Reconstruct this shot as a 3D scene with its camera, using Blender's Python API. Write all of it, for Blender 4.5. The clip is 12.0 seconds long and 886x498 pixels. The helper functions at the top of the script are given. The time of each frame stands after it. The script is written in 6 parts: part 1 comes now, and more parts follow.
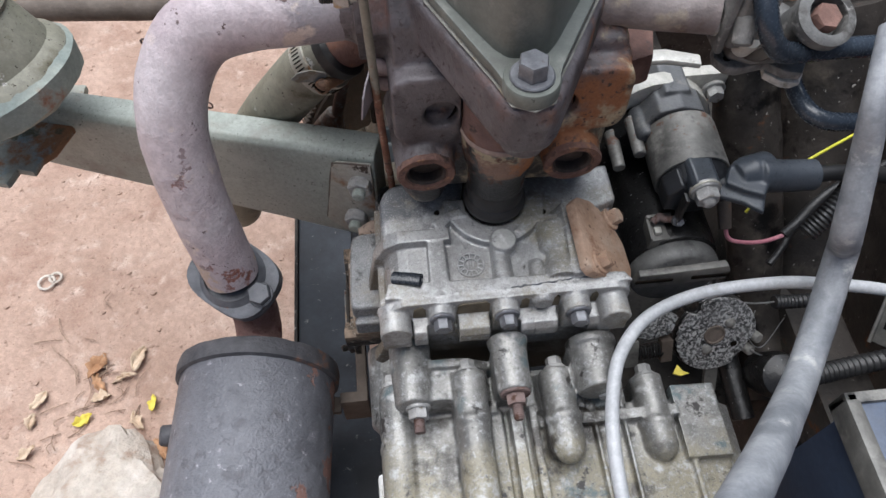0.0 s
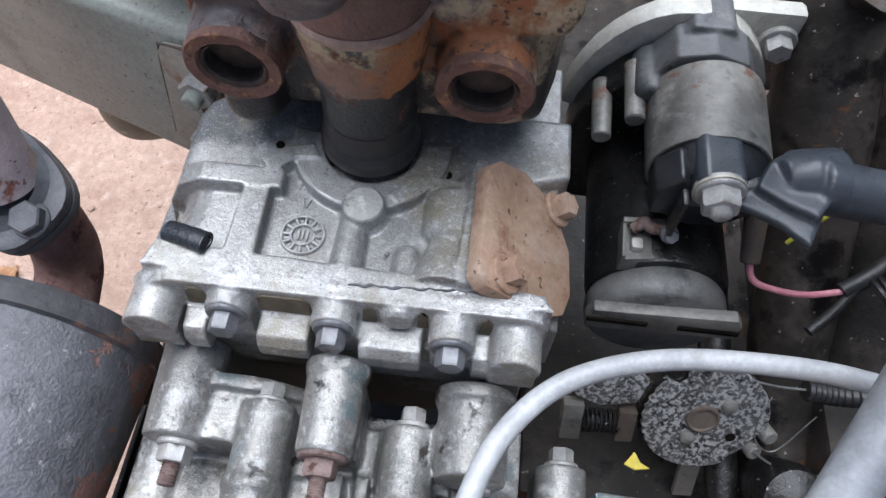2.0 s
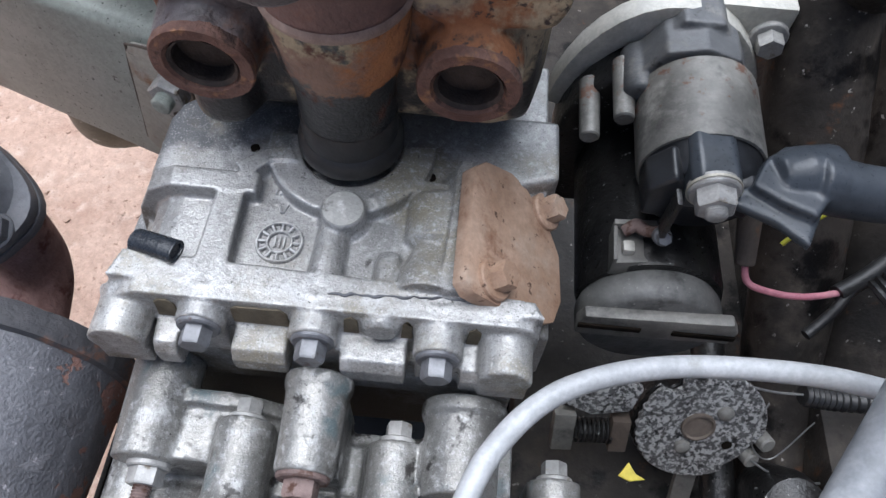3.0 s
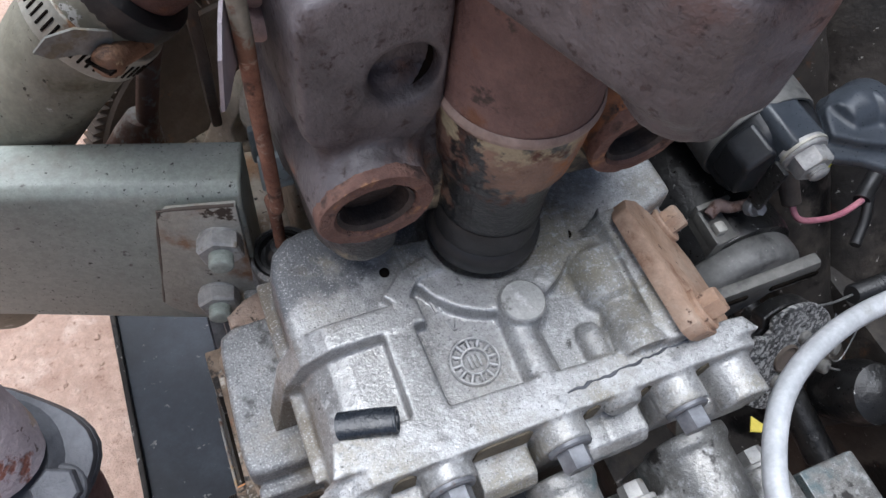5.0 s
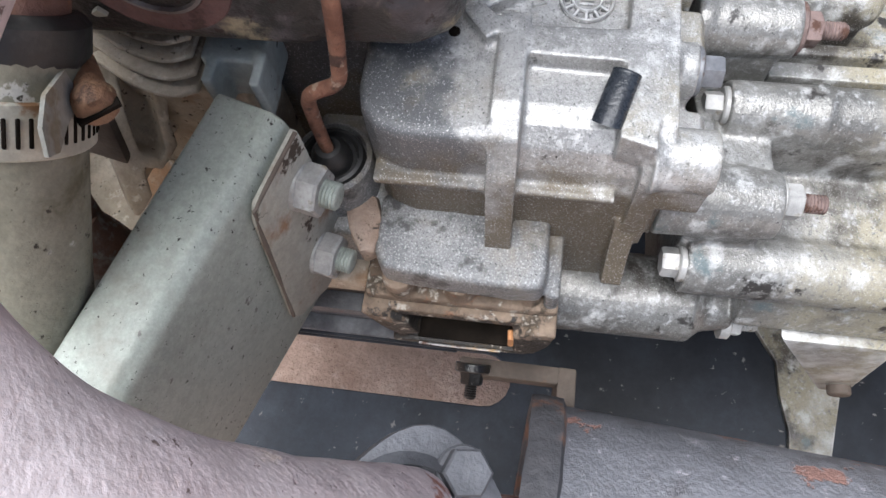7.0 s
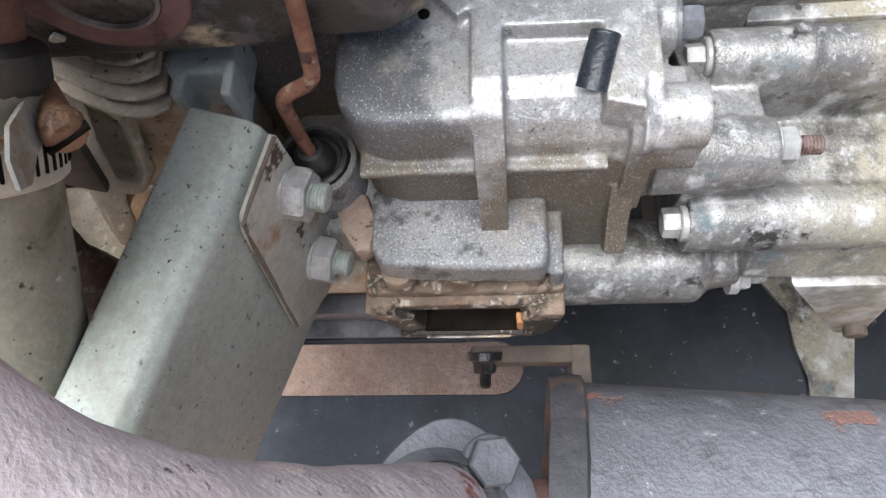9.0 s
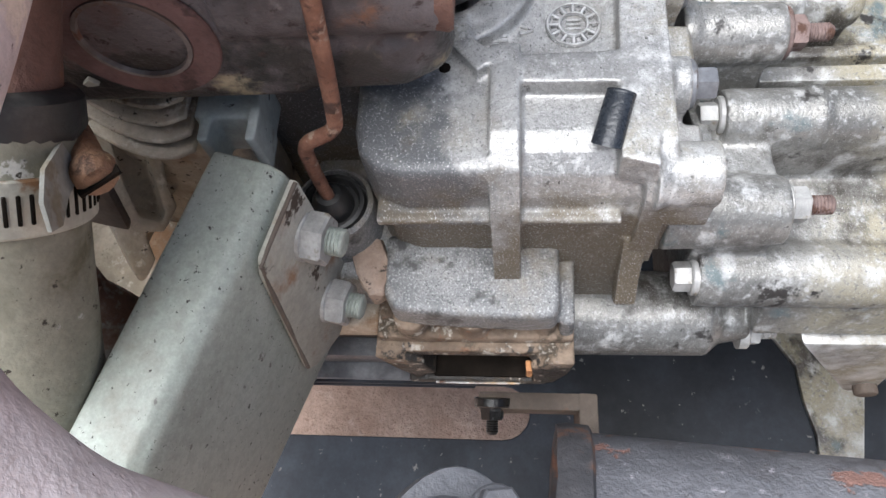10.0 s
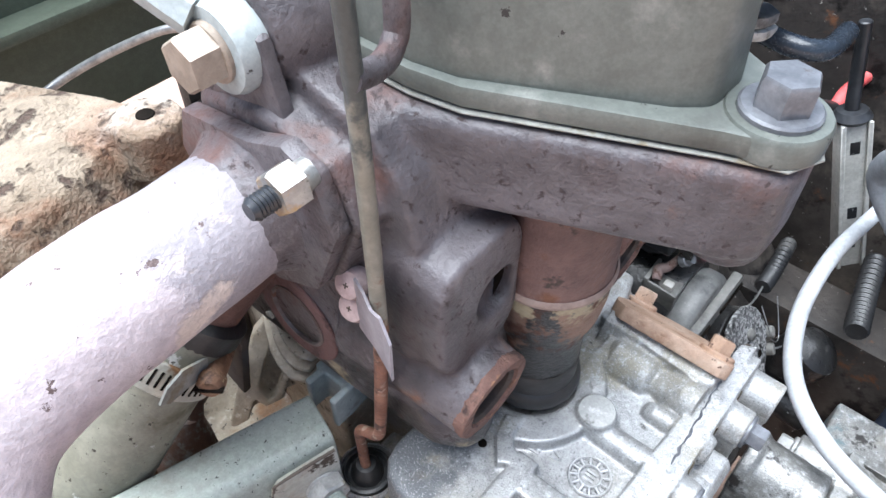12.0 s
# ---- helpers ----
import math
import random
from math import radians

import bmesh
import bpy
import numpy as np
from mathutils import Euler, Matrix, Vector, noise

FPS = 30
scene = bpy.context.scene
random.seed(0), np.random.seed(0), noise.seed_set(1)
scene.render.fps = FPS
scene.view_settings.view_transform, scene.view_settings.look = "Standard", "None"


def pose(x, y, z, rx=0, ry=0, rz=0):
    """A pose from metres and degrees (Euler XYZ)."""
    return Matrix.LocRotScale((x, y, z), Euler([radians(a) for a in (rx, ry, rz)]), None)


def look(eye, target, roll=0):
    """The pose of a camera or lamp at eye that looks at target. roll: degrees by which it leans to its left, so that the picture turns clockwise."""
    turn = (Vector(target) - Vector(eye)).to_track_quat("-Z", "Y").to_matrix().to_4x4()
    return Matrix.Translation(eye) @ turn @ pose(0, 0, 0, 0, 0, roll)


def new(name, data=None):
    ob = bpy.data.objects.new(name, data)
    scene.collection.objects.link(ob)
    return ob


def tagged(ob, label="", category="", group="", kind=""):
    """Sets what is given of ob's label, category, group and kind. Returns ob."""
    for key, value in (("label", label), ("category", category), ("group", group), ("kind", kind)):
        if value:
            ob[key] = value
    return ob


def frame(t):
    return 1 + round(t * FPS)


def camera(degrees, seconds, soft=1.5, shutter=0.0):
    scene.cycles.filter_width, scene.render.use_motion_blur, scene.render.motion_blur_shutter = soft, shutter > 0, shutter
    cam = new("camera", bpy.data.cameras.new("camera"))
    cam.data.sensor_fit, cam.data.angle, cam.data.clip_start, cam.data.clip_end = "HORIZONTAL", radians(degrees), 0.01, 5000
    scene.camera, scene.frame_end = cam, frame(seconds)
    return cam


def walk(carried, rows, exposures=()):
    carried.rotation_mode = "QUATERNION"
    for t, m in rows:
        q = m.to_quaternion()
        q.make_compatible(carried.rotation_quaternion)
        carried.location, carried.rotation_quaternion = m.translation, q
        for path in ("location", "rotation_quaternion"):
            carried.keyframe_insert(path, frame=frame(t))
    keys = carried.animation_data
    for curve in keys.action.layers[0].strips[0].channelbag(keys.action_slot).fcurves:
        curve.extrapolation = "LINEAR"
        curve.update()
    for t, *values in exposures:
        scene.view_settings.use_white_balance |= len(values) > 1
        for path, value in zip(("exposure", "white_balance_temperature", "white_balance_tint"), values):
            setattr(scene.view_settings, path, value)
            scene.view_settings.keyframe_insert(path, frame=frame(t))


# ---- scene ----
cam = camera(62.9, 12.0)
METRES, EYE, TILT, LEAN, TURN = 0.85, 1.19, -58.0, 0.0, -6.0
ROWS = [
    (0.0, 0.0, 0.0, 0.0, 0.0, 0.0, -0.0),
    (0.5, 0.0655, 0.1166, 0.0157, 3.13, 1.07, -5.22),
    (1.0, 0.1003, 0.2118, 0.0165, 5.58, -0.9, -9.4),
    (1.5, 0.1288, 0.26, 0.0058, 5.71, -2.42, -11.01),
    (2.0, 0.1472, 0.2835, 0.0081, 5.29, -2.07, -11.31),
    (2.5, 0.154, 0.2972, 0.0084, 5.05, -1.69, -11.06),
    (4.5, 0.0201, 0.3178, 0.0184, -6.96, 0.02, -0.44),
    (5.0, -0.0612, 0.3484, 0.0566, -13.33, -1.98, 10.42),
    (5.5, -0.1422, 0.3931, 0.0895, -20.79, -5.34, 31.64),
    (6.0, -0.1828, 0.4393, 0.1169, -36.59, -21.32, 48.24),
    (6.5, -0.2083, 0.4533, 0.129, -50.94, -35.36, 56.17),
    (7.0, -0.2241, 0.4578, 0.1325, -63.03, -45.61, 58.89),
    (9.0, -0.2246, 0.4672, 0.1295, -75.31, -56.68, 63.16),
    (9.5, -0.2244, 0.4667, 0.1296, -75.97, -56.87, 62.9),
    (10.0, -0.2225, 0.463, 0.1353, -71.28, -50.08, 62.54),
    (10.5, -0.2124, 0.4554, 0.1502, -60.21, -35.19, 59.33),
    (11.0, -0.2052, 0.4355, 0.1661, -47.82, -17.89, 54.02),
    (11.5, -0.1837, 0.3837, 0.1568, -34.26, -3.55, 45.62),
    (12.0, -0.1747, 0.3079, 0.135, -26.48, 2.28, 35.41),
]
walk(cam, [(t, pose(0, 0, EYE, TILT, LEAN, TURN) @ pose(METRES * x, METRES * y, METRES * z, 90 + pitch, roll, yaw)) for t, x, y, z, yaw, pitch, roll in ROWS],
     [(0.0, 0.02, 5950, 9), (1.0, 0.24, 5800, 9), (2.5, 0.40, 5700, 9), (4.5, 0.14, 5750, 9), (5.5, 0.58, 5700, 9), (6.0, 0.42, 5800, 9), (6.5, 0.62, 5900, 9), (7.0, 0.80, 5950, 9), (9.5, 0.82, 6000, 9), (10.5, 0.78, 5900, 8), (11.0, 1.15, 5700, 7), (11.5, 1.40, 5600, 6), (12.0, 1.25, 5600, 6)])

# ---- light ----
world = bpy.data.worlds.new("world")
scene.world = world
world.use_nodes = True
wn = world.node_tree.nodes
sky = wn.new("ShaderNodeTexSky")
sky.sky_type, sky.sun_disc = "NISHITA", False
sky.sun_elevation, sky.sun_rotation = radians(78), radians(-90)
sky.air_density, sky.dust_density = 1.0, 5.0
world.node_tree.links.new(sky.outputs[0], wn["Background"].inputs[0])
wn["Background"].inputs[1].default_value = 0.074
sun = new("sun", bpy.data.lights.new("sun", "SUN"))
sun.data.energy, sun.data.angle, sun.data.color = 5.0, radians(66), (1.0, 0.97, 0.94)
sun.matrix_world = look((-0.16, 0.85, 2.35), (0, 0.4, 0.6))


# ---- materials ----
def surf(name, dark, light, rough=0.6, metal=0.0, scale=18.0, bump=0.15, grain=350.0, layers=(), spread=0.18, stretch=(1, 1, 1), depth=0.0007, wear=None, spec=0.5):
    """Two colours mixed by a coarse noise, fine grain in colour and relief, and layers of (colour, scale, threshold, softness, roughness)."""
    m = bpy.data.materials.new(name)
    m.use_nodes = True
    nt = m.node_tree
    n, l = nt.nodes, nt.links
    bsdf = n["Principled BSDF"]
    tc = n.new("ShaderNodeTexCoord")
    mp = n.new("ShaderNodeMapping")
    mp.inputs["Scale"].default_value = stretch
    l.new(tc.outputs["Object"], mp.inputs[0])

    def tex(s, detail=5.0, rough_=0.6):
        t = n.new("ShaderNodeTexNoise")
        t.inputs["Scale"].default_value, t.inputs["Detail"].default_value, t.inputs["Roughness"].default_value = s, detail, rough_
        l.new(mp.outputs[0], t.inputs["Vector"])
        return t.outputs["Fac"]

    def remap(fac, a, b):
        r = n.new("ShaderNodeMapRange")
        r.interpolation_type = "SMOOTHSTEP"
        r.inputs["From Min"].default_value, r.inputs["From Max"].default_value = a, b
        l.new(fac, r.inputs["Value"])
        return r.outputs["Result"]

    def mix(fac, a, b, kind="MIX"):
        x = n.new("ShaderNodeMix")
        x.data_type, x.blend_type = "RGBA", kind
        for k, v in ((0, fac), (6, a), (7, b)):
            if isinstance(v, (tuple, list)):
                x.inputs[k].default_value = (*v, 1)
            elif isinstance(v, (int, float)):
                x.inputs[k].default_value = v
            else:
                l.new(v, x.inputs[k])
        return x.outputs[2]

    col = mix(remap(tex(scale), 0.5 - spread, 0.5 + spread), dark, light)
    fine = tex(grain, 3.0)
    col = mix(remap(fine, 0.3, 0.72), col, mix(0.16, col, (1.0, 1.0, 1.0), "OVERLAY"))
    col = mix(remap(tex(grain * 0.31, 4.0), 0.62, 0.40), col, mix(0.13, col, (0.0, 0.0, 0.0)))
    rfac = n.new("ShaderNodeMath")
    rfac.operation, rfac.use_clamp = "MULTIPLY_ADD", True
    l.new(fine, rfac.inputs[0])
    rfac.inputs[1].default_value, rfac.inputs[2].default_value = 0.3, rough - 0.15
    rough_out = rfac.outputs[0]
    metal_out = None
    heights = []
    for colour, s, at, soft, r, *more in layers:
        fac = tex(s, 7.0, 0.65)
        if more and more[0]:
            sep = n.new("ShaderNodeVectorMath")
            sep.operation = "DOT_PRODUCT"
            l.new(tc.outputs["Object"], sep.inputs[0])
            sep.inputs[1].default_value = more[0][:3]
            off = n.new("ShaderNodeMath")
            off.operation = "ADD"
            off.inputs[1].default_value = more[0][3]
            l.new(sep.outputs["Value"], off.inputs[0])
            tot = n.new("ShaderNodeMath")
            l.new(off.outputs[0], tot.inputs[0])
            l.new(fac, tot.inputs[1])
            fac = tot.outputs[0]
        f = remap(fac, at - soft, at + soft)
        if len(more) > 1:
            heights.append((f, more[1]))
        col = mix(f, col, mix(fine, tuple(c * 0.7 for c in colour), tuple(min(1, c * 1.25) for c in colour)))
        v = n.new("ShaderNodeMix")
        l.new(f, v.inputs[0])
        l.new(rough_out, v.inputs[2])
        v.inputs[3].default_value = r
        rough_out = v.outputs[0]
        if metal > 0:
            w = n.new("ShaderNodeMath")
            w.operation, w.use_clamp = "MULTIPLY_ADD", True
            l.new(f, w.inputs[0])
            w.inputs[1].default_value = -metal
            if metal_out is None:
                w.inputs[2].default_value = metal
            else:
                l.new(metal_out, w.inputs[2])
            metal_out = w.outputs[0]
    if wear:
        geo = n.new("ShaderNodeNewGeometry")
        edge = n.new("ShaderNodeMath")
        edge.operation = "MULTIPLY"
        l.new(remap(geo.outputs["Pointiness"], 0.53, 0.60), edge.inputs[0])
        l.new(remap(tex(60), 0.36, 0.58), edge.inputs[1])
        col = mix(edge.outputs[0], col, wear)
    bsdf.inputs["Specular IOR Level"].default_value = spec
    l.new(col, bsdf.inputs["Base Color"])
    l.new(rough_out, bsdf.inputs["Roughness"])
    if metal_out is None:
        bsdf.inputs["Metallic"].default_value = metal
    else:
        l.new(metal_out, bsdf.inputs["Metallic"])
    add = n.new("ShaderNodeMath")
    l.new(fine, add.inputs[0])
    mid = n.new("ShaderNodeMath")
    mid.operation = "MULTIPLY"
    mid.inputs[1].default_value = 2.2
    l.new(tex(grain * 0.25, 5.0), mid.inputs[0])
    l.new(mid.outputs[0], add.inputs[1])
    high = add.outputs[0]
    for f, k in heights:
        q = n.new("ShaderNodeMath")
        q.operation = "MULTIPLY_ADD"
        l.new(f, q.inputs[0])
        q.inputs[1].default_value = k
        l.new(high, q.inputs[2])
        high = q.outputs[0]
    bp = n.new("ShaderNodeBump")
    bp.inputs["Strength"].default_value, bp.inputs["Distance"].default_value = bump, depth
    l.new(high, bp.inputs["Height"])
    l.new(bp.outputs[0], bsdf.inputs["Normal"])
    return m


RUST = (0.20, 0.075, 0.030)
alu = surf("cast_aluminium", (0.25, 0.248, 0.240), (0.405, 0.402, 0.392), 0.36, 0.5, 22, 0.28, 900,
           [((0.23, 0.208, 0.155), 14, 0.54, 0.10, 0.42), ((0.46, 0.46, 0.455), 260, 0.61, 0.10, 0.32), ((0.20, 0.20, 0.197), 420, 0.61, 0.06, 0.45), 
            ((0.50, 0.50, 0.495), 46, 0.635, 0.09, 0.28), ((0.055, 0.052, 0.047), 60, 0.67, 0.03, 0.5), ((0.100, 0.103, 0.108), 34, 0.585, 0.10, 0.42, (-2.5, 5.5, 0, -1.87)), ((0.115, 0.092, 0.062), 40, 0.60, 0.14, 0.5, (-3.0, 0, -5.5, 3.61)), ((0.50, 0.50, 0.495), 1300, 0.61, 0.05, 0.3), ((0.15, 0.15, 0.148), 1100, 0.615, 0.04, 0.45), ((0.035, 0.032, 0.028), 560, 0.66, 0.02, 0.65)], spread=0.2, wear=(0.60, 0.60, 0.595))
alu_dirty = surf("stained_aluminium", (0.30, 0.30, 0.28), (0.48, 0.475, 0.45), 0.55, 0.4, 22, 0.3, 700,
                 [((0.07, 0.065, 0.055), 34, 0.60, 0.05, 0.8), ((0.62, 0.62, 0.60), 140, 0.60, 0.05, 0.75)])
alu_oxide = surf("oxidised_aluminium", (0.15, 0.153, 0.156), (0.27, 0.272, 0.272), 0.45, 0.2, 40, 0.45, 900,
                 [((0.38, 0.38, 0.375), 900, 0.58, 0.06, 0.45), ((0.070, 0.070, 0.068), 70, 0.59, 0.06, 0.5), ((0.10, 0.10, 0.10), 800, 0.61, 0.05, 0.6), ((0.17, 0.14, 0.095), 20, 0.60, 0.12, 0.6), ((0.03, 0.03, 0.03), 700, 0.64, 0.02, 0.6)], spread=0.2)
alu_rear = surf("dusty_aluminium", (0.148, 0.145, 0.135), (0.285, 0.279, 0.262), 0.34, 0.5, 18, 0.3, 900,
                [((0.25, 0.225, 0.16), 12, 0.52, 0.12, 0.45, (0, -5.0, 0, 0.86)), ((0.37, 0.37, 0.365), 260, 0.61, 0.09, 0.33), ((0.13, 0.128, 0.12), 400, 0.61, 0.06, 0.5), ((0.040, 0.034, 0.027), 16, 0.59, 0.06, 0.36), ((0.45, 0.45, 0.44), 60, 0.62, 0.09, 0.3), ((0.10, 0.13, 0.135), 26, 0.62, 0.05, 0.5), ((0.42, 0.42, 0.41), 1300, 0.63, 0.05, 0.3), ((0.12, 0.118, 0.112), 1100, 0.63, 0.04, 0.45), ((0.03, 0.027, 0.023), 520, 0.66, 0.02, 0.7), ((0.025, 0.022, 0.02), 44, 0.635, 0.03, 0.45)], spread=0.2, wear=(0.56, 0.56, 0.55))
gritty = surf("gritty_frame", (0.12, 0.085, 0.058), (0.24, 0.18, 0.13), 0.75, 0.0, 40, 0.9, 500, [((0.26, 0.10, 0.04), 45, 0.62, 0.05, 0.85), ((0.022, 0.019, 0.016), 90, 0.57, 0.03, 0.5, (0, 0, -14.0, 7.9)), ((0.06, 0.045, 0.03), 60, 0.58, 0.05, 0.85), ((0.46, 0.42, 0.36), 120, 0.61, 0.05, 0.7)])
rust_plate = surf("rusty_plate", (0.29, 0.18, 0.115), (0.43, 0.30, 0.215), 0.65, 0.0, 24, 0.35, 700,
                  [((0.18, 0.085, 0.045), 30, 0.59, 0.10, 0.8), ((0.45, 0.37, 0.295), 26, 0.62, 0.12, 0.7), ((0.08, 0.045, 0.03), 160, 0.64, 0.03, 0.85)])
iron_rust = surf("rusty_cast_iron", (0.10, 0.052, 0.042), (0.21, 0.12, 0.095), 0.8, 0.0, 22, 0.7, 420,
                 [((0.30, 0.12, 0.045), 16, 0.60, 0.08, 0.85), ((0.035, 0.032, 0.030), 20, 0.63, 0.05, 0.6), ((0.34, 0.28, 0.18), 30, 0.70, 0.05, 0.8)])
iron_head = surf("rusted_cast_iron", (0.062, 0.054, 0.057), (0.134, 0.120, 0.126), 0.46, 0.0, 14, 0.34, 420,
                 [((0.042, 0.029, 0.029), 30, 0.58, 0.07, 0.6, None, -0.8), ((0.23, 0.205, 0.21), 30, 0.64, 0.08, 0.45), ((0.035, 0.030, 0.032), 9, 0.60, 0.10, 0.5), ((0.13, 0.064, 0.050), 12, 0.61, 0.09, 0.75), ((0.25, 0.105, 0.045), 22, 0.60, 0.10, 0.8, (2.2, -0.6, -1.5, 1.24)),
                  ((0.34, 0.29, 0.195), 24, 0.61, 0.05, 0.8, (1.0, 0.0, -6.0, 4.31)), ((0.022, 0.021, 0.021), 16, 0.58, 0.04, 0.42, (0.9, 0, -5.0, 3.67)), ((0.36, 0.30, 0.20), 20, 0.60, 0.05, 0.75, (1.5, 0, -1.0, 0.60)), ((0.022, 0.021, 0.021), 15, 0.585, 0.04, 0.45, (1.6, 0, -0.6, 0.28)), ((0.04, 0.026, 0.025), 200, 0.62, 0.05, 0.7, None, -1.0)], depth=0.0013)
port_rust = surf("rusty_port_rim", (0.105, 0.054, 0.042), (0.22, 0.125, 0.095), 0.8, 0.0, 60, 0.8, 500,
                 [((0.05, 0.030, 0.026), 60, 0.56, 0.08, 0.9, None, -1.0), ((0.27, 0.135, 0.065), 80, 0.61, 0.06, 0.7)])
# near-black that paints the shade inside holes, slots and hollows
hollow_shade = surf("hollow_shade_black", (0.006, 0.005, 0.004), (0.018, 0.014, 0.011), 0.9, 0.0, 40, 0.3, 400, spec=0.05)
pipe_mat = surf("flaking_exhaust_pipe", (0.38, 0.315, 0.33), (0.55, 0.49, 0.50), 0.55, 0.0, 12, 0.5, 420,
                [((0.29, 0.265, 0.28), 26, 0.60, 0.07, 0.65, (14.0, 0, 0, 1.00), 1.6), ((0.44, 0.375, 0.39), 55, 0.54, 0.10, 0.6, (0, 0, -1.5, 1.05), 2.6), ((0.60, 0.51, 0.45), 16, 0.60, 0.03, 0.6, None, -1.0), ((0.47, 0.37, 0.30), 24, 0.57, 0.012, 0.7, (0, 0, -1.6, 1.04), -1.6), ((0.22, 0.085, 0.06), 13, 0.60, 0.015, 0.8, (0, 0, -1.2, 0.80), -2.5), ((0.30, 0.235, 0.24), 26, 0.635, 0.015, 0.75, (0, 0, -0.4, 0.28), -1.5), ((0.12, 0.085, 0.08), 120, 0.65, 0.02, 0.8)])
pipe_rust = surf("pitted_rusty_pipe", (0.20, 0.105, 0.09), (0.36, 0.23, 0.21), 0.75, 0.0, 30, 0.9, 300,
                 [((0.13, 0.045, 0.035), 40, 0.60, 0.06, 0.85)])
muffler_mat = surf("scaled_muffler_steel", (0.098, 0.100, 0.112), (0.15, 0.152, 0.167), 0.50, 0.0, 9, 0.5, 420,
                   [((0.155, 0.155, 0.17), 30, 0.60, 0.012, 0.6, None, 2.2), ((0.105, 0.104, 0.114), 46, 0.61, 0.05, 0.6, None, -0.6), ((0.24, 0.135, 0.11), 22, 0.62, 0.012, 0.85, (2.2, 0, -1.2, 0.86), -4.0), ((0.30, 0.29, 0.31), 130, 0.645, 0.02, 0.6)], depth=0.0016)
muffler_rust = surf("dark_muffler_rim", (0.042, 0.042, 0.047), (0.075, 0.073, 0.078), 0.7, 0.0, 40, 0.9, 260, [((0.15, 0.08, 0.055), 26, 0.64, 0.05, 0.85, (1.5, 0, -1.0, 0.70))])
flange_mat = surf("dark_flange_steel", (0.062, 0.064, 0.072), (0.115, 0.118, 0.13), 0.5, 0.1, 40, 0.4, 450, [((0.16, 0.08, 0.06), 60, 0.68, 0.04, 0.8)])
beam_mat = surf("olive_painted_steel", (0.258, 0.283, 0.245), (0.325, 0.348, 0.308), 0.46, 0.0, 8, 0.12, 900,
                [((0.37, 0.392, 0.352), 22, 0.60, 0.10, 0.46), ((0.23, 0.225, 0.19), 14, 0.60, 0.08, 0.5), ((0.035, 0.03, 0.026), 420, 0.652, 0.012, 0.6), ((0.15, 0.145, 0.13), 70, 0.668, 0.010, 0.6), ((0.028, 0.024, 0.02), 230, 0.672, 0.008, 0.6), ((0.19, 0.115, 0.065), 34, 0.64, 0.06, 0.8, (2.0, 0, 0, -0.02))])
plate_mat = surf("rust_edged_plate", (0.30, 0.29, 0.245), (0.37, 0.36, 0.32), 0.6, 0.0, 20, 0.4, 500, [((0.22, 0.115, 0.055), 24, 0.60, 0.08, 0.85), ((0.05, 0.035, 0.025), 60, 0.63, 0.02, 0.85)])
bolt_mat = surf("grey_zinc", (0.27, 0.268, 0.258), (0.42, 0.413, 0.398), 0.45, 0.2, 60, 0.25, 700, [((0.18, 0.15, 0.11), 90, 0.64, 0.06, 0.7)])
bolt_dark = surf("dark_steel_bolt", (0.105, 0.108, 0.118), (0.19, 0.195, 0.207), 0.40, 0.2, 80, 0.12, 700, [((0.08, 0.06, 0.05), 120, 0.66, 0.05, 0.7)])
bolt_rust = surf("rusty_bolt", (0.115, 0.080, 0.072), (0.215, 0.155, 0.14), 0.65, 0.1, 90, 0.5, 600, [((0.075, 0.035, 0.022), 120, 0.58, 0.06, 0.85)])
green_stud = surf("verdigris_thread", (0.24, 0.265, 0.235), (0.37, 0.40, 0.36), 0.6, 0.1, 120, 0.2, 700)
cover_mat = surf("olive_valve_cover", (0.100, 0.110, 0.095), (0.150, 0.160, 0.142), 0.42, 0.0, 7, 0.1, 700,
                 [((0.06, 0.06, 0.05), 12, 0.63, 0.12, 0.5), ((0.28, 0.28, 0.25), 18, 0.64, 0.10, 0.5), ((0.03, 0.028, 0.025), 90, 0.665, 0.008, 0.6)])
gasket = surf("pale_gasket", (0.15, 0.145, 0.125), (0.30, 0.295, 0.26), 0.7, 0.0, 60, 0.3, 500, [((0.2, 0.17, 0.12), 70, 0.60, 0.06, 0.8)])
black = surf("black_plastic", (0.010, 0.0105, 0.012), (0.030, 0.032, 0.036), 0.34, 0.0, 40, 0.1, 500)
rubber = surf("dusty_black_rubber", (0.012, 0.012, 0.013), (0.026, 0.026, 0.026), 0.42, 0.0, 20, 0.2, 400, [((0.075, 0.072, 0.066), 18, 0.665, 0.08, 0.7)])
blue_rubber = surf("slate_rubber_boot", (0.034, 0.040, 0.048), (0.066, 0.075, 0.088), 0.32, 0.0, 14, 0.08, 500, [((0.16, 0.16, 0.15), 50, 0.72, 0.06, 0.8)])
hose_mat = surf("dusty_olive_hose", (0.15, 0.145, 0.105), (0.27, 0.262, 0.21), 0.6, 0.0, 10, 0.25, 500,
                [((0.09, 0.078, 0.042), 10, 0.58, 0.08, 0.7), ((0.46, 0.45, 0.41), 60, 0.665, 0.015, 0.8), ((0.035, 0.028, 0.02), 240, 0.64, 0.02, 0.8)])
clamp_mat = surf("dull_band_steel", (0.36, 0.345, 0.29), (0.50, 0.48, 0.41), 0.5, 0.35, 50, 0.2, 600, [((0.17, 0.09, 0.04), 60, 0.64, 0.06, 0.8)])
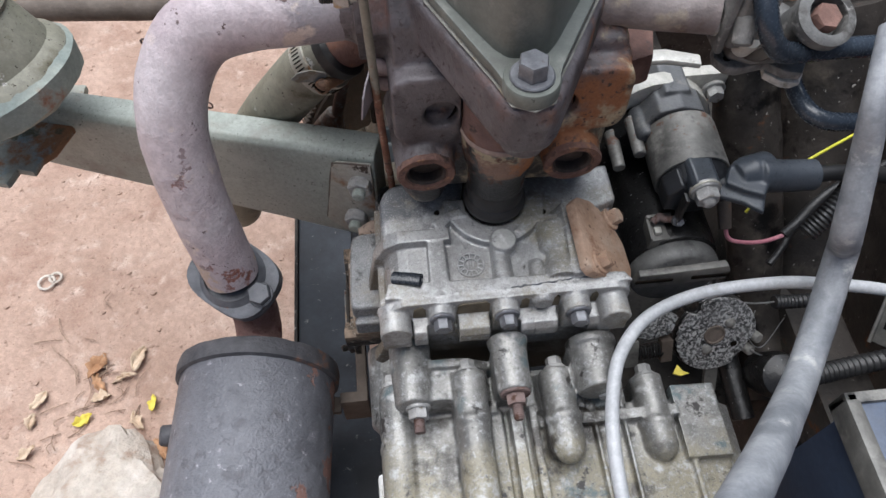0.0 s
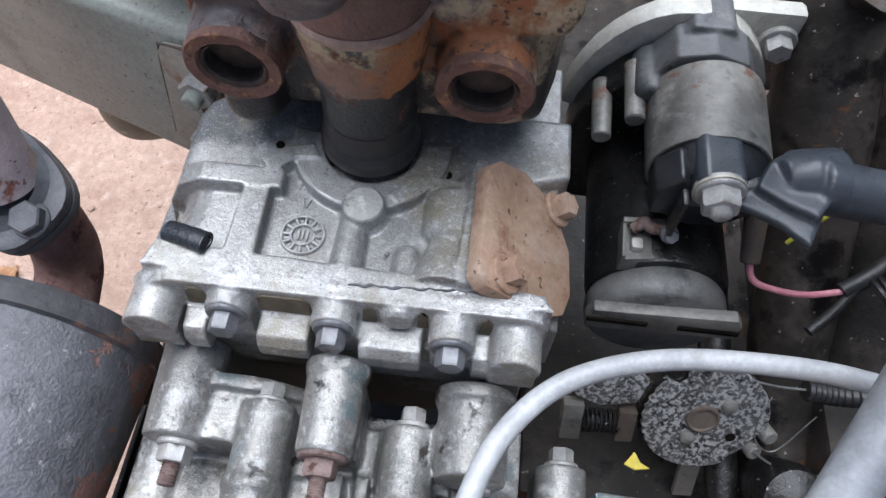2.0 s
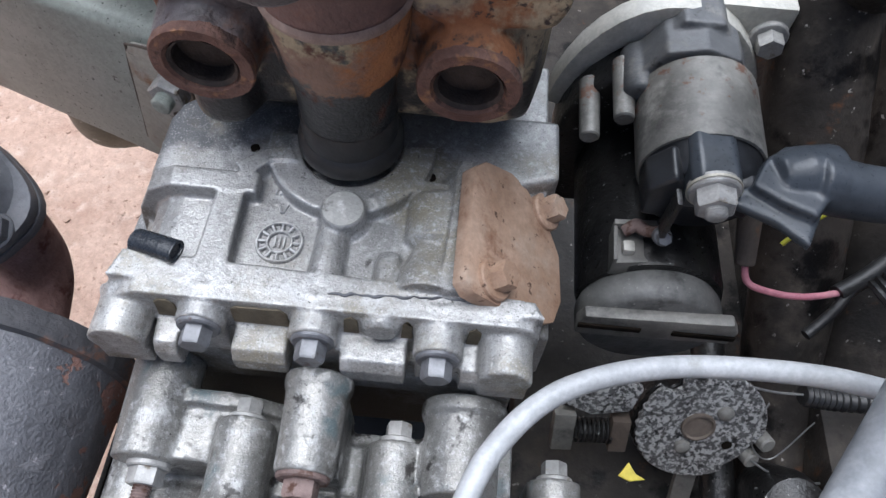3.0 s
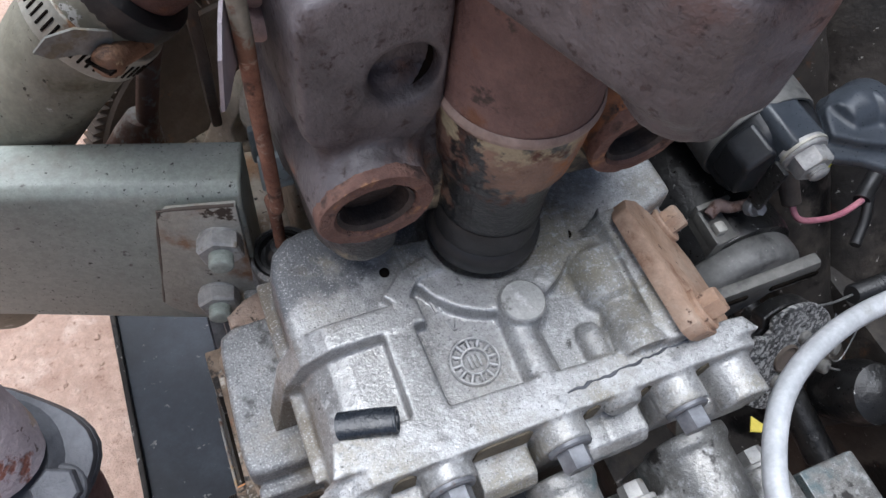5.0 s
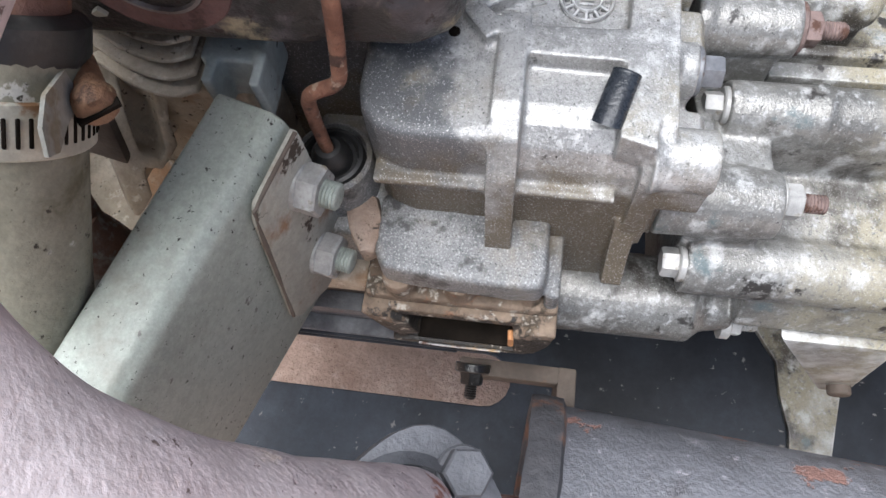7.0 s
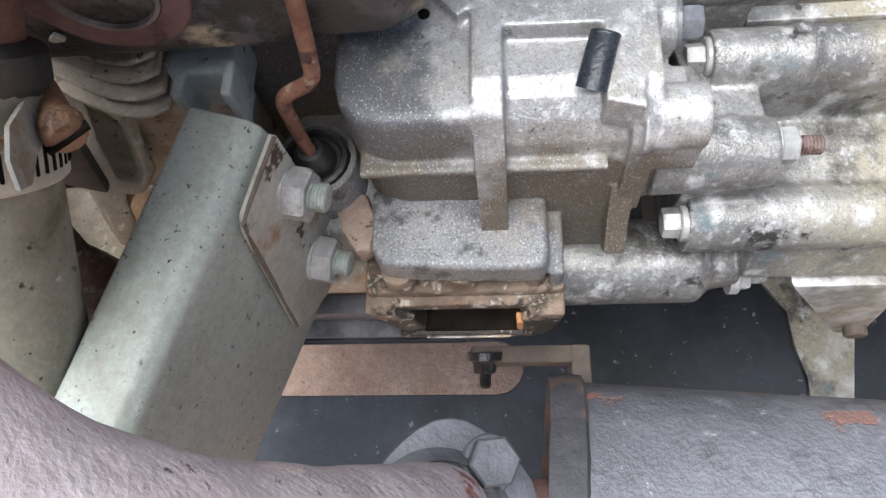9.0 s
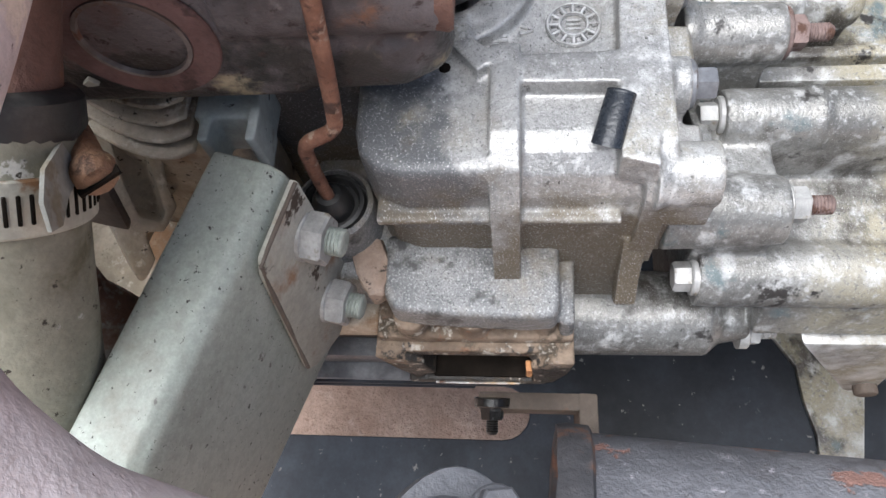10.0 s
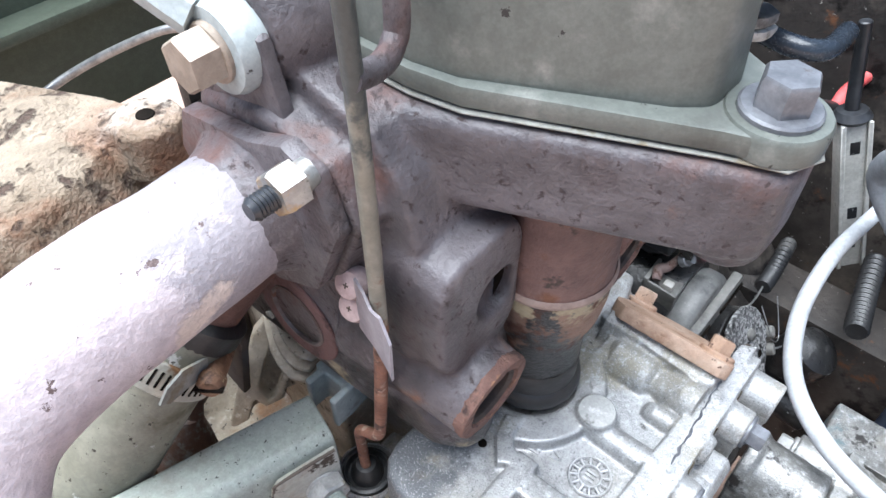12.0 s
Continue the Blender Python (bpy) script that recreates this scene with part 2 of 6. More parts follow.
solenoid_mat = surf("dusty_grey_steel", (0.115, 0.112, 0.103), (0.25, 0.243, 0.222), 0.5, 0.15, 16, 0.25, 500,
                    [((0.15, 0.085, 0.06), 90, 0.625, 0.05, 0.8, (0, 2.0, 0, -0.80)), ((0.34, 0.33, 0.30), 26, 0.62, 0.10, 0.5), ((0.025, 0.025, 0.025), 22, 0.62, 0.08, 0.5)])
greasy = surf("greasy_black_steel", (0.006, 0.006, 0.0065), (0.020, 0.0195, 0.019), 0.32, 0.1, 18, 0.5, 300, [((0.075, 0.072, 0.066), 26, 0.65, 0.08, 0.7), ((0.35, 0.35, 0.34), 260, 0.668, 0.015, 0.4)])
dark_body = surf("dark_dusty_underbody", (0.016, 0.0148, 0.0138), (0.060, 0.052, 0.046), 0.55, 0.0, 9, 0.5, 260, [((0.10, 0.085, 0.07), 12, 0.63, 0.10, 0.8), ((0.007, 0.0065, 0.0065), 18, 0.58, 0.06, 0.4), ((0.30, 0.28, 0.26), 140, 0.665, 0.02, 0.8), ((0.13, 0.06, 0.03), 22, 0.66, 0.05, 0.85)], spec=0.2)
slate_sheet = surf("slate_painted_sheet", (0.010, 0.012, 0.016), (0.030, 0.036, 0.047), 0.5, 0.0, 7, 0.1, 400, [((0.060, 0.070, 0.088), 5, 0.60, 0.14, 0.5), ((0.22, 0.21, 0.20), 110, 0.66, 0.012, 0.8)], spec=0.3)
pale_metal = surf("pale_cast_bracket", (0.40, 0.39, 0.35), (0.56, 0.55, 0.51), 0.6, 0.3, 20, 0.25, 500, [((0.2, 0.18, 0.14), 40, 0.66, 0.06, 0.8)])
grey_hose = surf("grey_vinyl_hose", (0.34, 0.35, 0.36), (0.46, 0.47, 0.48), 0.42, 0.0, 12, 0.05, 500, [((0.26, 0.25, 0.22), 30, 0.66, 0.08, 0.7)])
grey_pipe = surf("scuffed_grey_conduit", (0.16, 0.17, 0.185), (0.30, 0.31, 0.325), 0.5, 0.0, 26, 0.15, 500, [((0.44, 0.44, 0.43), 30, 0.64, 0.05, 0.7)])
speckled = surf("corroded_white_alloy", (0.07, 0.07, 0.07), (0.16, 0.16, 0.158), 0.5, 0.2, 40, 0.7, 500, [((0.46, 0.46, 0.45), 330, 0.51, 0.05, 0.6, None, 1.2), ((0.018, 0.018, 0.018), 170, 0.60, 0.03, 0.5, None, -1.5)])
pink = surf("pink_wire", (0.46, 0.15, 0.20), (0.60, 0.26, 0.30), 0.45, 0.0, 40, 0.05, 500)
red = surf("red_wire", (0.52, 0.07, 0.07), (0.68, 0.14, 0.13), 0.45, 0.0, 40, 0.05, 500)
yellow = surf("yellow_wire", (0.46, 0.45, 0.03), (0.60, 0.58, 0.06), 0.45, 0.0, 40, 0.05, 500)
steel_wire = surf("steel_wire", (0.2, 0.2, 0.2), (0.36, 0.36, 0.35), 0.4, 0.7, 80, 0.1, 700)
rod_rust = surf("rusted_rod", (0.15, 0.065, 0.04), (0.25, 0.125, 0.08), 0.85, 0.0, 60, 0.9, 400, [((0.07, 0.038, 0.028), 90, 0.56, 0.06, 0.9), ((0.34, 0.24, 0.18), 130, 0.61, 0.05, 0.8)])
rod_dark = surf("dark_oily_rod", (0.20, 0.185, 0.145), (0.29, 0.27, 0.22), 0.5, 0.2, 40, 0.3, 500, [((0.06, 0.065, 0.06), 30, 0.60, 0.05, 0.4, (0, 0, 8.0, -7.0)), ((0.2, 0.1, 0.06), 60, 0.6, 0.05, 0.8, (0, 0, -5, 4.1))])
blue_grey = surf("blue_grey_painted_casting", (0.24, 0.275, 0.27), (0.36, 0.395, 0.39), 0.5, 0.0, 18, 0.2, 500, [((0.20, 0.18, 0.145), 40, 0.64, 0.08, 0.8), ((0.04, 0.035, 0.03), 110, 0.65, 0.02, 0.8)])
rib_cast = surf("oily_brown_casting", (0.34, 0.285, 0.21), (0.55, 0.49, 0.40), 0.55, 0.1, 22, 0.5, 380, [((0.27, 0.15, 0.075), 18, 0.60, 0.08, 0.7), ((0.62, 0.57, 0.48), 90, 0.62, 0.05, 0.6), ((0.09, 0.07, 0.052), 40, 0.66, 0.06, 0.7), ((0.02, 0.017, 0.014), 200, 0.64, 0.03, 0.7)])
pump_rust = surf("tan_rusted_casting", (0.19, 0.143, 0.095), (0.32, 0.260, 0.190), 0.8, 0.0, 20, 0.9, 300, [((0.20, 0.095, 0.05), 14, 0.56, 0.10, 0.85), ((0.46, 0.42, 0.35), 14, 0.62, 0.08, 0.8, (0, 0, 6.0, -4.83)), ((0.08, 0.05, 0.035), 70, 0.60, 0.05, 0.85, None, -1.2)], depth=0.002)
white_metal = surf("bright_steel_end", (0.22, 0.218, 0.21), (0.36, 0.355, 0.34), 0.32, 0.6, 50, 0.15, 600, [((0.34, 0.22, 0.10), 40, 0.56, 0.06, 0.5), ((0.10, 0.05, 0.03), 70, 0.62, 0.05, 0.7)])
body_green = surf("dark_olive_body_paint", (0.075, 0.09, 0.065), (0.12, 0.14, 0.105), 0.35, 0.0, 5, 0.03, 500)
dust_brown = surf("dusty_brown_steel", (0.075, 0.058, 0.046), (0.145, 0.118, 0.097), 0.8, 0.0, 14, 0.5, 300, [((0.24, 0.12, 0.06), 30, 0.66, 0.06, 0.85)])
neck_mat = surf("streaked_neck_iron", (0.135, 0.078, 0.056), (0.24, 0.155, 0.110), 0.6, 0.0, 34, 0.6, 520,
                [((0.36, 0.31, 0.20), 26, 0.56, 0.04, 0.6, (-2.0, 0, 7.0, -5.21)), ((0.34, 0.145, 0.055), 24, 0.57, 0.06, 0.8, (9.0, -2.0, 0, -0.06)), ((0.014, 0.015, 0.016), 22, 0.555, 0.015, 0.36, (-1.5, 0, -4.0, 3.14)), ((0.045, 0.055, 0.052), 26, 0.61, 0.03, 0.45), ((0.10, 0.045, 0.03), 60, 0.62, 0.06, 0.85)])
earth = surf("red_brown_earth", (0.36, 0.242, 0.182), (0.50, 0.355, 0.278), 0.95, 0.0, 4, 0.55, 260,
             [((0.34, 0.215, 0.16), 9, 0.60, 0.12, 0.95), ((0.58, 0.44, 0.36), 20, 0.62, 0.10, 0.95, None, 1.2), ((0.30, 0.19, 0.14), 120, 0.63, 0.05, 0.95, None, -0.6)], depth=0.004)
stone_mat = surf("pale_stone", (0.46, 0.395, 0.33), (0.64, 0.565, 0.49), 0.9, 0.0, 12, 0.6, 160, [((0.34, 0.25, 0.19), 20, 0.61, 0.09, 0.95)], depth=0.004)
leaf_mat = surf("dry_leaf", (0.30, 0.155, 0.075), (0.46, 0.27, 0.15), 0.85, 0.0, 40, 0.3, 400)
leaf_pale = surf("pale_dry_leaf", (0.48, 0.35, 0.24), (0.62, 0.48, 0.35), 0.85, 0.0, 40, 0.3, 400)
leaf_yellow = surf("yellow_leaf", (0.60, 0.46, 0.05), (0.74, 0.60, 0.10), 0.7, 0.0, 30, 0.2, 400)
twig_mat = surf("grey_twig", (0.26, 0.17, 0.12), (0.40, 0.29, 0.21), 0.9, 0.0, 60, 0.4, 300)
orange_soil = surf("orange_rusty_strip", (0.45, 0.20, 0.08), (0.58, 0.30, 0.13), 0.85, 0.0, 30, 0.4, 300)

carb_mat = surf("dusty_dark_alloy", (0.10, 0.10, 0.097), (0.22, 0.218, 0.208), 0.6, 0.1, 24, 0.4, 500, [((0.05, 0.045, 0.04), 30, 0.60, 0.08, 0.7), ((0.34, 0.33, 0.31), 80, 0.62, 0.06, 0.7)])
intake_mat = surf("dusty_intake_iron", (0.16, 0.135, 0.13), (0.28, 0.245, 0.235), 0.65, 0.0, 20, 0.6, 400, [((0.13, 0.07, 0.045), 14, 0.60, 0.08, 0.8), ((0.42, 0.36, 0.28), 26, 0.62, 0.07, 0.75)])
blue_panel = surf("dark_blue_panel", (0.035, 0.05, 0.085), (0.06, 0.08, 0.125), 0.4, 0.0, 6, 0.1, 400, [((0.10, 0.11, 0.13), 10, 0.62, 0.1, 0.6)])
hood_mat = surf("slate_moulded_plastic", (0.055, 0.058, 0.062), (0.115, 0.118, 0.122), 0.45, 0.0, 14, 0.3, 500, [((0.17, 0.165, 0.155), 40, 0.62, 0.08, 0.6), ((0.02, 0.02, 0.02), 60, 0.63, 0.04, 0.5)])
gloss_hose = surf("glossy_blue_black_hose", (0.018, 0.024, 0.033), (0.036, 0.046, 0.060), 0.25, 0.0, 14, 0.05, 500)

# ---- shapes ----
V = Vector
INVERSE = {}


def thing(name, at, label, category, group=""):
    ob = new(name)
    ob.empty_display_size = 0.02
    ob.location = at
    INVERSE[ob.name] = Matrix.Translation(-V(at))
    return tagged(ob, label, category, group)


def part(name, bm, material, parent=None, label="", angle=38):
    bmesh.ops.recalc_face_normals(bm, faces=bm.faces[:])
    me = bpy.data.meshes.new(name)
    bm.to_mesh(me)
    bm.free()
    me.materials.append(material)
    me.shade_smooth()
    me.set_sharp_from_angle(angle=radians(angle))
    ob = new(name, me)
    if parent is not None:
        ob.parent = parent
        ob.matrix_parent_inverse = INVERSE.get(parent.name, Matrix.Identity(4))
    if label:
        ob["label"] = label
    return ob


def fresh():
    return bmesh.new()


def merge(bm, other):
    me = bpy.data.meshes.new("tmp")
    other.to_mesh(me)
    other.free()
    bm.from_mesh(me)
    bpy.data.meshes.remove(me)
    return bm


def bevelled(b, width, seg=2, angle=30):
    if width > 0:
        b.normal_update()
        edges = [e for e in b.edges if len(e.link_faces) == 2 and e.calc_face_angle(0) > radians(angle)]
        bmesh.ops.bevel(b, geom=edges, offset=width, offset_type="OFFSET", segments=seg, profile=0.6, affect="EDGES", clamp_overlap=True)
    return b


def prism(bm, pts, a, b, axis="z", bev=0.0015, seg=2, m=None):
    """A polygon drawn out from a to b along an axis. Points are (x, y) for z, (x, z) for y and (y, z) for x."""
    t = fresh()
    put = {"z": lambda p, h: (p[0], p[1], h), "y": lambda p, h: (p[0], h, p[1]), "x": lambda p, h: (h, p[0], p[1])}[axis]
    lo = [t.verts.new(put(p, a)) for p in pts]
    hi = [t.verts.new(put(p, b)) for p in pts]
    t.faces.new(lo)
    t.faces.new(hi)
    for i in range(len(pts)):
        j = (i + 1) % len(pts)
        t.faces.new((lo[i], lo[j], hi[j], hi[i]))
    bmesh.ops.recalc_face_normals(t, faces=t.faces[:])
    bevelled(t, bev, seg)
    if m is not None:
        t.transform(m)
    return merge(bm, t)


def box(bm, lo, hi, bev=0.0015, seg=2, m=None):
    return prism(bm, [(lo[0], lo[1]), (hi[0], lo[1]), (hi[0], hi[1]), (lo[0], hi[1])], lo[2], hi[2], "z", bev, seg, m)


def frame_of(d, up=(0, 0, 1)):
    d = V(d).normalized()
    u = V(up) - d * V(up).dot(d)
    if u.length < 1e-4:
        u = V((1, 0, 0)) - d * d.x
    u.normalize()
    return u, d.cross(u), d


def lathe(bm, p, d, profile, n=24, turn=0.0, up=(0, 0, 1)):
    """A profile of (radius, height) turned round the axis from p along d."""
    u, w, d = frame_of(d, up)
    p = V(p)
    rings = []
    for r, h in profile:
        if r < 1e-6:
            rings.append([bm.verts.new(p + d * h)])
        else:
            rings.append([bm.verts.new(p + d * h + (u * math.cos(2 * math.pi * i / n + turn) + w * math.sin(2 * math.pi * i / n + turn)) * r) for i in range(n)])
    for a, b in zip(rings, rings[1:]):
        for i in range(n):
            j = (i + 1) % n
            if len(a) == 1 and len(b) == 1:
                continue
            if len(a) == 1:
                bm.faces.new((a[0], b[j], b[i]))
            elif len(b) == 1:
                bm.faces.new((a[i], a[j], b[0]))
            else:
                bm.faces.new((a[i], a[j], b[j], b[i]))
    return bm


def rod(bm, p, q, r, r2=None, n=20, bev=0.001):
    p, q = V(p), V(q)
    r2 = r if r2 is None else r2
    h = (q - p).length
    return lathe(bm, p, q - p, [(0, 0), (r - bev, 0), (r, bev), (r2, h - bev), (r2 - bev, h), (0, h)], n)


def ring(bm, p, d, ro, ri, h, n=28, bev=0.001):
    return lathe(bm, p, d, [(ri, 0), (ro - bev, 0), (ro, bev), (ro, h - bev), (ro - bev, h), (ri + bev, h), (ri, h - bev), (ri, 0)], n)


def hexhead(bm, p, d, af, h, turn=0.2):
    """A hexagon with chamfered corners."""
    r = af / math.sqrt(3)
    return lathe(bm, p, d, [(0, 0), (r, 0), (r, h * 0.86), (r * 0.9, h), (0, h)], 6, turn)


def thread(bm, p, d, r, length, pitch=0.0015, n=14):
    prof = [(0, 0), (r * 0.86, 0)]
    k = int(length / pitch)
    for i in range(k):
        prof += [(r, (i + 0.35) * pitch), (r * 0.86, (i + 0.9) * pitch)]
    prof += [(r * 0.7, length), (0, length)]
    return lathe(bm, p, d, prof, n)


def smooth_line(pts, steps=8):
    pts = [V(p) for p in pts]
    ext = [pts[0] * 2 - pts[1]] + pts + [pts[-1] * 2 - pts[-2]]
    out = []
    for i in range(1, len(ext) - 2):
        a, b, c, e = ext[i - 1 : i + 3]
        for s in range(steps):
            t = s / steps
            out.append(0.5 * ((2 * b) + (c - a) * t + (2 * a - 5 * b + 4 * c - e) * t * t + (3 * b - a - 3 * c + e) * t ** 3))
    return out + [pts[-1]]


def tube(bm, pts, r, n=16, steps=8, wobble=0.0, ridge=None, wall=0.0):
    """A round tube along a smooth line. r: a radius, or one for each point."""
    line = smooth_line(pts, steps)
    k = len(line)
    rad = [r] * k if isinstance(r, (int, float)) else [float(np.interp(i / (k - 1) * (len(r) - 1), range(len(r)), r)) for i in range(k)]
    if ridge:
        rad = [q * (1 + ridge * (i % 2)) for i, q in enumerate(rad)]
    u = None
    rings = []
    for i, p in enumerate(line):
        d = (line[min(i + 1, k - 1)] - line[max(i - 1, 0)]).normalized()
        u = frame_of(d)[0] if u is None else (u - d * u.dot(d)).normalized()
        w = d.cross(u)
        rings.append([])
        for j in range(n):
            a = 2 * math.pi * j / n
            off = u * math.cos(a) + w * math.sin(a)
            q = rad[i] * (1 + wobble * noise.noise((p + off * rad[i]) * 45))
            rings[-1].append(bm.verts.new(p + off * q))
    for a, b in zip(rings, rings[1:]):
        for j in range(n):
            bm.faces.new((a[j], a[(j + 1) % n], b[(j + 1) % n], b[j]))
    if wall:
        for end, s in ((rings[0], line[0]), (rings[-1], line[-1])):
            inner = [bm.verts.new(s + (v.co - s) * (1 - wall)) for v in end]
            deep = [bm.verts.new(v.co + ((line[3] - line[0]) if s is line[0] else (line[-4] - line[-1]))) for v in inner]
            for j in range(n):
                bm.faces.new((end[j], end[(j + 1) % n], inner[(j + 1) % n], inner[j]))
                bm.faces.new((inner[j], inner[(j + 1) % n], deep[(j + 1) % n], deep[j]))
            bm.faces.new(deep)
    else:
        bm.faces.new(rings[0])
        bm.faces.new(rings[-1])
    return bm


def rough(bm, amount, size, cuts=0):
    """Casting unevenness: moves vertices along their normals by noise."""
    if cuts:
        bmesh.ops.subdivide_edges(bm, edges=bm.edges[:], cuts=cuts, use_grid_fill=True)
    bm.normal_update()
    for v in bm.verts:
        v.co += v.normal * amount * (noise.noise(v.co / size) + 0.5 * noise.noise(v.co / size * 2.7))
    return bm


def bolt(parent, p, d, af=0.013, h=0.0075, washer=0.0095, material=None, stud=0.0, stud_mat=None, label="", turn=0.2, name="bolt"):
    """A bolt or nut whose washer lies at p, its head drawn out along d; stud: the length of thread past the nut."""
    p, d = V(p), V(d).normalized()
    b = fresh()
    lathe(b, p, d, [(0, -0.004), (washer, -0.004), (washer, 0.0008), (washer - 0.0008, 0.0016), (0, 0.0016)], 22)
    hexhead(b, p + d * 0.0016, d, af, h, turn)
    ob = part(name, b, material or bolt_dark, parent, label)
    if stud:
        part("thread", thread(fresh(), p + d * (h + 0.001), d, af * 0.31, stud), stud_mat or material or bolt_dark, ob)
    return ob


def casting(name, bm, material, parent, voxel=0.0018, passes=4, label=""):
    """Solids that run together into one casting with soft inner corners."""
    ob = part(name, bm, material, parent, label, 180)
    r = ob.modifiers.new("cast", "REMESH")
    r.mode, r.voxel_size, r.use_smooth_shade = "VOXEL", voxel, True
    s = ob.modifiers.new("soften", "SMOOTH")
    s.factor, s.iterations = 0.5, passes
    return ob


X, Y, Z = V((1, 0, 0)), V((0, 1, 0)), V((0, 0, 1))

# ---- ground ----
def ground_height(x, y):
    p = V((x, y, 0))
    scuff = noise.noise(V((x * 9 + y * 6, (y - x) * 34, 3.0)))
    return 0.010 * noise.noise(p * 2.1) + 0.005 * noise.noise(p * 7) + 0.0026 * noise.noise(p * 31) + 0.0024 * scuff * max(0.0, noise.noise(p * 3.3) + 0.3) + 0.0013 * noise.noise(p * 70)


def make_ground():
    b = fresh()
    xs = [-4000, -300, -40, -9, -4, -2.2, -1.6] + [-1.2 + 0.0075 * i for i in range(161)] + [0.02 + 0.03 * i for i in range(30)] + [1.6, 4, 9, 40, 300, 4000]
    ys = [-4000, -300, -40, -9, -3] + [-0.8 + 0.03 * i for i in range(37)] + [0.30 + 0.0075 * i for i in range(134)] + [1.32 + 0.03 * i for i in range(30)] + [2.9, 5, 9, 40, 300, 4000]
    grid = [[b.verts.new((x, y, ground_height(x, y) if abs(x) < 3 and abs(y) < 4 else 0)) for x in xs] for y in ys]
    for r0, r1 in zip(grid, grid[1:]):
        for i in range(len(xs) - 1):
            b.faces.new((r0[i], r0[i + 1], r1[i + 1], r1[i]))
    return tagged(part("ground", b, earth, None, angle=180), "bare red-brown earth with scuffs and pebbles", "ground", kind="structure")


make_ground()

# ---- gearbox ----
gearbox = thing("gearbox", (0.08, 0.2, 0.45), "stained cast aluminium gearbox with ribbed top and bolted flange", "gearbox")


def gearbox_case():
    b = fresh()
    prism(b, [(-0.018, 0.52), (-0.018, 0.644), (-0.0165, 0.655), (-0.012, 0.6640), (-0.005, 0.6705), (0.003, 0.6730), (0.150, 0.6730), (0.179, 0.654), (0.179, 0.52)], 0.270, 0.348, "y", 0)
    prism(b, [(0.120, 0.640), (0.129, 0.6730), (0.137, 0.687), (0.144, 0.690), (0.190, 0.644), (0.190, 0.60)], 0.2785, 0.348, "y", 0)
    # the raised flat at the engine side
    prism(b, [(-0.0175, 0.330), (0.030, 0.330), (0.037, 0.341), (0.050, 0.347), (0.060, 0.392), (0.004, 0.392), (-0.006, 0.3895), (-0.0135, 0.3830), (-0.0175, 0.372)], 0.52, 0.6765, "z", 0.014, 5)
    prism(b, [(0.104, 0.338), (0.140, 0.340), (0.19, 0.356), (0.19, 0.395), (0.10, 0.395)], 0.55, 0.6745, "z", 0.003, 2)
    box(b, (0.004, 0.340, 0.52), (0.185, 0.390, 0.664), 0)
    box(b, (0.035, 0.38, 0.52), (0.185, 0.445, 0.664), 0)
    z = 0.664
    # long land behind the flange and the cross ribs
    prism(b, [(-0.018, 0.2735), (0.183, 0.2715), (0.178, 0.2800), (0.10, 0.2840), (-0.014, 0.2875)], z, 0.6815, "z", 0)
    prism(b, [(0.0195, 0.283), (0.0355, 0.283), (0.0340, 0.336), (0.0210, 0.334)], z, 0.6815, "z", 0)
    prism(b, [(0.040, 0.6820), (-0.003, 0.6820), (-0.016, 0.6745), (-0.0250, 0.657), (-0.0310, 0.622), (-0.0350, 0.597), (-0.010, 0.597), (-0.008, 0.65), (0.04, 0.655)], 0.3250, 0.3372, "y", 0)
    prism(b, [(-0.0350, 0.600), (-0.0362, 0.592), (-0.0330, 0.588), (-0.012, 0.588), (-0.010, 0.600)], 0.3272, 0.3350, "y", 0)
    prism(b, [(0.033, 0.333), (0.0440, 0.3460), (0.056, 0.3470), (0.051, 0.355), (0.038, 0.352), (0.026, 0.342)], z, 0.6822, "z", 0)
    lathe(b, (0.0800, 0.280, 0.6735), Y, [(0, 0), (0.0085, 0), (0.0072, 0.040), (0, 0.040)], 24)
    lathe(b, (0.0840, 0.3190, 0.660), Z, [(0, 0), (0.0148, 0), (0.0148, 0.0120), (0.0110, 0.0150), (0.0107, 0.0240), (0, 0.0240)], 32)
    # broad ring round the neck
    pts = []
    for r, back in ((0.0428, False), (0.0262, True)):
        arc = [radians(a) for a in range(172, 368, 6)]
        pts += [(0.082 + r * math.cos(a), 0.361 + r * math.sin(a)) for a in (reversed(arc) if back else arc)]
    prism(b, pts, z, 0.6808, "z", 0)
    prism(b, [(0.096, 0.3285), (0.102, 0.3235), (0.1165, 0.3350), (0.131, 0.3350), (0.1325, 0.3410), (0.113, 0.3425), (0.104, 0.3400)], z, 0.6818, "z", 0)
    prism(b, [(0.1110, 0.341), (0.1160, 0.341), (0.1175, 0.362), (0.1125, 0.362)], z, 0.6815, "z", 0)
    lathe(b, (0.1090, 0.282, 0.6735), Y, [(0, 0), (0.0068, 0), (0.0064, 0.0150), (0.0045, 0.0195), (0, 0.0205)], 22)
    # rounded wall rising to the oval cover
    lathe(b, (0.1290, 0.3060, 0.6700), Y, [(0, 0), (0.0110, 0), (0.0150, 0.004), (0.0155, 0.0270), (0.0120, 0.0310), (0, 0.0310)], 28)
    lathe(b, (0.1275, 0.280, 0.6740), Y, [(0, 0), (0.0150, 0), (0.0138, 0.010), (0.0090, 0.022), (0.0060, 0.030), (0, 0.031)], 24)
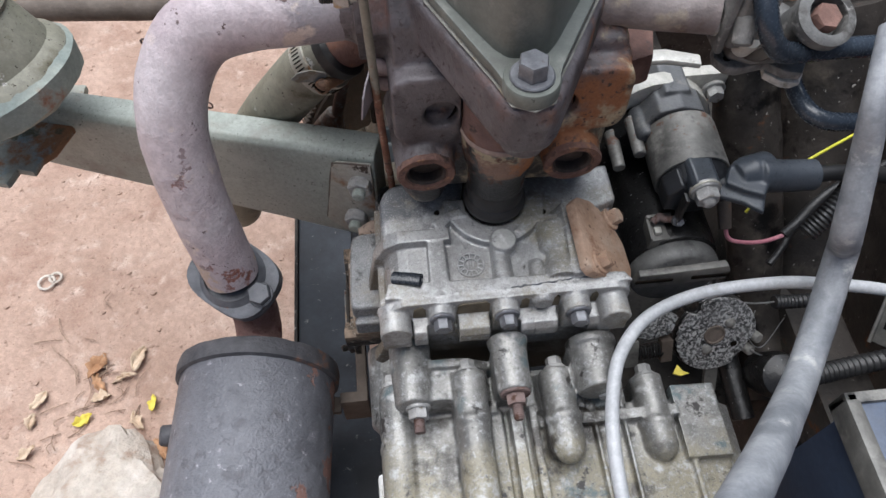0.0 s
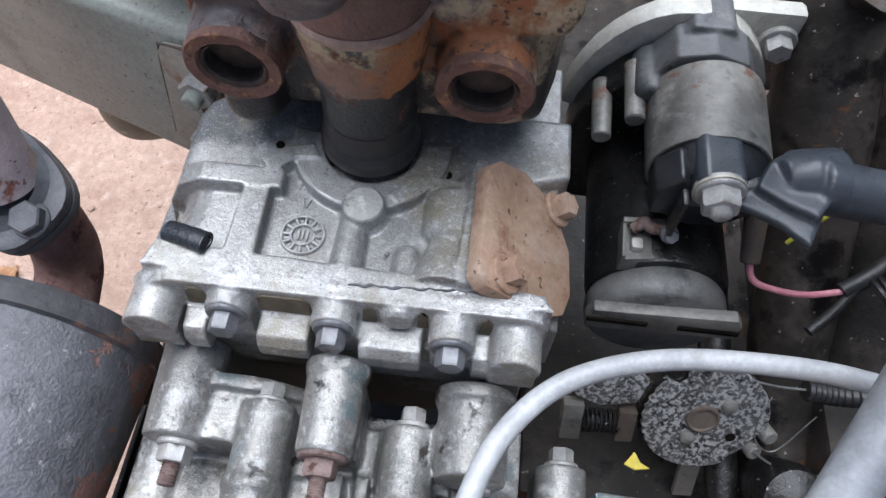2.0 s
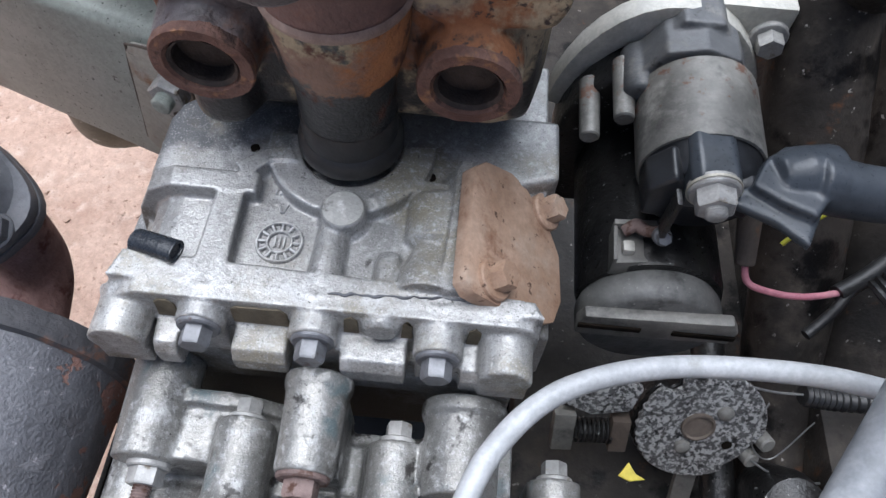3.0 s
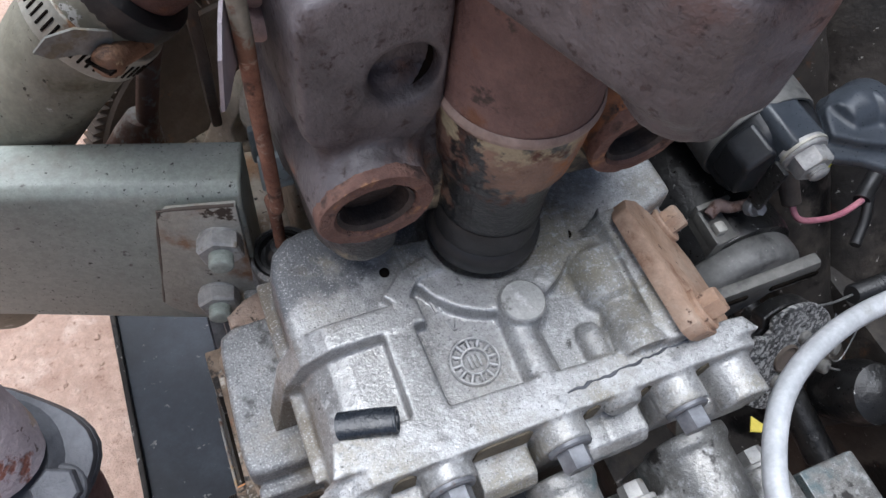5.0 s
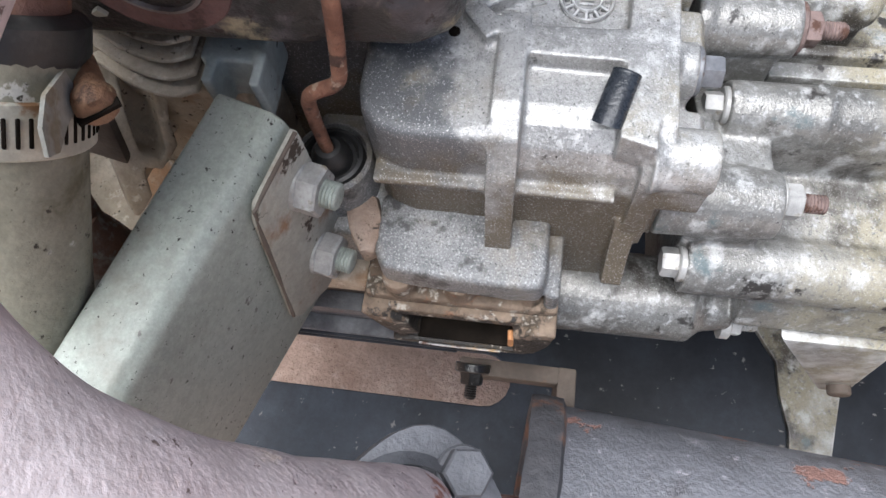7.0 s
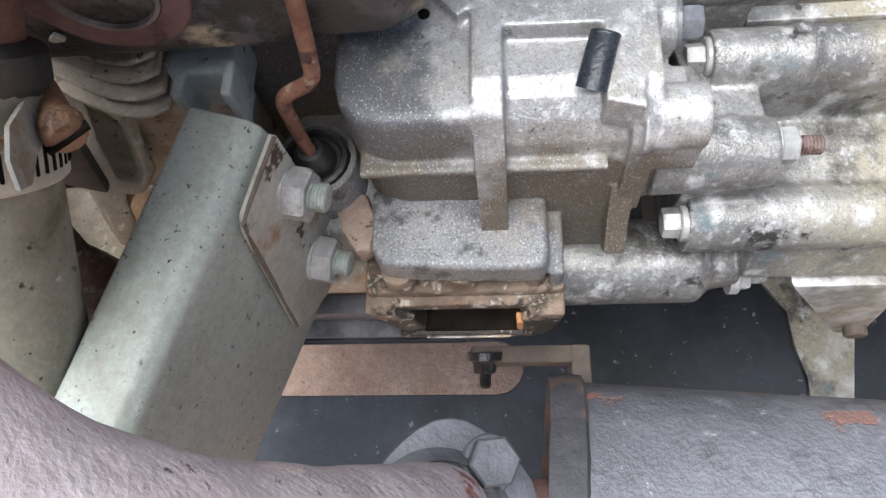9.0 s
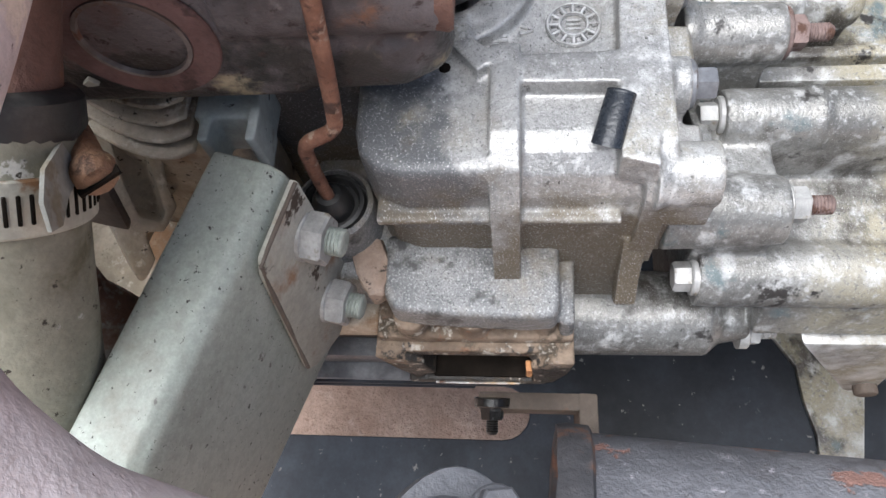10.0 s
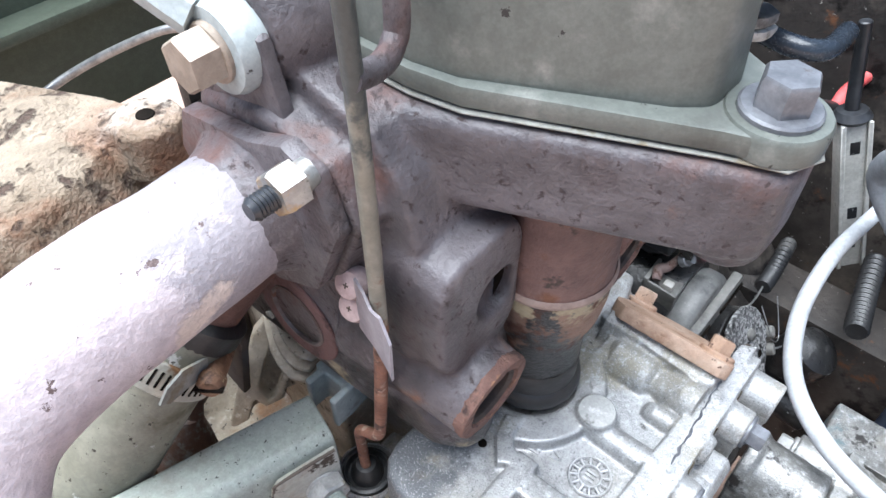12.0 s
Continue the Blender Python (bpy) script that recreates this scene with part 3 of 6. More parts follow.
    # cast wall under the oval cover
    prism(b, [(0.1335, 0.280), (0.140, 0.280), (0.1445, 0.352), (0.1385, 0.352)], z, 0.6870, "z", 0)
    box(b, (-0.0235, 0.284, 0.6420), (-0.010, 0.386, 0.6465), 0)
    # flange with its lugs and pads
    prism(b, [(-0.022, 0.60), (-0.022, 0.660), (-0.015, 0.6740), (-0.004, 0.6812), (0.170, 0.6812), (0.1780, 0.6785), (0.1815, 0.6710), (0.1815, 0.60)], 0.2660, 0.2765, "y", 0)
    box(b, (-0.016, 0.2615, 0.60), (0.176, 0.270, 0.644), 0)
    for x, r, y0 in ((-0.0110, 0.0128, 0.2485), (0.0265, 0.0112, 0.2580), (0.0785, 0.0112, 0.2560), (0.1360, 0.0114, 0.2530), (0.1675, 0.0125, 0.2470)):
        zc = 0.6625 if r > 0.012 else 0.6690
        lathe(b, (x, 0.273, zc), -Y, [(0, 0), (r + 0.002, 0), (r, 0.005), (r, 0.273 - y0), (0, 0.273 - y0)], 28)
        box(b, (x - r * 0.92, y0 + 0.001, 0.640), (x + r * 0.92, 0.266, zc), 0)
    lathe(b, (0.1090, 0.270, 0.6715), -Y, [(0, 0), (0.0092, 0), (0.0088, 0.0065), (0.0070, 0.0085), (0, 0.0085)], 24)
    for x0, x1 in ((0.003, 0.0145), (0.0400, 0.0655), (0.0905, 0.1010), (0.1025, 0.1115), (0.1130, 0.1215), (0.147, 0.1545)):
        prism(b, [(0.2500, 0.640), (0.2495, 0.652), (0.2525, 0.6585), (0.268, 0.6600), (0.268, 0.634)], x0, x1, "x", 0)
    # foot of the flange towards the outer side
    prism(b, [(-0.020, 0.62), (-0.027, 0.592), (-0.034, 0.574), (-0.028, 0.566), (-0.012, 0.58), (-0.01, 0.62)], 0.2695, 0.2795, "y", 0)
    return casting("case", b, alu, gearbox, 0.00098, 2)


gearbox_case()


def gearbox_marks():
    # cast date mark: two rings with radial bars between
    z = 0.6722
    centre = (0.0550, 0.303, z)
    mark = part("date_mark", ring(ring(fresh(), centre, Z, 0.0113, 0.0103, 0.0024, 40, 0.0002), centre, Z, 0.0064, 0.0055, 0.0024, 32, 0.0002), alu, gearbox, "round cast date mark with raised bars")
    part("grime", ring(ring(fresh(), centre, Z, 0.0118, 0.0098, 0.0014, 40, 0.0001), centre, Z, 0.0068, 0.0051, 0.0014, 32, 0.0001), alu_oxide, mark, "dark dirt round the cast lines")
    for i in range(12):
        a = 2 * math.pi * i / 12
        q = V((0.0550 + 0.0083 * math.cos(a), 0.303 + 0.0083 * math.sin(a), z + 0.0004))
        m = Matrix.Translation(q) @ Matrix.Rotation(a, 4, "Z")
        part("bar", box(fresh(), (-0.0021, -0.0005, 0), (0.0021, 0.0005, 0.0018), 0.0002, 1, m), alu, mark)
        m = Matrix.Translation(q) @ Matrix.Rotation(a + 0.26, 4, "Z")
        part("bar", box(fresh(), (-0.0010, -0.0012, 0), (0.0012, 0.0012, 0.0014), 0.0002, 1, m), alu_oxide, mark)
    for dx in (-0.0022, 0.0, 0.0022):
        part("bar", box(fresh(), (0.0550 + dx - 0.0006, 0.3000, z), (0.0550 + dx + 0.0006, 0.3060, z + 0.0019), 0.0002, 1), alu, mark)
    for x, y, turn in ((0.0475, 0.3335, 0.1), (0.0500, 0.3335, 0.0), (0.0525, 0.3330, -0.1), (0.0515, 0.3225, 0.35), (0.0540, 0.3225, -0.35)):
        m = Matrix.Translation((x, y, z)) @ Matrix.Rotation(turn, 4, "Z")
        part("bar", box(fresh(), (-0.0006, -0.003, 0), (0.0006, 0.003, 0.0019), 0.0002, 1, m), alu, mark)
    # drilled spots: black discs with the shade of a hole painted in
    for x, y, zz in ((0.032, 0.3560, 0.6768), (0.124, 0.349, 0.6748)):
        part("hole", lathe(fresh(), (x, y, zz - 0.0006), Z, [(0.0025, 0), (0.0024, 0.001), (0, 0.0008)], 14), hollow_shade, gearbox, "small dark drilled hole")


gearbox_marks()


def gearbox_flange():
    for x, y in ((0.0265, 0.2575), (0.0790, 0.2555), (0.1362, 0.2525)):
        bolt(gearbox, (x, y, 0.669), -Y, 0.0122, 0.0085, 0.0100, bolt_dark, turn=0.52)
    part("knob_face", lathe(fresh(), (0.0840, 0.3190, 0.6838), Z, [(0.0104, 0), (0.0098, 0.0007), (0, 0.0008)], 26), alu_dirty, gearbox, "pale flaked knob face")
    # khaki dirt caked on the wall between the lugs
    dirt = surf("caked_khaki_dirt", (0.085, 0.070, 0.045), (0.155, 0.130, 0.088), 0.8, 0.0, 60, 0.5, 600)
    for x0, x1 in ((0.0035, 0.0140), (0.0390, 0.0660), (0.0910, 0.0985), (0.1180, 0.1235), (0.1485, 0.1550)):
        b = prism(fresh(), [(x0, 0.6605), (x0 + 0.001, 0.6740), (x0 + 0.004, 0.6768), (x1 - 0.003, 0.6772), (x1, 0.6730), (x1, 0.6605)], 0.2653, 0.2668, "y", 0.0004, 1)
        part("caked_dirt", rough(b, 0.0003, 0.004), dirt, gearbox, "khaki dirt caked between the lugs")
    # squeezed bead of sealant along the joint
    rng = random.Random(5)
    line = [(0.084 + 0.0026 * i, 0.2738 + 0.0040 * i / 24 + rng.uniform(-0.0006, 0.0006), 0.6817 + rng.uniform(-0.0002, 0.0002)) for i in range(25)]
    part("sealant_bead", tube(fresh(), line, [0.0003 + 0.0005 * (i % 5) / 4 for i in range(25)], 8, 3, 0.4), flange_mat, gearbox, "thin dark squeezed-out sealant line")
    # flattened black sleeve lying on the flange corner
    path = [(0.0115, 0.2870, 0.0100), (0.005, 0.2890, 0.0085), (-0.002, 0.2910, 0.0060), (-0.0090, 0.2930, 0.0030)]
    b = tube(fresh(), path, [0.0056, 0.0057, 0.0058, 0.0060], 20, 5, 0.03)
    ring(b, (0.0114, 0.2870, 0.0100), V((1, -0.3, 0.22)), 0.0058, 0.0040, 0.0014, 20, 0.0003)
    bmesh.ops.transform(b, matrix=Matrix.Translation((0, 0, 0.6790)) @ Matrix.Diagonal((1, 1, 0.55, 1)), verts=b.verts[:])
    tagged(part("rubber_sleeve", b, surf("glossy_black_vinyl", (0.010, 0.012, 0.016), (0.022, 0.026, 0.032), 0.28, 0.0, 30, 0.25, 500)), "flattened glossy black rubber sleeve lying on the gearbox flange", "rubber sleeve")


gearbox_flange()


def gearbox_side():
    """The boss with an open window on the outer side, and the sump rail under it."""
    b = fresh()
    prism(b, [(-0.010, 0.3075), (-0.042, 0.3070), (-0.0510, 0.3085), (-0.0520, 0.322), (-0.0510, 0.350), (-0.0495, 0.374), (-0.0480, 0.3845), (-0.040, 0.3885), (-0.010, 0.3890)], 0.585, 0.6065, "z", 0.0040, 4)
    box(b, (-0.040, 0.312, 0.55), (-0.010, 0.383, 0.590), 0.002)
    box(b, (-0.0495, 0.2995, 0.560), (-0.010, 0.3065, 0.5905), 0.0025, 2)
    rod(b, (-0.012, 0.3015, 0.588), (-0.012, 0.3015, 0.606), 0.0062, 0.0055, 16)
    casting("side_boss", b, alu_oxide, gearbox, 0.0011, 3, "mottled oxidised side boss")
    # scalloped lip between the boss and the window
    b = fresh()
    box(b, (-0.0515, 0.299, 0.5625), (-0.012, 0.397, 0.5725), 0.002)
    for y in (0.3785, 0.348, 0.3135):
        rod(b, (-0.0440, y, 0.570), (-0.0440, y, 0.588), 0.0085 if y > 0.32 else 0.006, 0.0085 if y > 0.32 else 0.006, 18)
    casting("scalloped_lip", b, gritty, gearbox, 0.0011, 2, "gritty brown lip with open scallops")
    # black blocks between the scallops, painting the shade under the boss
    for ya, yb in ((0.3545, 0.3705), (0.3225, 0.3395)):
        part("hollow", box(fresh(), (-0.0400, ya, 0.5722), (-0.036, yb, 0.5850), 0.0008, 2), hollow_shade, gearbox, "black block painted as the shade of a hollow under the boss")
    # window with flared ends
    b = fresh()
    prism(b, [(0.3985, 0.566), (0.389, 0.566), (0.3755, 0.553), (0.3705, 0.535), (0.3820, 0.528), (0.3900, 0.540)], -0.0600, -0.012, "x", 0)
    prism(b, [(0.2985, 0.566), (0.309, 0.566), (0.3200, 0.556), (0.3180, 0.528), (0.3080, 0.526), (0.3010, 0.545)], -0.0620, -0.012, "x", 0)
    box(b, (-0.0560, 0.299, 0.5560), (-0.012, 0.397, 0.5650), 0)
    box(b, (-0.0625, 0.312, 0.5240), (-0.012, 0.386, 0.5290), 0)
    rod(b, (-0.060, 0.3055, 0.5600), (-0.045, 0.3055, 0.5600), 0.0062, 0.0062, 18)
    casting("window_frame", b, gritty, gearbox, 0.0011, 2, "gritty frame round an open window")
    # back, floor and ceiling coloured black for the shade behind the window
    b = box(fresh(), (-0.020, 0.316, 0.527), (-0.012, 0.380, 0.5575), 0.001)
    box(b, (-0.0600, 0.3205, 0.5286), (-0.012, 0.372, 0.5312), 0.0005)
    box(b, (-0.0545, 0.3205, 0.5535), (-0.012, 0.372, 0.5556), 0.0005)
    part("cavity", b, hollow_shade, gearbox, "black lining painted as the shade inside the window")
    part("seal_edge", rough(box(fresh(), (-0.0618, 0.3190, 0.5500), (-0.0560, 0.3222, 0.5370), 0.0008, 2), 0.0006, 0.004, 1), orange_soil, gearbox, "orange sealant smear")
    # highlight along the sill, modelled as a thin pale tube
    part("sill_glint", tube(fresh(), [(-0.0632, 0.371, 0.5292), (-0.0634, 0.352, 0.5292), (-0.0632, 0.326, 0.5292)], 0.0007, 8, 6, 0.6), white_metal, gearbox, "thin pale strip painted as a glint on the window sill")
    # stacked gasket rail
    for i in range(5):
        part("gasket", rough(box(fresh(), (-0.056 - 0.0015 * (i % 2), 0.335 if i < 2 else 0.352, 0.500 - 0.0035 * i), (0.02, 0.60, 0.5025 - 0.0035 * i), 0.0006, 1), 0.0003, 0.006), slate_sheet if i % 2 else bolt_dark, gearbox)
    part("sump_rail", rough(box(fresh(), (-0.047, 0.385, 0.503), (0.02, 0.60, 0.520), 0.003), 0.0006, 0.01), flange_mat, gearbox, "oily dark rail on the sump joint")
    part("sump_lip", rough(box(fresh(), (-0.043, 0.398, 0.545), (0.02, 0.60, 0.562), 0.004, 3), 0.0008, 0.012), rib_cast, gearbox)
    part("sump_wall", box(fresh(), (-0.036, 0.398, 0.515), (0.02, 0.60, 0.550), 0.003), dust_brown, gearbox)
    bolt(gearbox, (-0.0585, 0.3435, 0.452), V((-1, 0, -0.30)), 0.0130, 0.0080, 0.0115, greasy, 0.010, greasy, "greasy black sump bolt")
    # lower bracket
    b = fresh()
    box(b, (-0.0620, 0.277, 0.440), (-0.0505, 0.352, 0.454), 0.002)
    box(b, (-0.0800, 0.277, 0.400), (-0.0505, 0.2890, 0.455), 0.002)
    part("bracket", rough(b, 0.0006, 0.01), dust_brown, gearbox, "bent brown steel bracket")
    # dipstick seat
    b = fresh()
    lathe(b, (-0.004, 0.411, 0.56), Z, [(0.018, 0), (0.019, 0.05), (0.0185, 0.066), (0.0165, 0.068), (0.0165, 0.060), (0, 0.058)], 28)
    box(b, (-0.03, 0.385, 0.55), (0.04, 0.43, 0.60), 0.006, 3)
    part("dipstick_seat", b, alu_oxide, gearbox)
    b = fresh()
    prism(b, [(-0.040, 0.388), (-0.028, 0.386), (-0.012, 0.392), (-0.012, 0.408), (-0.030, 0.403), (-0.042, 0.395)], 0.592, 0.606, "z", 0.002)
    part("casting_lip", rough(b, 0.0016, 0.008, 3), surf("chipped_brown_casting", (0.22, 0.155, 0.115), (0.36, 0.28, 0.225), 0.7, 0.0, 40, 0.9, 400, [((0.04, 0.03, 0.022), 150, 0.62, 0.03, 0.8), ((0.18, 0.10, 0.06), 40, 0.6, 0.06, 0.8)]), gearbox, "chipped brown casting lip")


gearbox_side()


def gearbox_rear():
    """The rear case nearer to the ground, with its bolted bosses."""
    b = fresh()
    prism(b, [(0.03, 0.42), (-0.016, 0.522), (-0.036, 0.535), (-0.030, 0.560), (-0.005, 0.583), (0.09, 0.588), (0.20, 0.582), (0.262, 0.570), (0.285, 0.545), (0.290, 0.42)], -0.10, 0.204, "y", 0)
    prism(b, [(-0.012, 0.47), (-0.012, 0.575), (-0.006, 0.582), (0.18, 0.590), (0.18, 0.47)], 0.200, 0.240, "y", 0)
    prism(b, [(-0.012, 0.570), (-0.014, 0.610), (-0.004, 0.620), (0.040, 0.616), (0.062, 0.604), (0.062, 0.57)], 0.210, 0.240, "y", 0)
    prism(b, [(-0.013, 0.576), (-0.0165, 0.613), (-0.004, 0.6240), (0.041, 0.6205), (0.0640, 0.608), (0.0640, 0.576)], 0.2370, 0.2445, "y", 0)
    lathe(b, (0.0800, 0.251, 0.634), -Y, [(0, 0), (0.0172, 0), (0.0170, 0.006), (0.0156, 0.008), (0.0148, 0.022), (0.0140, 0.047), (0, 0.048)], 32)
    prism(b, [(0.066, 0.58), (0.0665, 0.626), (0.0925, 0.626), (0.094, 0.58)], 0.210, 0.249, "y", 0)
    for x, z, ya, yb, r in ((0.0450, 0.6160, 0.231, -0.06, 0.0142), (0.120, 0.608, 0.229, 0.150, 0.0142), (0.203, 0.584, 0.224, 0.150, 0.0142)):
        lathe(b, (x, ya, z), -Y, [(0, 0), (r, 0), (r, 0.038), (r + 0.0014, 0.040), (r + 0.0014, 0.044), (r, 0.046), (r, ya - yb - r * 0.8), (r * 0.75, ya - yb - r * 0.3), (r * 0.3, ya - yb), (0, ya - yb)], 26)
        box(b, (x - r, yb + 0.01, z - 0.03), (x + r, ya - 0.001, z), 0)
    for x, z in ((0.0615, 0.600), (0.0985, 0.592), (0.110, 0.598), (0.137, 0.594)):
        box(b, (x - 0.0065, 0.200, z - 0.03), (x + 0.0065, 0.232, z), 0)
    for x, w, z in ((0.066, 0.0055, 0.597), (0.0825, 0.005, 0.600), (0.0970, 0.0035, 0.599), (0.150, 0.0016, 0.592), (0.175, 0.0016, 0.592), (0.228, 0.0022, 0.584)):
        box(b, (x - w, -0.09, z - 0.03), (x + w, 0.204, z), 0)
    lathe(b, (0.152, 0.248, 0.622), -Y, [(0, 0), (0.0215, 0), (0.0215, 0.007), (0.019, 0.009), (0.018, 0.046), (0, 0.047)], 30)
    box(b, (0.133, 0.210, 0.57), (0.170, 0.247, 0.62), 0)
    prism(b, [(0.222, 0.556), (0.222, 0.588), (0.262, 0.584), (0.268, 0.55)], 0.150, 0.214, "y", 0)
    box(b, (0.10, 0.186, 0.570), (0.222, 0.195, 0.594), 0)
    # outer side
    lathe(b, (-0.020, 0.300, 0.522), -Y, [(0, 0), (0.024, 0), (0.0235, 0.075), (0.017, 0.082), (0.014, 0.098), (0, 0.099)], 26)
    lathe(b, (-0.016, 0.240, 0.572), -Y, [(0, 0), (0.0165, 0), (0.0170, 0.01), (0.0160, 0.33), (0, 0.33)], 24)
    lathe(b, (-0.002, 0.262, 0.613), -Y, [(0, 0), (0.0180, 0), (0.0170, 0.030), (0.0155, 0.054), (0, 0.055)], 24)
    casting("rear_case", b, alu_rear, gearbox, 0.0015, 3, "dusty khaki-stained rear case")
    bolt(gearbox, (0.001, 0.2065, 0.612), -Y, 0.015, 0.008, 0.0105, bolt_mat, 0.012, bolt_rust, "washer and nut on a worn stud")
    bolt(gearbox, (0.0800, 0.2030, 0.634), -Y, 0.0145, 0.008, 0.0125, bolt_rust, 0.013, bolt_rust, "rusty brown nut on a stud")
    for x, z, ya in ((0.0450, 0.6175, 0.232), (0.120, 0.610, 0.230), (0.203, 0.585, 0.225)):
        bolt(gearbox, (x, ya, z + 0.001), Y, 0.012, 0.008, 0.0095, bolt_mat)
    bolt(gearbox, (0.158, 0.2095, 0.612), -Y, 0.012, 0.008, 0.010, bolt_mat)
    bolt(gearbox, (-0.028, 0.2015, 0.514), -Y, 0.013, 0.006, 0.0095, bolt_mat, 0.010, bolt_mat)
    bolt(gearbox, (-0.020, 0.2415, 0.577), Y, 0.013, 0.008, 0.0095, bolt_mat)
    part("rear_bracket", rough(prism(fresh(), [(-0.098, 0.289), (-0.080, 0.287), (-0.080, 0.270), (-0.098, 0.272)], 0.438, 0.447, "z", 0.002), 0.0006, 0.01), dust_brown, gearbox, "rusty brown strip towards the muffler")
    # hanging lug
    b = fresh()
    prism(b, [(0.178, 0.532), (0.118, 0.532), (0.100, 0.430), (0.118, 0.428)], -0.040, -0.030, "x", 0.003)
    part("hanger", rough(b, 0.0005, 0.01), alu_rear, gearbox, "pale triangular hanging lug")
    part("hanger_bolt", rod(fresh(), (-0.046, 0.112, 0.445), (-0.030, 0.112, 0.445), 0.007), dust_brown, gearbox)


gearbox_rear()

# ---- rusty oval cover on the slanted side ----
inspection = thing("inspection_cover", (0.165, 0.315, 0.66), "flat rust-tan oval cover plate bolted to the gearbox", "cover plate")


def slanted(u, v, h=0.0):
    """A place on the slanted seat: u along y, v down the slope, h out of it."""
    s = math.sqrt(0.5)
    return V((0.139 + v * 0.70 + h * s, 0.275 + u, 0.692 - v * 0.70 + h * s))


def cover_plate():
    out = [(0.000, 0.006), (0.004, 0.000), (0.066, 0.000), (0.074, 0.008), (0.079, 0.028), (0.077, 0.040), (0.064, 0.060), (0.050, 0.070), (0.024, 0.072), (0.010, 0.066), (0.002, 0.050)]
    b = fresh()
    lo = [b.verts.new(slanted(u, v, 0.000)) for u, v in out]
    hi = [b.verts.new(slanted(u, v, 0.009)) for u, v in out]
    b.faces.new(lo)
    b.faces.new(hi)
    for i in range(len(out)):
        j = (i + 1) % len(out)
        b.faces.new((lo[i], lo[j], hi[j], hi[i]))
    bmesh.ops.recalc_face_normals(b, faces=b.faces[:])
    bevelled(b, 0.0016, 2)
    part("plate", b, rust_plate, inspection)
    n = V((1, 0, 1)).normalized()
    for u, v in ((0.012, 0.018), (0.070, 0.056)):
        bolt(inspection, slanted(u, v, 0.010), n, 0.0125, 0.008, 0.0105, rust_plate)
    return


cover_plate()

# ---- engine head ----
head = thing("cylinder_head", (0.08, 0.45, 0.70), "rusty purple-brown cast iron cylinder head with open water ports", "cylinder head")


def engine_head():
    b = fresh()
    prism(b, [(0.001, 0.404), (0.012, 0.388), (0.160, 0.388), (0.176, 0.400), (0.180, 0.70), (0.13, 0.70), (0.12, 0.53), (0.0, 0.52)], 0.7005, 0.805, "z", 0.004, 2)
    prism(b, [(0.004, 0.372), (0.018, 0.366), (0.05, 0.380), (0.115, 0.380), (0.150, 0.362), (0.168, 0.372), (0.176, 0.42), (0.003, 0.42)], 0.7005, 0.722, "z", 0.005, 2)
    prism(b, [(0.004, 0.376), (0.016, 0.366), (0.05, 0.364), (0.115, 0.364), (0.148, 0.362), (0.168, 0.368), (0.176, 0.40), (0.003, 0.40)], 0.7015, 0.776, "z", 0.006, 3)
    for x0, x1, xc, za, zb in ((0.001, 0.0515, 0.0365, 0.766, 0.834), (0.110, 0.176, 0.1245, 0.768, 0.830)):
        zc, r = 0.797, 0.0125
        hole = [(xc + r * math.sin(t), zc - r * math.cos(t)) for t in [2 * math.pi * i / 24 for i in range(25)]]
        prism(b, [(xc, za), (x0 + 0.012, za), (x0 + 0.004, za + 0.004), (x0, za + 0.012), (x0, zb - 0.012), (x0 + 0.004, zb - 0.004), (x0 + 0.012, zb), (x1 - 0.012, zb), (x1 - 0.003, zb - 0.004), (x1, zb - 0.012), (x1, za + 0.012), (x1 - 0.004, za + 0.003), (x1 - 0.010, za), (xc + 0.0002, za)] + [(x + 0.0002 if i == 0 else x, z) for i, (x, z) in enumerate(hole)], 0.3570, 0.372, "y", 0)
        box(b, (x0 - 0.001, 0.3695, za), (x1 + 0.001, 0.415, zb), 0.010, 4)
        box(b, (x0 + 0.002, 0.375, zb - 0.02), (x1 - 0.002, 0.41, zb + 0.012), 0.011, 4)
    prism(b, [(0.008, 0.400), (0.030, 0.382), (0.05, 0.366), (0.118, 0.366), (0.14, 0.376), (0.168, 0.40), (0.168, 0.70), (0.12, 0.70), (0.11, 0.53), (0.006, 0.49)], 0.80, 0.850, "z", 0.004, 2)
    prism(b, [(0.019, 0.383), (0.062, 0.286), (0.069, 0.276), (0.093, 0.276), (0.101, 0.286), (0.145, 0.372), (0.152, 0.40), (0.152, 0.70), (0.12, 0.70), (0.10, 0.53), (0.014, 0.48), (0.014, 0.41)], 0.845, 0.8845, "z", 0.006, 3)
    for x in (0.0235, 0.1385):
        lathe(b, (x, 0.420, 0.751), V((0, -1, -0.10)), [(0, 0), (0.029, 0), (0.0255, 0.035), (0.0228, 0.0725), (0.0160, 0.0725), (0.0152, 0.032), (0, 0.031)], 36)
    # neck, funnel and throat below the nose
    lathe(b, (0.081, 0.293, 0.884), -Z, [(0, 0), (0.0170, 0), (0.0172, 0.022), (0.0150, 0.026), (0.0152, 0.046), (0, 0.047)], 28)
    box(b, (0.060, 0.372, 0.70), (0.104, 0.40, 0.80), 0.004)
    lathe(b, (0.031, 0.3835, 0.752), Z, [(0, 0), (0.016, 0), (0.0195, 0.004), (0.0200, 0.04), (0, 0.041)], 28)
    lathe(b, (0.140, 0.3835, 0.752), Z, [(0, 0), (0.016, 0), (0.0195, 0.004), (0.0200, 0.04), (0, 0.041)], 28)
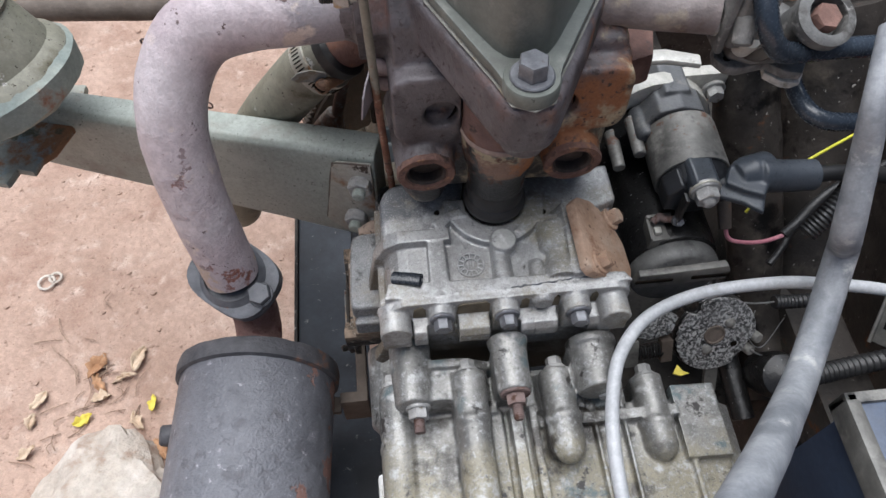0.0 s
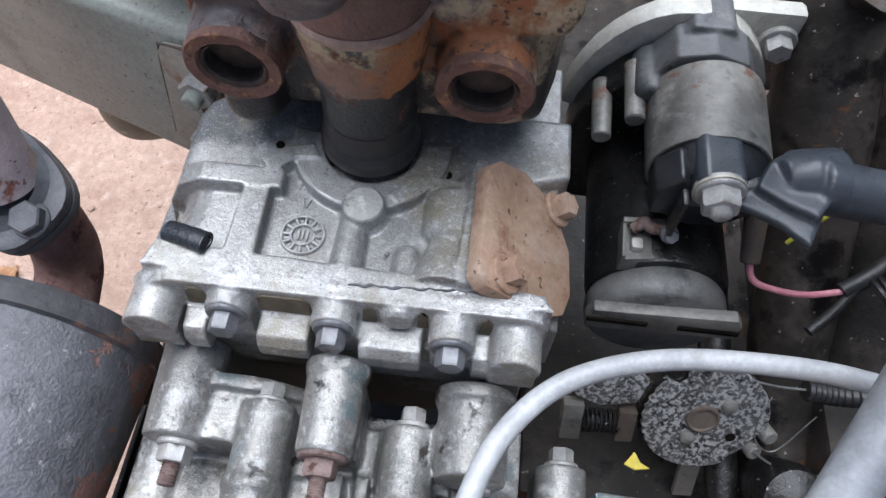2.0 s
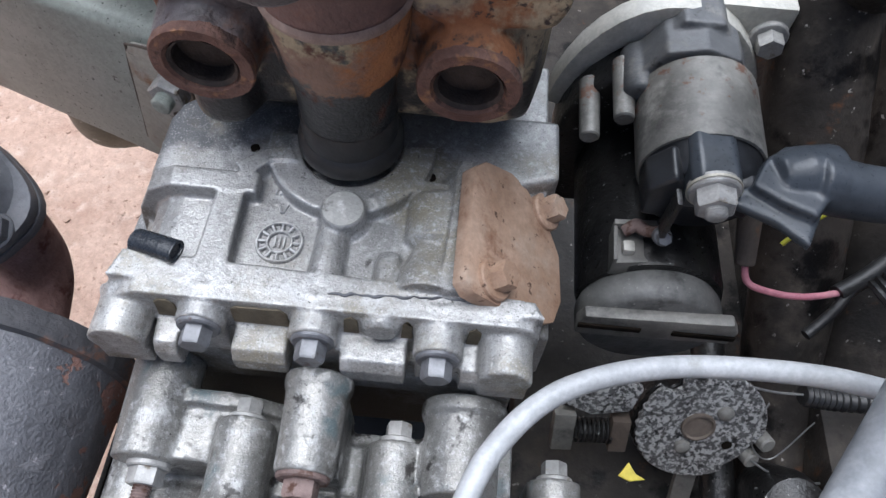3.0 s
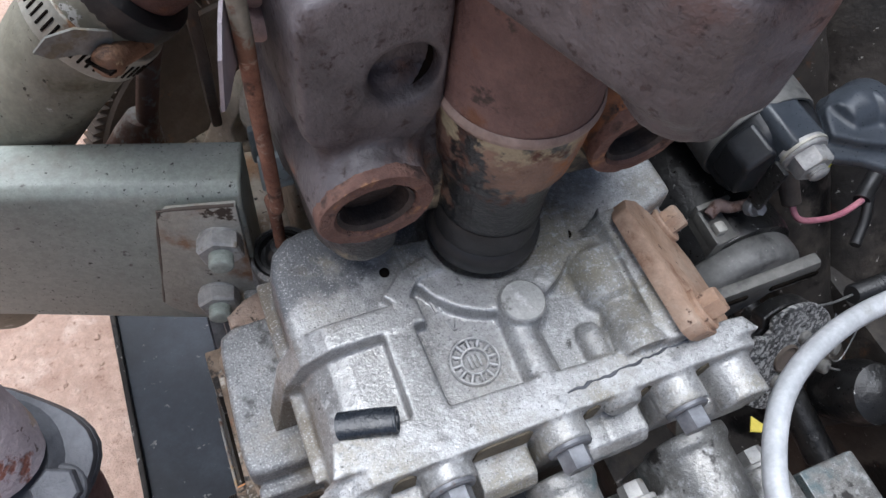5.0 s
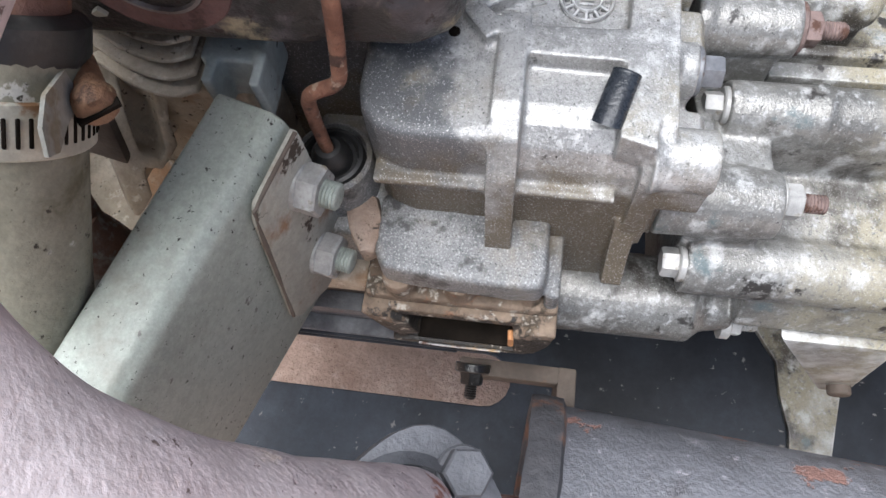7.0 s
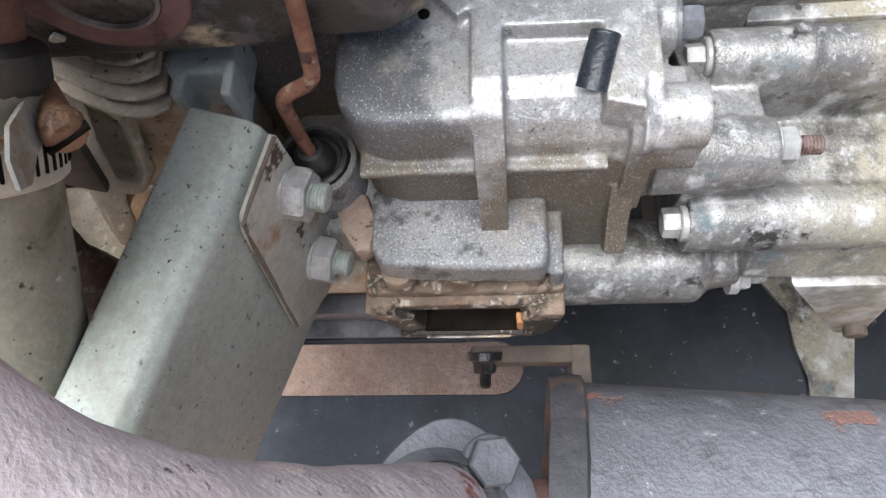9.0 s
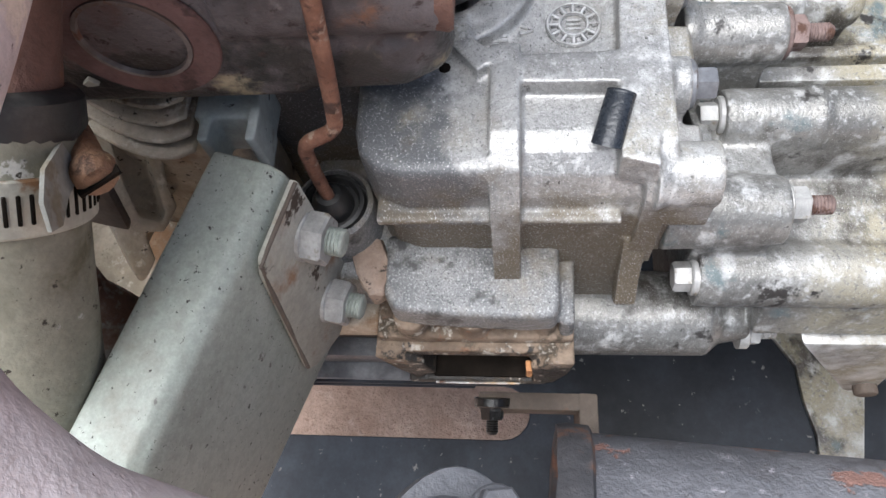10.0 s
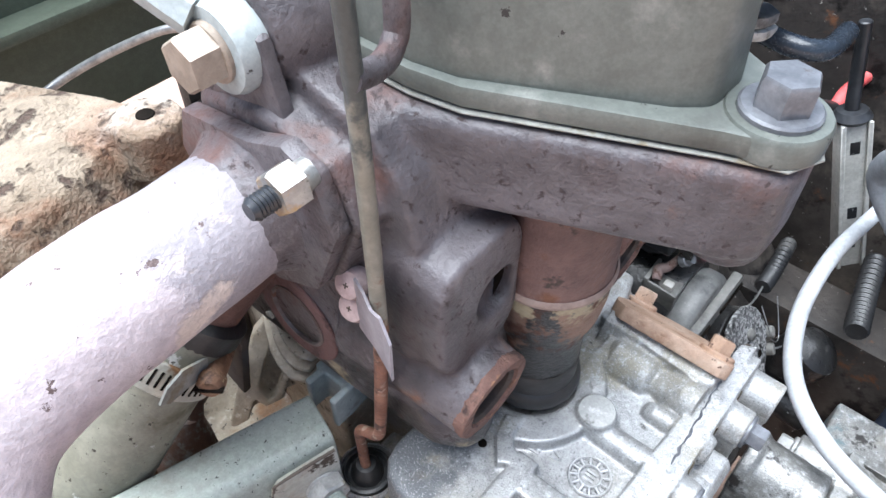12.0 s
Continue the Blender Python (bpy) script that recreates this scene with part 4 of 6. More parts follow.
    # exhaust face and boss
    prism(b, [(0.385, 0.850), (0.398, 0.872), (0.430, 0.878), (0.470, 0.868), (0.478, 0.845), (0.460, 0.805), (0.43, 0.797), (0.402, 0.81)], -0.010, 0.03, "x", 0)
    lathe(b, (0.05, 0.448, 0.900), -X, [(0, 0), (0.030, 0), (0.0285, 0.020), (0.026, 0.040), (0.022, 0.051), (0, 0.052)], 28)
    # smooth shoulder between the deck, the boss and the exhaust face
    prism(b, [(0.372, 0.835), (0.378, 0.862), (0.392, 0.880), (0.420, 0.888), (0.478, 0.892), (0.490, 0.86), (0.48, 0.80), (0.40, 0.80)], 0.004, 0.05, "x", 0)
    prism(b, [(0.388, 0.838), (0.396, 0.866), (0.425, 0.880), (0.474, 0.880), (0.482, 0.85), (0.47, 0.805), (0.42, 0.80)], -0.006, 0.02, "x", 0)
    # sloping shelf over the outer boss, and the lobe below it
    prism(b, [(0.3690, 0.812), (0.3700, 0.826), (0.3760, 0.838), (0.3860, 0.850), (0.400, 0.862), (0.41, 0.862), (0.41, 0.79), (0.372, 0.79)], 0.006, 0.050, "x", 0)
    prism(b, [(0.008, 0.742), (0.014, 0.738), (0.038, 0.738), (0.046, 0.746), (0.048, 0.772), (0.006, 0.772)], 0.3600, 0.400, "y", 0.004, 3)
    prism(b, [(0.003, 0.400), (0.004, 0.366), (0.012, 0.3520), (0.022, 0.3480), (0.034, 0.3510), (0.040, 0.362), (0.046, 0.400)], 0.7003, 0.7240, "z", 0.005, 3)
    lathe(b, (0.012, 0.452, 0.738), -X, [(0, 0), (0.030, 0), (0.029, 0.0125), (0, 0.0125)], 36)
    casting("casting", b, iron_head, head, 0.0016, 16)
    for x in (0.0235, 0.1385):
        p, d = (x, 0.420, 0.751), V((0, -1, -0.10))
        b = lathe(fresh(), p, d, [(0.0226, 0.069), (0.0231, 0.0735), (0.0222, 0.0750), (0.0168, 0.0750), (0.0160, 0.0735), (0.0152, 0.0728), (0.0148, 0.0724)], 36)
        port = part("port_rim", rough(b, 0.0005, 0.006), port_rust, head, "flaking rust-brown port rim")
        b = lathe(fresh(), p, d, [(0.0152, 0.0738), (0.0136, 0.0722), (0.0134, 0.0640), (0, 0.0632)], 28)
        part("bore", b, surf("dark_brown_bore", (0.018, 0.013, 0.011), (0.060, 0.045, 0.037), 0.7, 0.0, 60, 0.6, 500), port, "dark brown bore")
    # blind ports lined in black, their inner shade put into the colour
    for x in (0.0365, 0.1245):
        part("bore", lathe(fresh(), (x, 0.3695, 0.797), -Y, [(0.0116, 0.006), (0.0114, 0.0), (0, -0.0005)], 26), hollow_shade, head, "dark blind port")
    b = lathe(fresh(), (0.082, 0.361, 0.690), Z, [(0, 0), (0.0230, 0), (0.0232, 0.020), (0.0236, 0.040), (0.0258, 0.052), (0.0268, 0.056), (0.0282, 0.058), (0.0300, 0.074), (0.0306, 0.0885)], 48)
    neck = part("neck", rough(b, 0.0004, 0.012), neck_mat, head, "rust-streaked neck with flaked black paint")
    b = lathe(fresh(), (0.082, 0.361, 0.690), Z, [(0.0300, 0.086), (0.0318, 0.0885), (0.0320, 0.0905), (0.0308, 0.0925)], 48)
    part("lip", b, surf("worn_lip", (0.20, 0.14, 0.115), (0.34, 0.26, 0.22), 0.6, 0.0, 40, 0.5, 500), neck, "pale worn lip")
    b = lathe(fresh(), (0.082, 0.361, 0.690), Z, [(0.0306, 0.091), (0.0298, 0.100), (0.0295, 0.17), (0, 0.17)], 48)
    part("throat", rough(b, 0.0004, 0.01), surf("dark_red_rust", (0.105, 0.060, 0.052), (0.175, 0.105, 0.090), 0.6, 0.0, 30, 0.6, 520, [((0.17, 0.08, 0.045), 30, 0.62, 0.06, 0.8), ((0.05, 0.035, 0.03), 24, 0.66, 0.02, 0.7)]), neck)
    b = lathe(fresh(), (0.082, 0.361, 0.6835), Z, [(0.022, 0), (0.0258, 0.0006), (0.0268, 0.003), (0.0264, 0.008), (0.0250, 0.0105), (0.0238, 0.012), (0.0238, 0.026), (0.0234, 0.027)], 40)
    part("collar", b, rubber, head, "black painted foot of the neck")
    b = lathe(fresh(), (-0.0008, 0.452, 0.738), -X, [(0.0185, -0.006), (0.0190, 0.0012), (0.0175, 0.0014), (0.0165, -0.003), (0, -0.0035)], 36)
    part("core_plug", b, surf("dusty_plug", (0.10, 0.072, 0.060), (0.19, 0.165, 0.155), 0.7, 0.0, 30, 0.5, 500, [((0.25, 0.24, 0.235), 24, 0.58, 0.08, 0.8, (0, 0, -6.0, 4.40)), ((0.14, 0.06, 0.035), 60, 0.62, 0.05, 0.85)]), head, "recessed round core plug")

    for y, z, r in ((0.4790, 0.7170, 0.0028), (0.4910, 0.7290, 0.0034)):
        chip = prism(fresh(), [(y + r * k * math.cos(a), z + 0.8 * r * k * math.sin(a)) for a, k in zip((0, 0.9, 1.7, 2.6, 3.5, 4.3, 5.4), (1.0, 0.7, 1.1, 0.8, 1.2, 0.7, 0.9))], -0.0026, -0.0006, "x", 0.0002, 1)
        part("paint_chip", chip, clamp_mat, head, "pale chipped spot of old paint")
    part("plug_ring", ring(fresh(), (0.0000, 0.452, 0.738), -X, 0.0285, 0.0190, 0.0016, 44, 0.0005), surf("maroon_rust", (0.10, 0.052, 0.048), (0.17, 0.095, 0.088), 0.7, 0.0, 40, 0.5, 500, [((0.07, 0.04, 0.038), 60, 0.6, 0.06, 0.8)]), head, "maroon rusty ring round the core plug")


engine_head()

# ---- valve cover ----
vcover = thing("valve_cover", (0.08, 0.45, 0.8855), "dull olive-green pressed steel valve cover with a flanged edge", "valve cover")


def valve_cover():
    rim = [(0.0235, 0.392), (0.0270, 0.372), (0.061, 0.298), (0.068, 0.279), (0.081, 0.273), (0.094, 0.279), (0.101, 0.298), (0.138, 0.364), (0.146, 0.385), (0.146, 0.70), (0.12, 0.70), (0.07, 0.46), (0.0235, 0.430)]
    part("gasket", prism(fresh(), rim, 0.8856, 0.8864, "z", 0.0002, 1), gasket, vcover, "pale crushed gasket edge")
    part("lip", prism(fresh(), [(x * 0.985 + 0.0012, y + 0.001) for x, y in rim], 0.8872, 0.8955, "z", 0.0018, 2), cover_mat, vcover)
    b = fresh()
    low = [(0.0275, 0.394), (0.0310, 0.376), (0.062, 0.316), (0.070, 0.3065), (0.092, 0.3065), (0.100, 0.316), (0.134, 0.372), (0.141, 0.388), (0.141, 0.70), (0.125, 0.70), (0.08, 0.46), (0.0275, 0.425)]
    cx = 0.0815
    a = [b.verts.new((x, y, 0.890)) for x, y in low]
    c = [b.verts.new((cx + (x - cx) * 0.90, y + (0.006 if y < 0.6 else -0.004), 0.975)) for x, y in low]
    b.faces.new(a)
    b.faces.new(c)
    for i in range(len(low)):
        j = (i + 1) % len(low)
        b.faces.new((a[i], a[j], c[j], c[i]))
    bmesh.ops.recalc_face_normals(b, faces=b.faces[:])
    bevelled(b, 0.007, 4, 20)
    part("dome", b, cover_mat, vcover)
    b = lathe(fresh(), (0.081, 0.291, 0.8868), Z, [(0, 0), (0.0168, 0), (0.0170, 0.008), (0.0160, 0.0095), (0, 0.0095)], 30)
    part("lug", b, cover_mat, vcover)
    bolt(vcover, (0.081, 0.291, 0.8970), Z, 0.0160, 0.0105, 0.0130, bolt_dark, label="large grey bolt with a broad washer", turn=0.3)


valve_cover()

# ---- dipstick ----
dip = thing("dipstick", (-0.005, 0.40, 0.60), "rusty bent oil dipstick rod in a black rubber grommet", "dipstick")
part("rod", tube(fresh(), [(-0.0045, 0.4115, 0.625), (-0.0050, 0.4115, 0.662), (-0.0062, 0.4085, 0.6805), (-0.0058, 0.396, 0.690), (-0.0060, 0.392, 0.706), (-0.008, 0.385, 0.76), (-0.0090, 0.381, 0.800)], 0.0031, 12, 10), rod_rust, dip)
part("shank", tube(fresh(), [(-0.0089, 0.381, 0.796), (-0.0112, 0.379, 0.90), (-0.014, 0.379, 0.99), (-0.016, 0.380, 1.03)], 0.0032, 12, 6), rod_dark, dip, "dark oily upper shank")
part("hook", tube(fresh(), [(-0.0130, 0.379, 0.916), (0.002, 0.383, 0.911), (0.0125, 0.387, 0.912), (0.0165, 0.3885, 0.924), (0.0165, 0.390, 0.985)], 0.0042, 12, 8), iron_head, dip, "brown bent handle")
part("grommet", lathe(fresh(), (-0.0045, 0.4112, 0.612), Z, [(0.0155, 0), (0.0158, 0.013), (0.0148, 0.016), (0.0130, 0.0165), (0.0118, 0.013), (0.0098, 0.013), (0.0085, 0.020), (0.0058, 0.024), (0.0034, 0.0245)], 24), rubber, dip, "black rubber grommet")

clip = thing("bracket_tab", (-0.012, 0.38, 0.78), "small bent sheet steel tab held by two screws", "bracket")
b = fresh()
pts = [V(p) for p in ((-0.0085, 0.393, 0.8195), (-0.0115, 0.3855, 0.820), (-0.0140, 0.379, 0.8165), (-0.0152, 0.373, 0.8180), (-0.0180, 0.3655, 0.8110), (-0.0205, 0.3630, 0.7930), (-0.0180, 0.3675, 0.7925), (-0.0140, 0.378, 0.7930), (-0.0085, 0.393, 0.7890))]
rows = [[b.verts.new(p + V((s, 0, 0))) for p in pts] for s in (0.0, -0.0013)]
for r in rows:
    for q in ((0, 1, 7, 8), (1, 2, 7), (2, 3, 6, 7), (3, 4, 5, 6)):
        b.faces.new([r[i] for i in q])
for i in range(9):
    j = (i + 1) % 9
    b.faces.new((rows[0][i], rows[0][j], rows[1][j], rows[1][i]))
part("tab", b, surf("purple_grey_sheet", (0.20, 0.175, 0.19), (0.30, 0.27, 0.285), 0.55, 0.2, 30, 0.2, 500), clip)
pink_screw = surf("pinkish_screw", (0.34, 0.25, 0.24), (0.46, 0.36, 0.345), 0.7, 0.0, 60, 0.4, 500)
for z in (0.7975, 0.8120):
    p, d = V((0.000, 0.3985, z - 0.004)), V((-1, -0.12, 0.45)).normalized()
    screw = part("screw", lathe(fresh(), p, d, [(0.0068, 0), (0.0070, 0.009), (0.0060, 0.0108), (0.0030, 0.0116), (0, 0.0118)], 22), pink_screw, clip, "round pinkish screw head")
    u, w, d = frame_of(d)
    for s in (u, w):
        m = Matrix(((s.x, d.cross(s).x, d.x, p.x), (s.y, d.cross(s).y, d.y, p.y), (s.z, d.cross(s).z, d.z, p.z), (0, 0, 0, 1)))
        part("slot", box(fresh(), (-0.0013, -0.00035, 0.0112), (0.0013, 0.00035, 0.01188), 0.0001, 1, m), dust_brown, screw)

# ---- exhaust ----
exhaust = thing("exhaust_pipe", (-0.15, 0.40, 0.60), "flaking mauve-grey exhaust downpipe with rust patches", "exhaust pipe")
PIPE = [(-0.012, 0.438, 0.838), (-0.05, 0.438, 0.835), (-0.098, 0.439, 0.832), (-0.136, 0.436, 0.822), (-0.160, 0.420, 0.795), (-0.170, 0.400, 0.760), (-0.170, 0.384, 0.720), (-0.166, 0.370, 0.672), (-0.1595, 0.357, 0.607)]
part("downpipe", tube(fresh(), PIPE, [0.0262, 0.0265, 0.0270, 0.0275, 0.0275, 0.0268, 0.0262, 0.0255, 0.0250], 28, 10, 0.03), pipe_mat, exhaust)
FD = V((0.02, 0.30, -0.92)).normalized()
FC = V((-0.1595, 0.355, 0.605))
FA = V((0.69, -0.60, 0))


def oval_flange(c, d, thick, a, w, axis):
    u = (V(axis) - d * V(axis).dot(d)).normalized()
    s = d.cross(u)
    pts = []
    for i in range(36):
        t = 2 * math.pi * i / 36
        k = (abs(math.cos(t)) ** 3.0 + abs(math.sin(t)) ** 3.0) ** (-1 / 3.0)
        pts.append((a * k * math.cos(t), w * k * math.sin(t)))
    b = fresh()
    m = Matrix((( u.x, s.x, d.x, c.x), (u.y, s.y, d.y, c.y), (u.z, s.z, d.z, c.z), (0, 0, 0, 1)))
    return prism(b, pts, 0, thick, "z", 0.0016, 2, m)


part("flange", oval_flange(FC, FD, 0.009, 0.0418, 0.0338, FA), flange_mat, exhaust, "thick dark oval flange")
part("counter_flange", oval_flange(FC + FD * 0.0105, FD, 0.008, 0.0418, 0.0338, FA), flange_mat, exhaust, "second dark flange bolted below")
part("weld", lathe(fresh(), FC - FD * 0.006, FD, [(0.0255, 0), (0.0280, 0.003), (0.031, 0.006)], 30), flange_mat, exhaust)
bolt(exhaust, FC + (FA - FD * FA.dot(FD)).normalized() * 0.0325 - FD * 0.0005, -FD, 0.019, 0.008, 0.012, flange_mat)
bolt(exhaust, FC - (FA - FD * FA.dot(FD)).normalized() * 0.0325 - FD * 0.0005, -FD, 0.019, 0.008, 0.012, flange_mat)
part("tailpipe", tube(fresh(), [FC + FD * 0.016, (-0.1575, 0.362, 0.565), (-0.157, 0.362, 0.530), (-0.157, 0.352, 0.505), (-0.158, 0.332, 0.492), (-0.158, 0.30, 0.488)], 0.0235, 24, 8, 0.03), pipe_rust, exhaust, "pitted rusty pipe into the muffler")
# flange on the head with its nut
b = fresh()
prism(b, [(0.388, 0.850), (0.396, 0.874), (0.410, 0.880), (0.430, 0.872), (0.470, 0.866), (0.478, 0.845), (0.462, 0.806), (0.43, 0.799), (0.404, 0.812)], -0.019, -0.0105, "x", 0.002)
part("head_flange", b, iron_head, exhaust)
part("weld_collar", rough(lathe(fresh(), (-0.0300, 0.4380, 0.8370), X, [(0.0255, 0), (0.0268, 0.003), (0.0280, 0.007), (0.0305, 0.0105), (0.0330, 0.0120)], 40), 0.0007, 0.008), iron_head, exhaust, "purple scaled weld collar")
bolt(exhaust, (-0.0195, 0.401, 0.872), -X, 0.0148, 0.010, 0.006, white_metal, 0.010, black, "bright nut on a black stud")

muffler = thing("muffler", (-0.166, 0.15, 0.41), "scaly dark grey cylindrical steel muffler with rusty seams", "muffler")
AX = V((-0.07, -1, 0.0)).normalized()
MC = V((-0.1585, 0.302, 0.4865))
b = lathe(fresh(), MC, AX, [(0.0770, 0.006), (0.0772, 0.05), (0.0780, 0.2), (0.0772, 0.44), (0.06, 0.452), (0, 0.453)], 64)
b = rough(b, 0.0008, 0.02)
part("shell", b, muffler_mat, muffler)
b = lathe(fresh(), MC, AX, [(0, -0.0035), (0.05, -0.0045), (0.074, -0.001), (0.0755, -0.008), (0.0805, -0.009), (0.0820, -0.003), (0.0812, 0.008), (0.0775, 0.010)], 64)
part("end_cap", rough(b, 0.0009, 0.015), muffler_rust, muffler, "crimped rusty end cap")
b = rod(fresh(), MC + AX * 0.056 + V((-0.075, 0, 0.008)), MC + AX * 0.056 + V((-0.088, 0, 0.012)), 0.011, 0.010, 18, 0.002)
part("stub", b, muffler_rust, muffler)

# ---- cross member ----
beam = thing("cross_member", (-0.15, 0.47, 0.58), "olive-grey painted steel cross member with speckled dirt", "cross member")
BD = V((-0.272, 0.078, 0)).normalized()
BN = V((BD.y, -BD.x, 0))
if BN.y > 0:
    BN = -BN
BM = Matrix(((BD.x, BN.x, 0, -0.0145), (BD.y, BN.y, 0, 0.430), (0, 0, 1, 0), (0, 0, 0, 1)))
b = fresh()
ends = []
for u, low in ((0.0, 0.5535), (0.75, 0.668)):
    prof = [(-0.0145, 0.685), (0.0100, 0.685), (0.0150, 0.681), (0.0172, 0.672), (0.0172, low), (-0.0145, low)]
    ends.append([b.verts.new(BM @ V((u, v, z))) for v, z in prof])
b.faces.new(ends[0])
b.faces.new(ends[1])
for i in range(6):
    j = (i + 1) % 6
    b.faces.new((ends[0][i], ends[0][j], ends[1][j], ends[1][i]))
bmesh.ops.recalc_face_normals(b, faces=b.faces[:])
bevelled(b, 0.002, 3)
part("channel", b, beam_mat, beam)
b = fresh()
prism(b, [(0.002, 0.566), (0.030, 0.566), (0.0505, 0.581), (0.0540, 0.588), (0.0395, 0.671), (0.0350, 0.6775), (0.002, 0.6805)], 0.0176, 0.0215, "y", 0.0012, 2, BM)
part("end_plate", b, plate_mat, beam, "rust-edged mounting plate")
rim = tube(fresh(), [BM @ V((u, 0.0205, z)) for u, z in ((0.003, 0.6800), (0.0345, 0.6770), (0.0390, 0.671), (0.0465, 0.630), (0.0537, 0.589))], 0.0009, 8, 10, 0.6)
part("rust_rim", rim, dust_brown, beam, "flaking rusty rim of the mounting plate")
for u, z in ((0.0133, 0.6530), (0.0222, 0.5990)):
    bolt(beam, BM @ V((u, 0.0215, z)), V((-0.20, -1, 0)), 0.0200, 0.0085, 0.0108, bolt_mat, 0.0075, green_stud, "large nut on a greenish stud")

# ---- water hose ----
hose = thing("water_hose", (-0.10, 0.50, 0.55), "thick dusty olive rubber hose with a slotted clamp", "hose")
part("stub", tube(fresh(), [(0.02, 0.475, 0.785), (-0.012, 0.476, 0.776), (-0.045, 0.480, 0.752)], [0.022, 0.0215, 0.021], 24, 6, 0.05), iron_rust, hose, "rusty outlet stub")
HP = [(-0.038, 0.479, 0.758), (-0.060, 0.483, 0.738), (-0.092, 0.494, 0.696), (-0.135, 0.512, 0.628), (-0.170, 0.53, 0.54), (-0.20, 0.56, 0.44), (-0.22, 0.62, 0.36)]
part("tube", tube(fresh(), HP, [0.0265, 0.0262, 0.026, 0.026, 0.027, 0.028, 0.028], 32, 8, 0.015, None, 0.12), hose_mat, hose)
part("rubber_lip", lathe(fresh(), V(HP[0]) - (V(HP[1]) - V(HP[0])).normalized() * 0.004, (V(HP[1]) - V(HP[0])).normalized(), [(0.0195, 0.002), (0.0215, -0.001), (0.0250, 0), (0.0268, 0.002), (0.0270, 0.010), (0.0262, 0.014)], 40), rubber, hose, "black rubber lip of the hose")
band_dir = (V(HP[1]) - V(HP[0])).normalized()
BC = V((-0.057, 0.4825, 0.7405))
band = part("clamp_band", ring(fresh(), BC - band_dir * 0.0085, band_dir, 0.0285, 0.026, 0.017, 40, 0.0006), clamp_mat, hose, "slotted steel clamp band")
bu, bw, _ = frame_of(band_dir)
# band slots: thin black strips with the shade of an opening painted in
for i in range(52):
    a = radians(i * 360 / 52)
    c = BC + (bu * math.cos(a) + bw * math.sin(a)) * 0.0284
    t_ = (-bu * math.sin(a) + bw * math.cos(a))
    nrm = (c - BC).normalized()
    m = Matrix(((t_.x, band_dir.x, nrm.x, c.x), (t_.y, band_dir.y, nrm.y, c.y), (t_.z, band_dir.z, nrm.z, c.z), (0, 0, 0, 1)))
    part("slot", box(fresh(), (-0.0006, -0.0044, -0.0006), (0.0006, 0.0044, 0.0006), 0.0003, 1, m), hollow_shade, band)
SC = V((-0.0530, 0.450, 0.744))
gold_rust = surf("gold_rust", (0.14, 0.068, 0.036), (0.27, 0.155, 0.09), 0.6, 0.1, 60, 0.8, 400, [((0.06, 0.03, 0.018), 80, 0.58, 0.05, 0.8), ((0.42, 0.30, 0.17), 160, 0.62, 0.04, 0.6)])
SD = V((-0.75, -0.60, 0.15)).normalized()
b = rod(fresh(), SC - SD * 0.018, SC, 0.0052, 0.0052, 16)
lathe(b, SC, SD, [(0, 0), (0.0062, 0), (0.0066, 0.002), (0.0062, 0.0055), (0.0046, 0.0074), (0, 0.0080)], 24)
screw = part("clamp_screw", rough(b, 0.0005, 0.004), gold_rust, hose, "rusty slotted clamp screw")
su, sw, sd = frame_of(SD)
SM = Matrix(((su.x, sw.x, sd.x, SC.x), (su.y, sw.y, sd.y, SC.y), (su.z, sw.z, sd.z, SC.z), (0, 0, 0, 1)))
# black strip painted as the shade in the screw slot
part("slot", box(fresh(), (-0.0007, -0.0066, 0.0050), (0.0007, 0.0066, 0.0088), 0.0002, 1, SM), hollow_shade, screw)
b = fresh()
pts = [V(p) for p in ((-0.0505, 0.4555, 0.7535), (-0.0630, 0.4530, 0.7600), (-0.0735, 0.4500, 0.7605), (-0.0795, 0.4490, 0.7555), (-0.0750, 0.4505, 0.7500), (-0.0650, 0.4535, 0.7470), (-0.0525, 0.4560, 0.7420))]
rows = [[b.verts.new(p + V((0, s, 0))) for p in pts] for s in (0.0, -0.0014)]
for r in rows:
    b.faces.new(r)
for i in range(7):
    j = (i + 1) % 7
    b.faces.new((rows[0][i], rows[0][j], rows[1][j], rows[1][i]))
part("clamp_tail", b, gasket, hose, "bent pale clamp tail")

# ---- starter motor ----
starter = thing("starter_motor", (0.25, 0.40, 0.54), "dusty black starter motor with a solenoid on top", "starter motor")


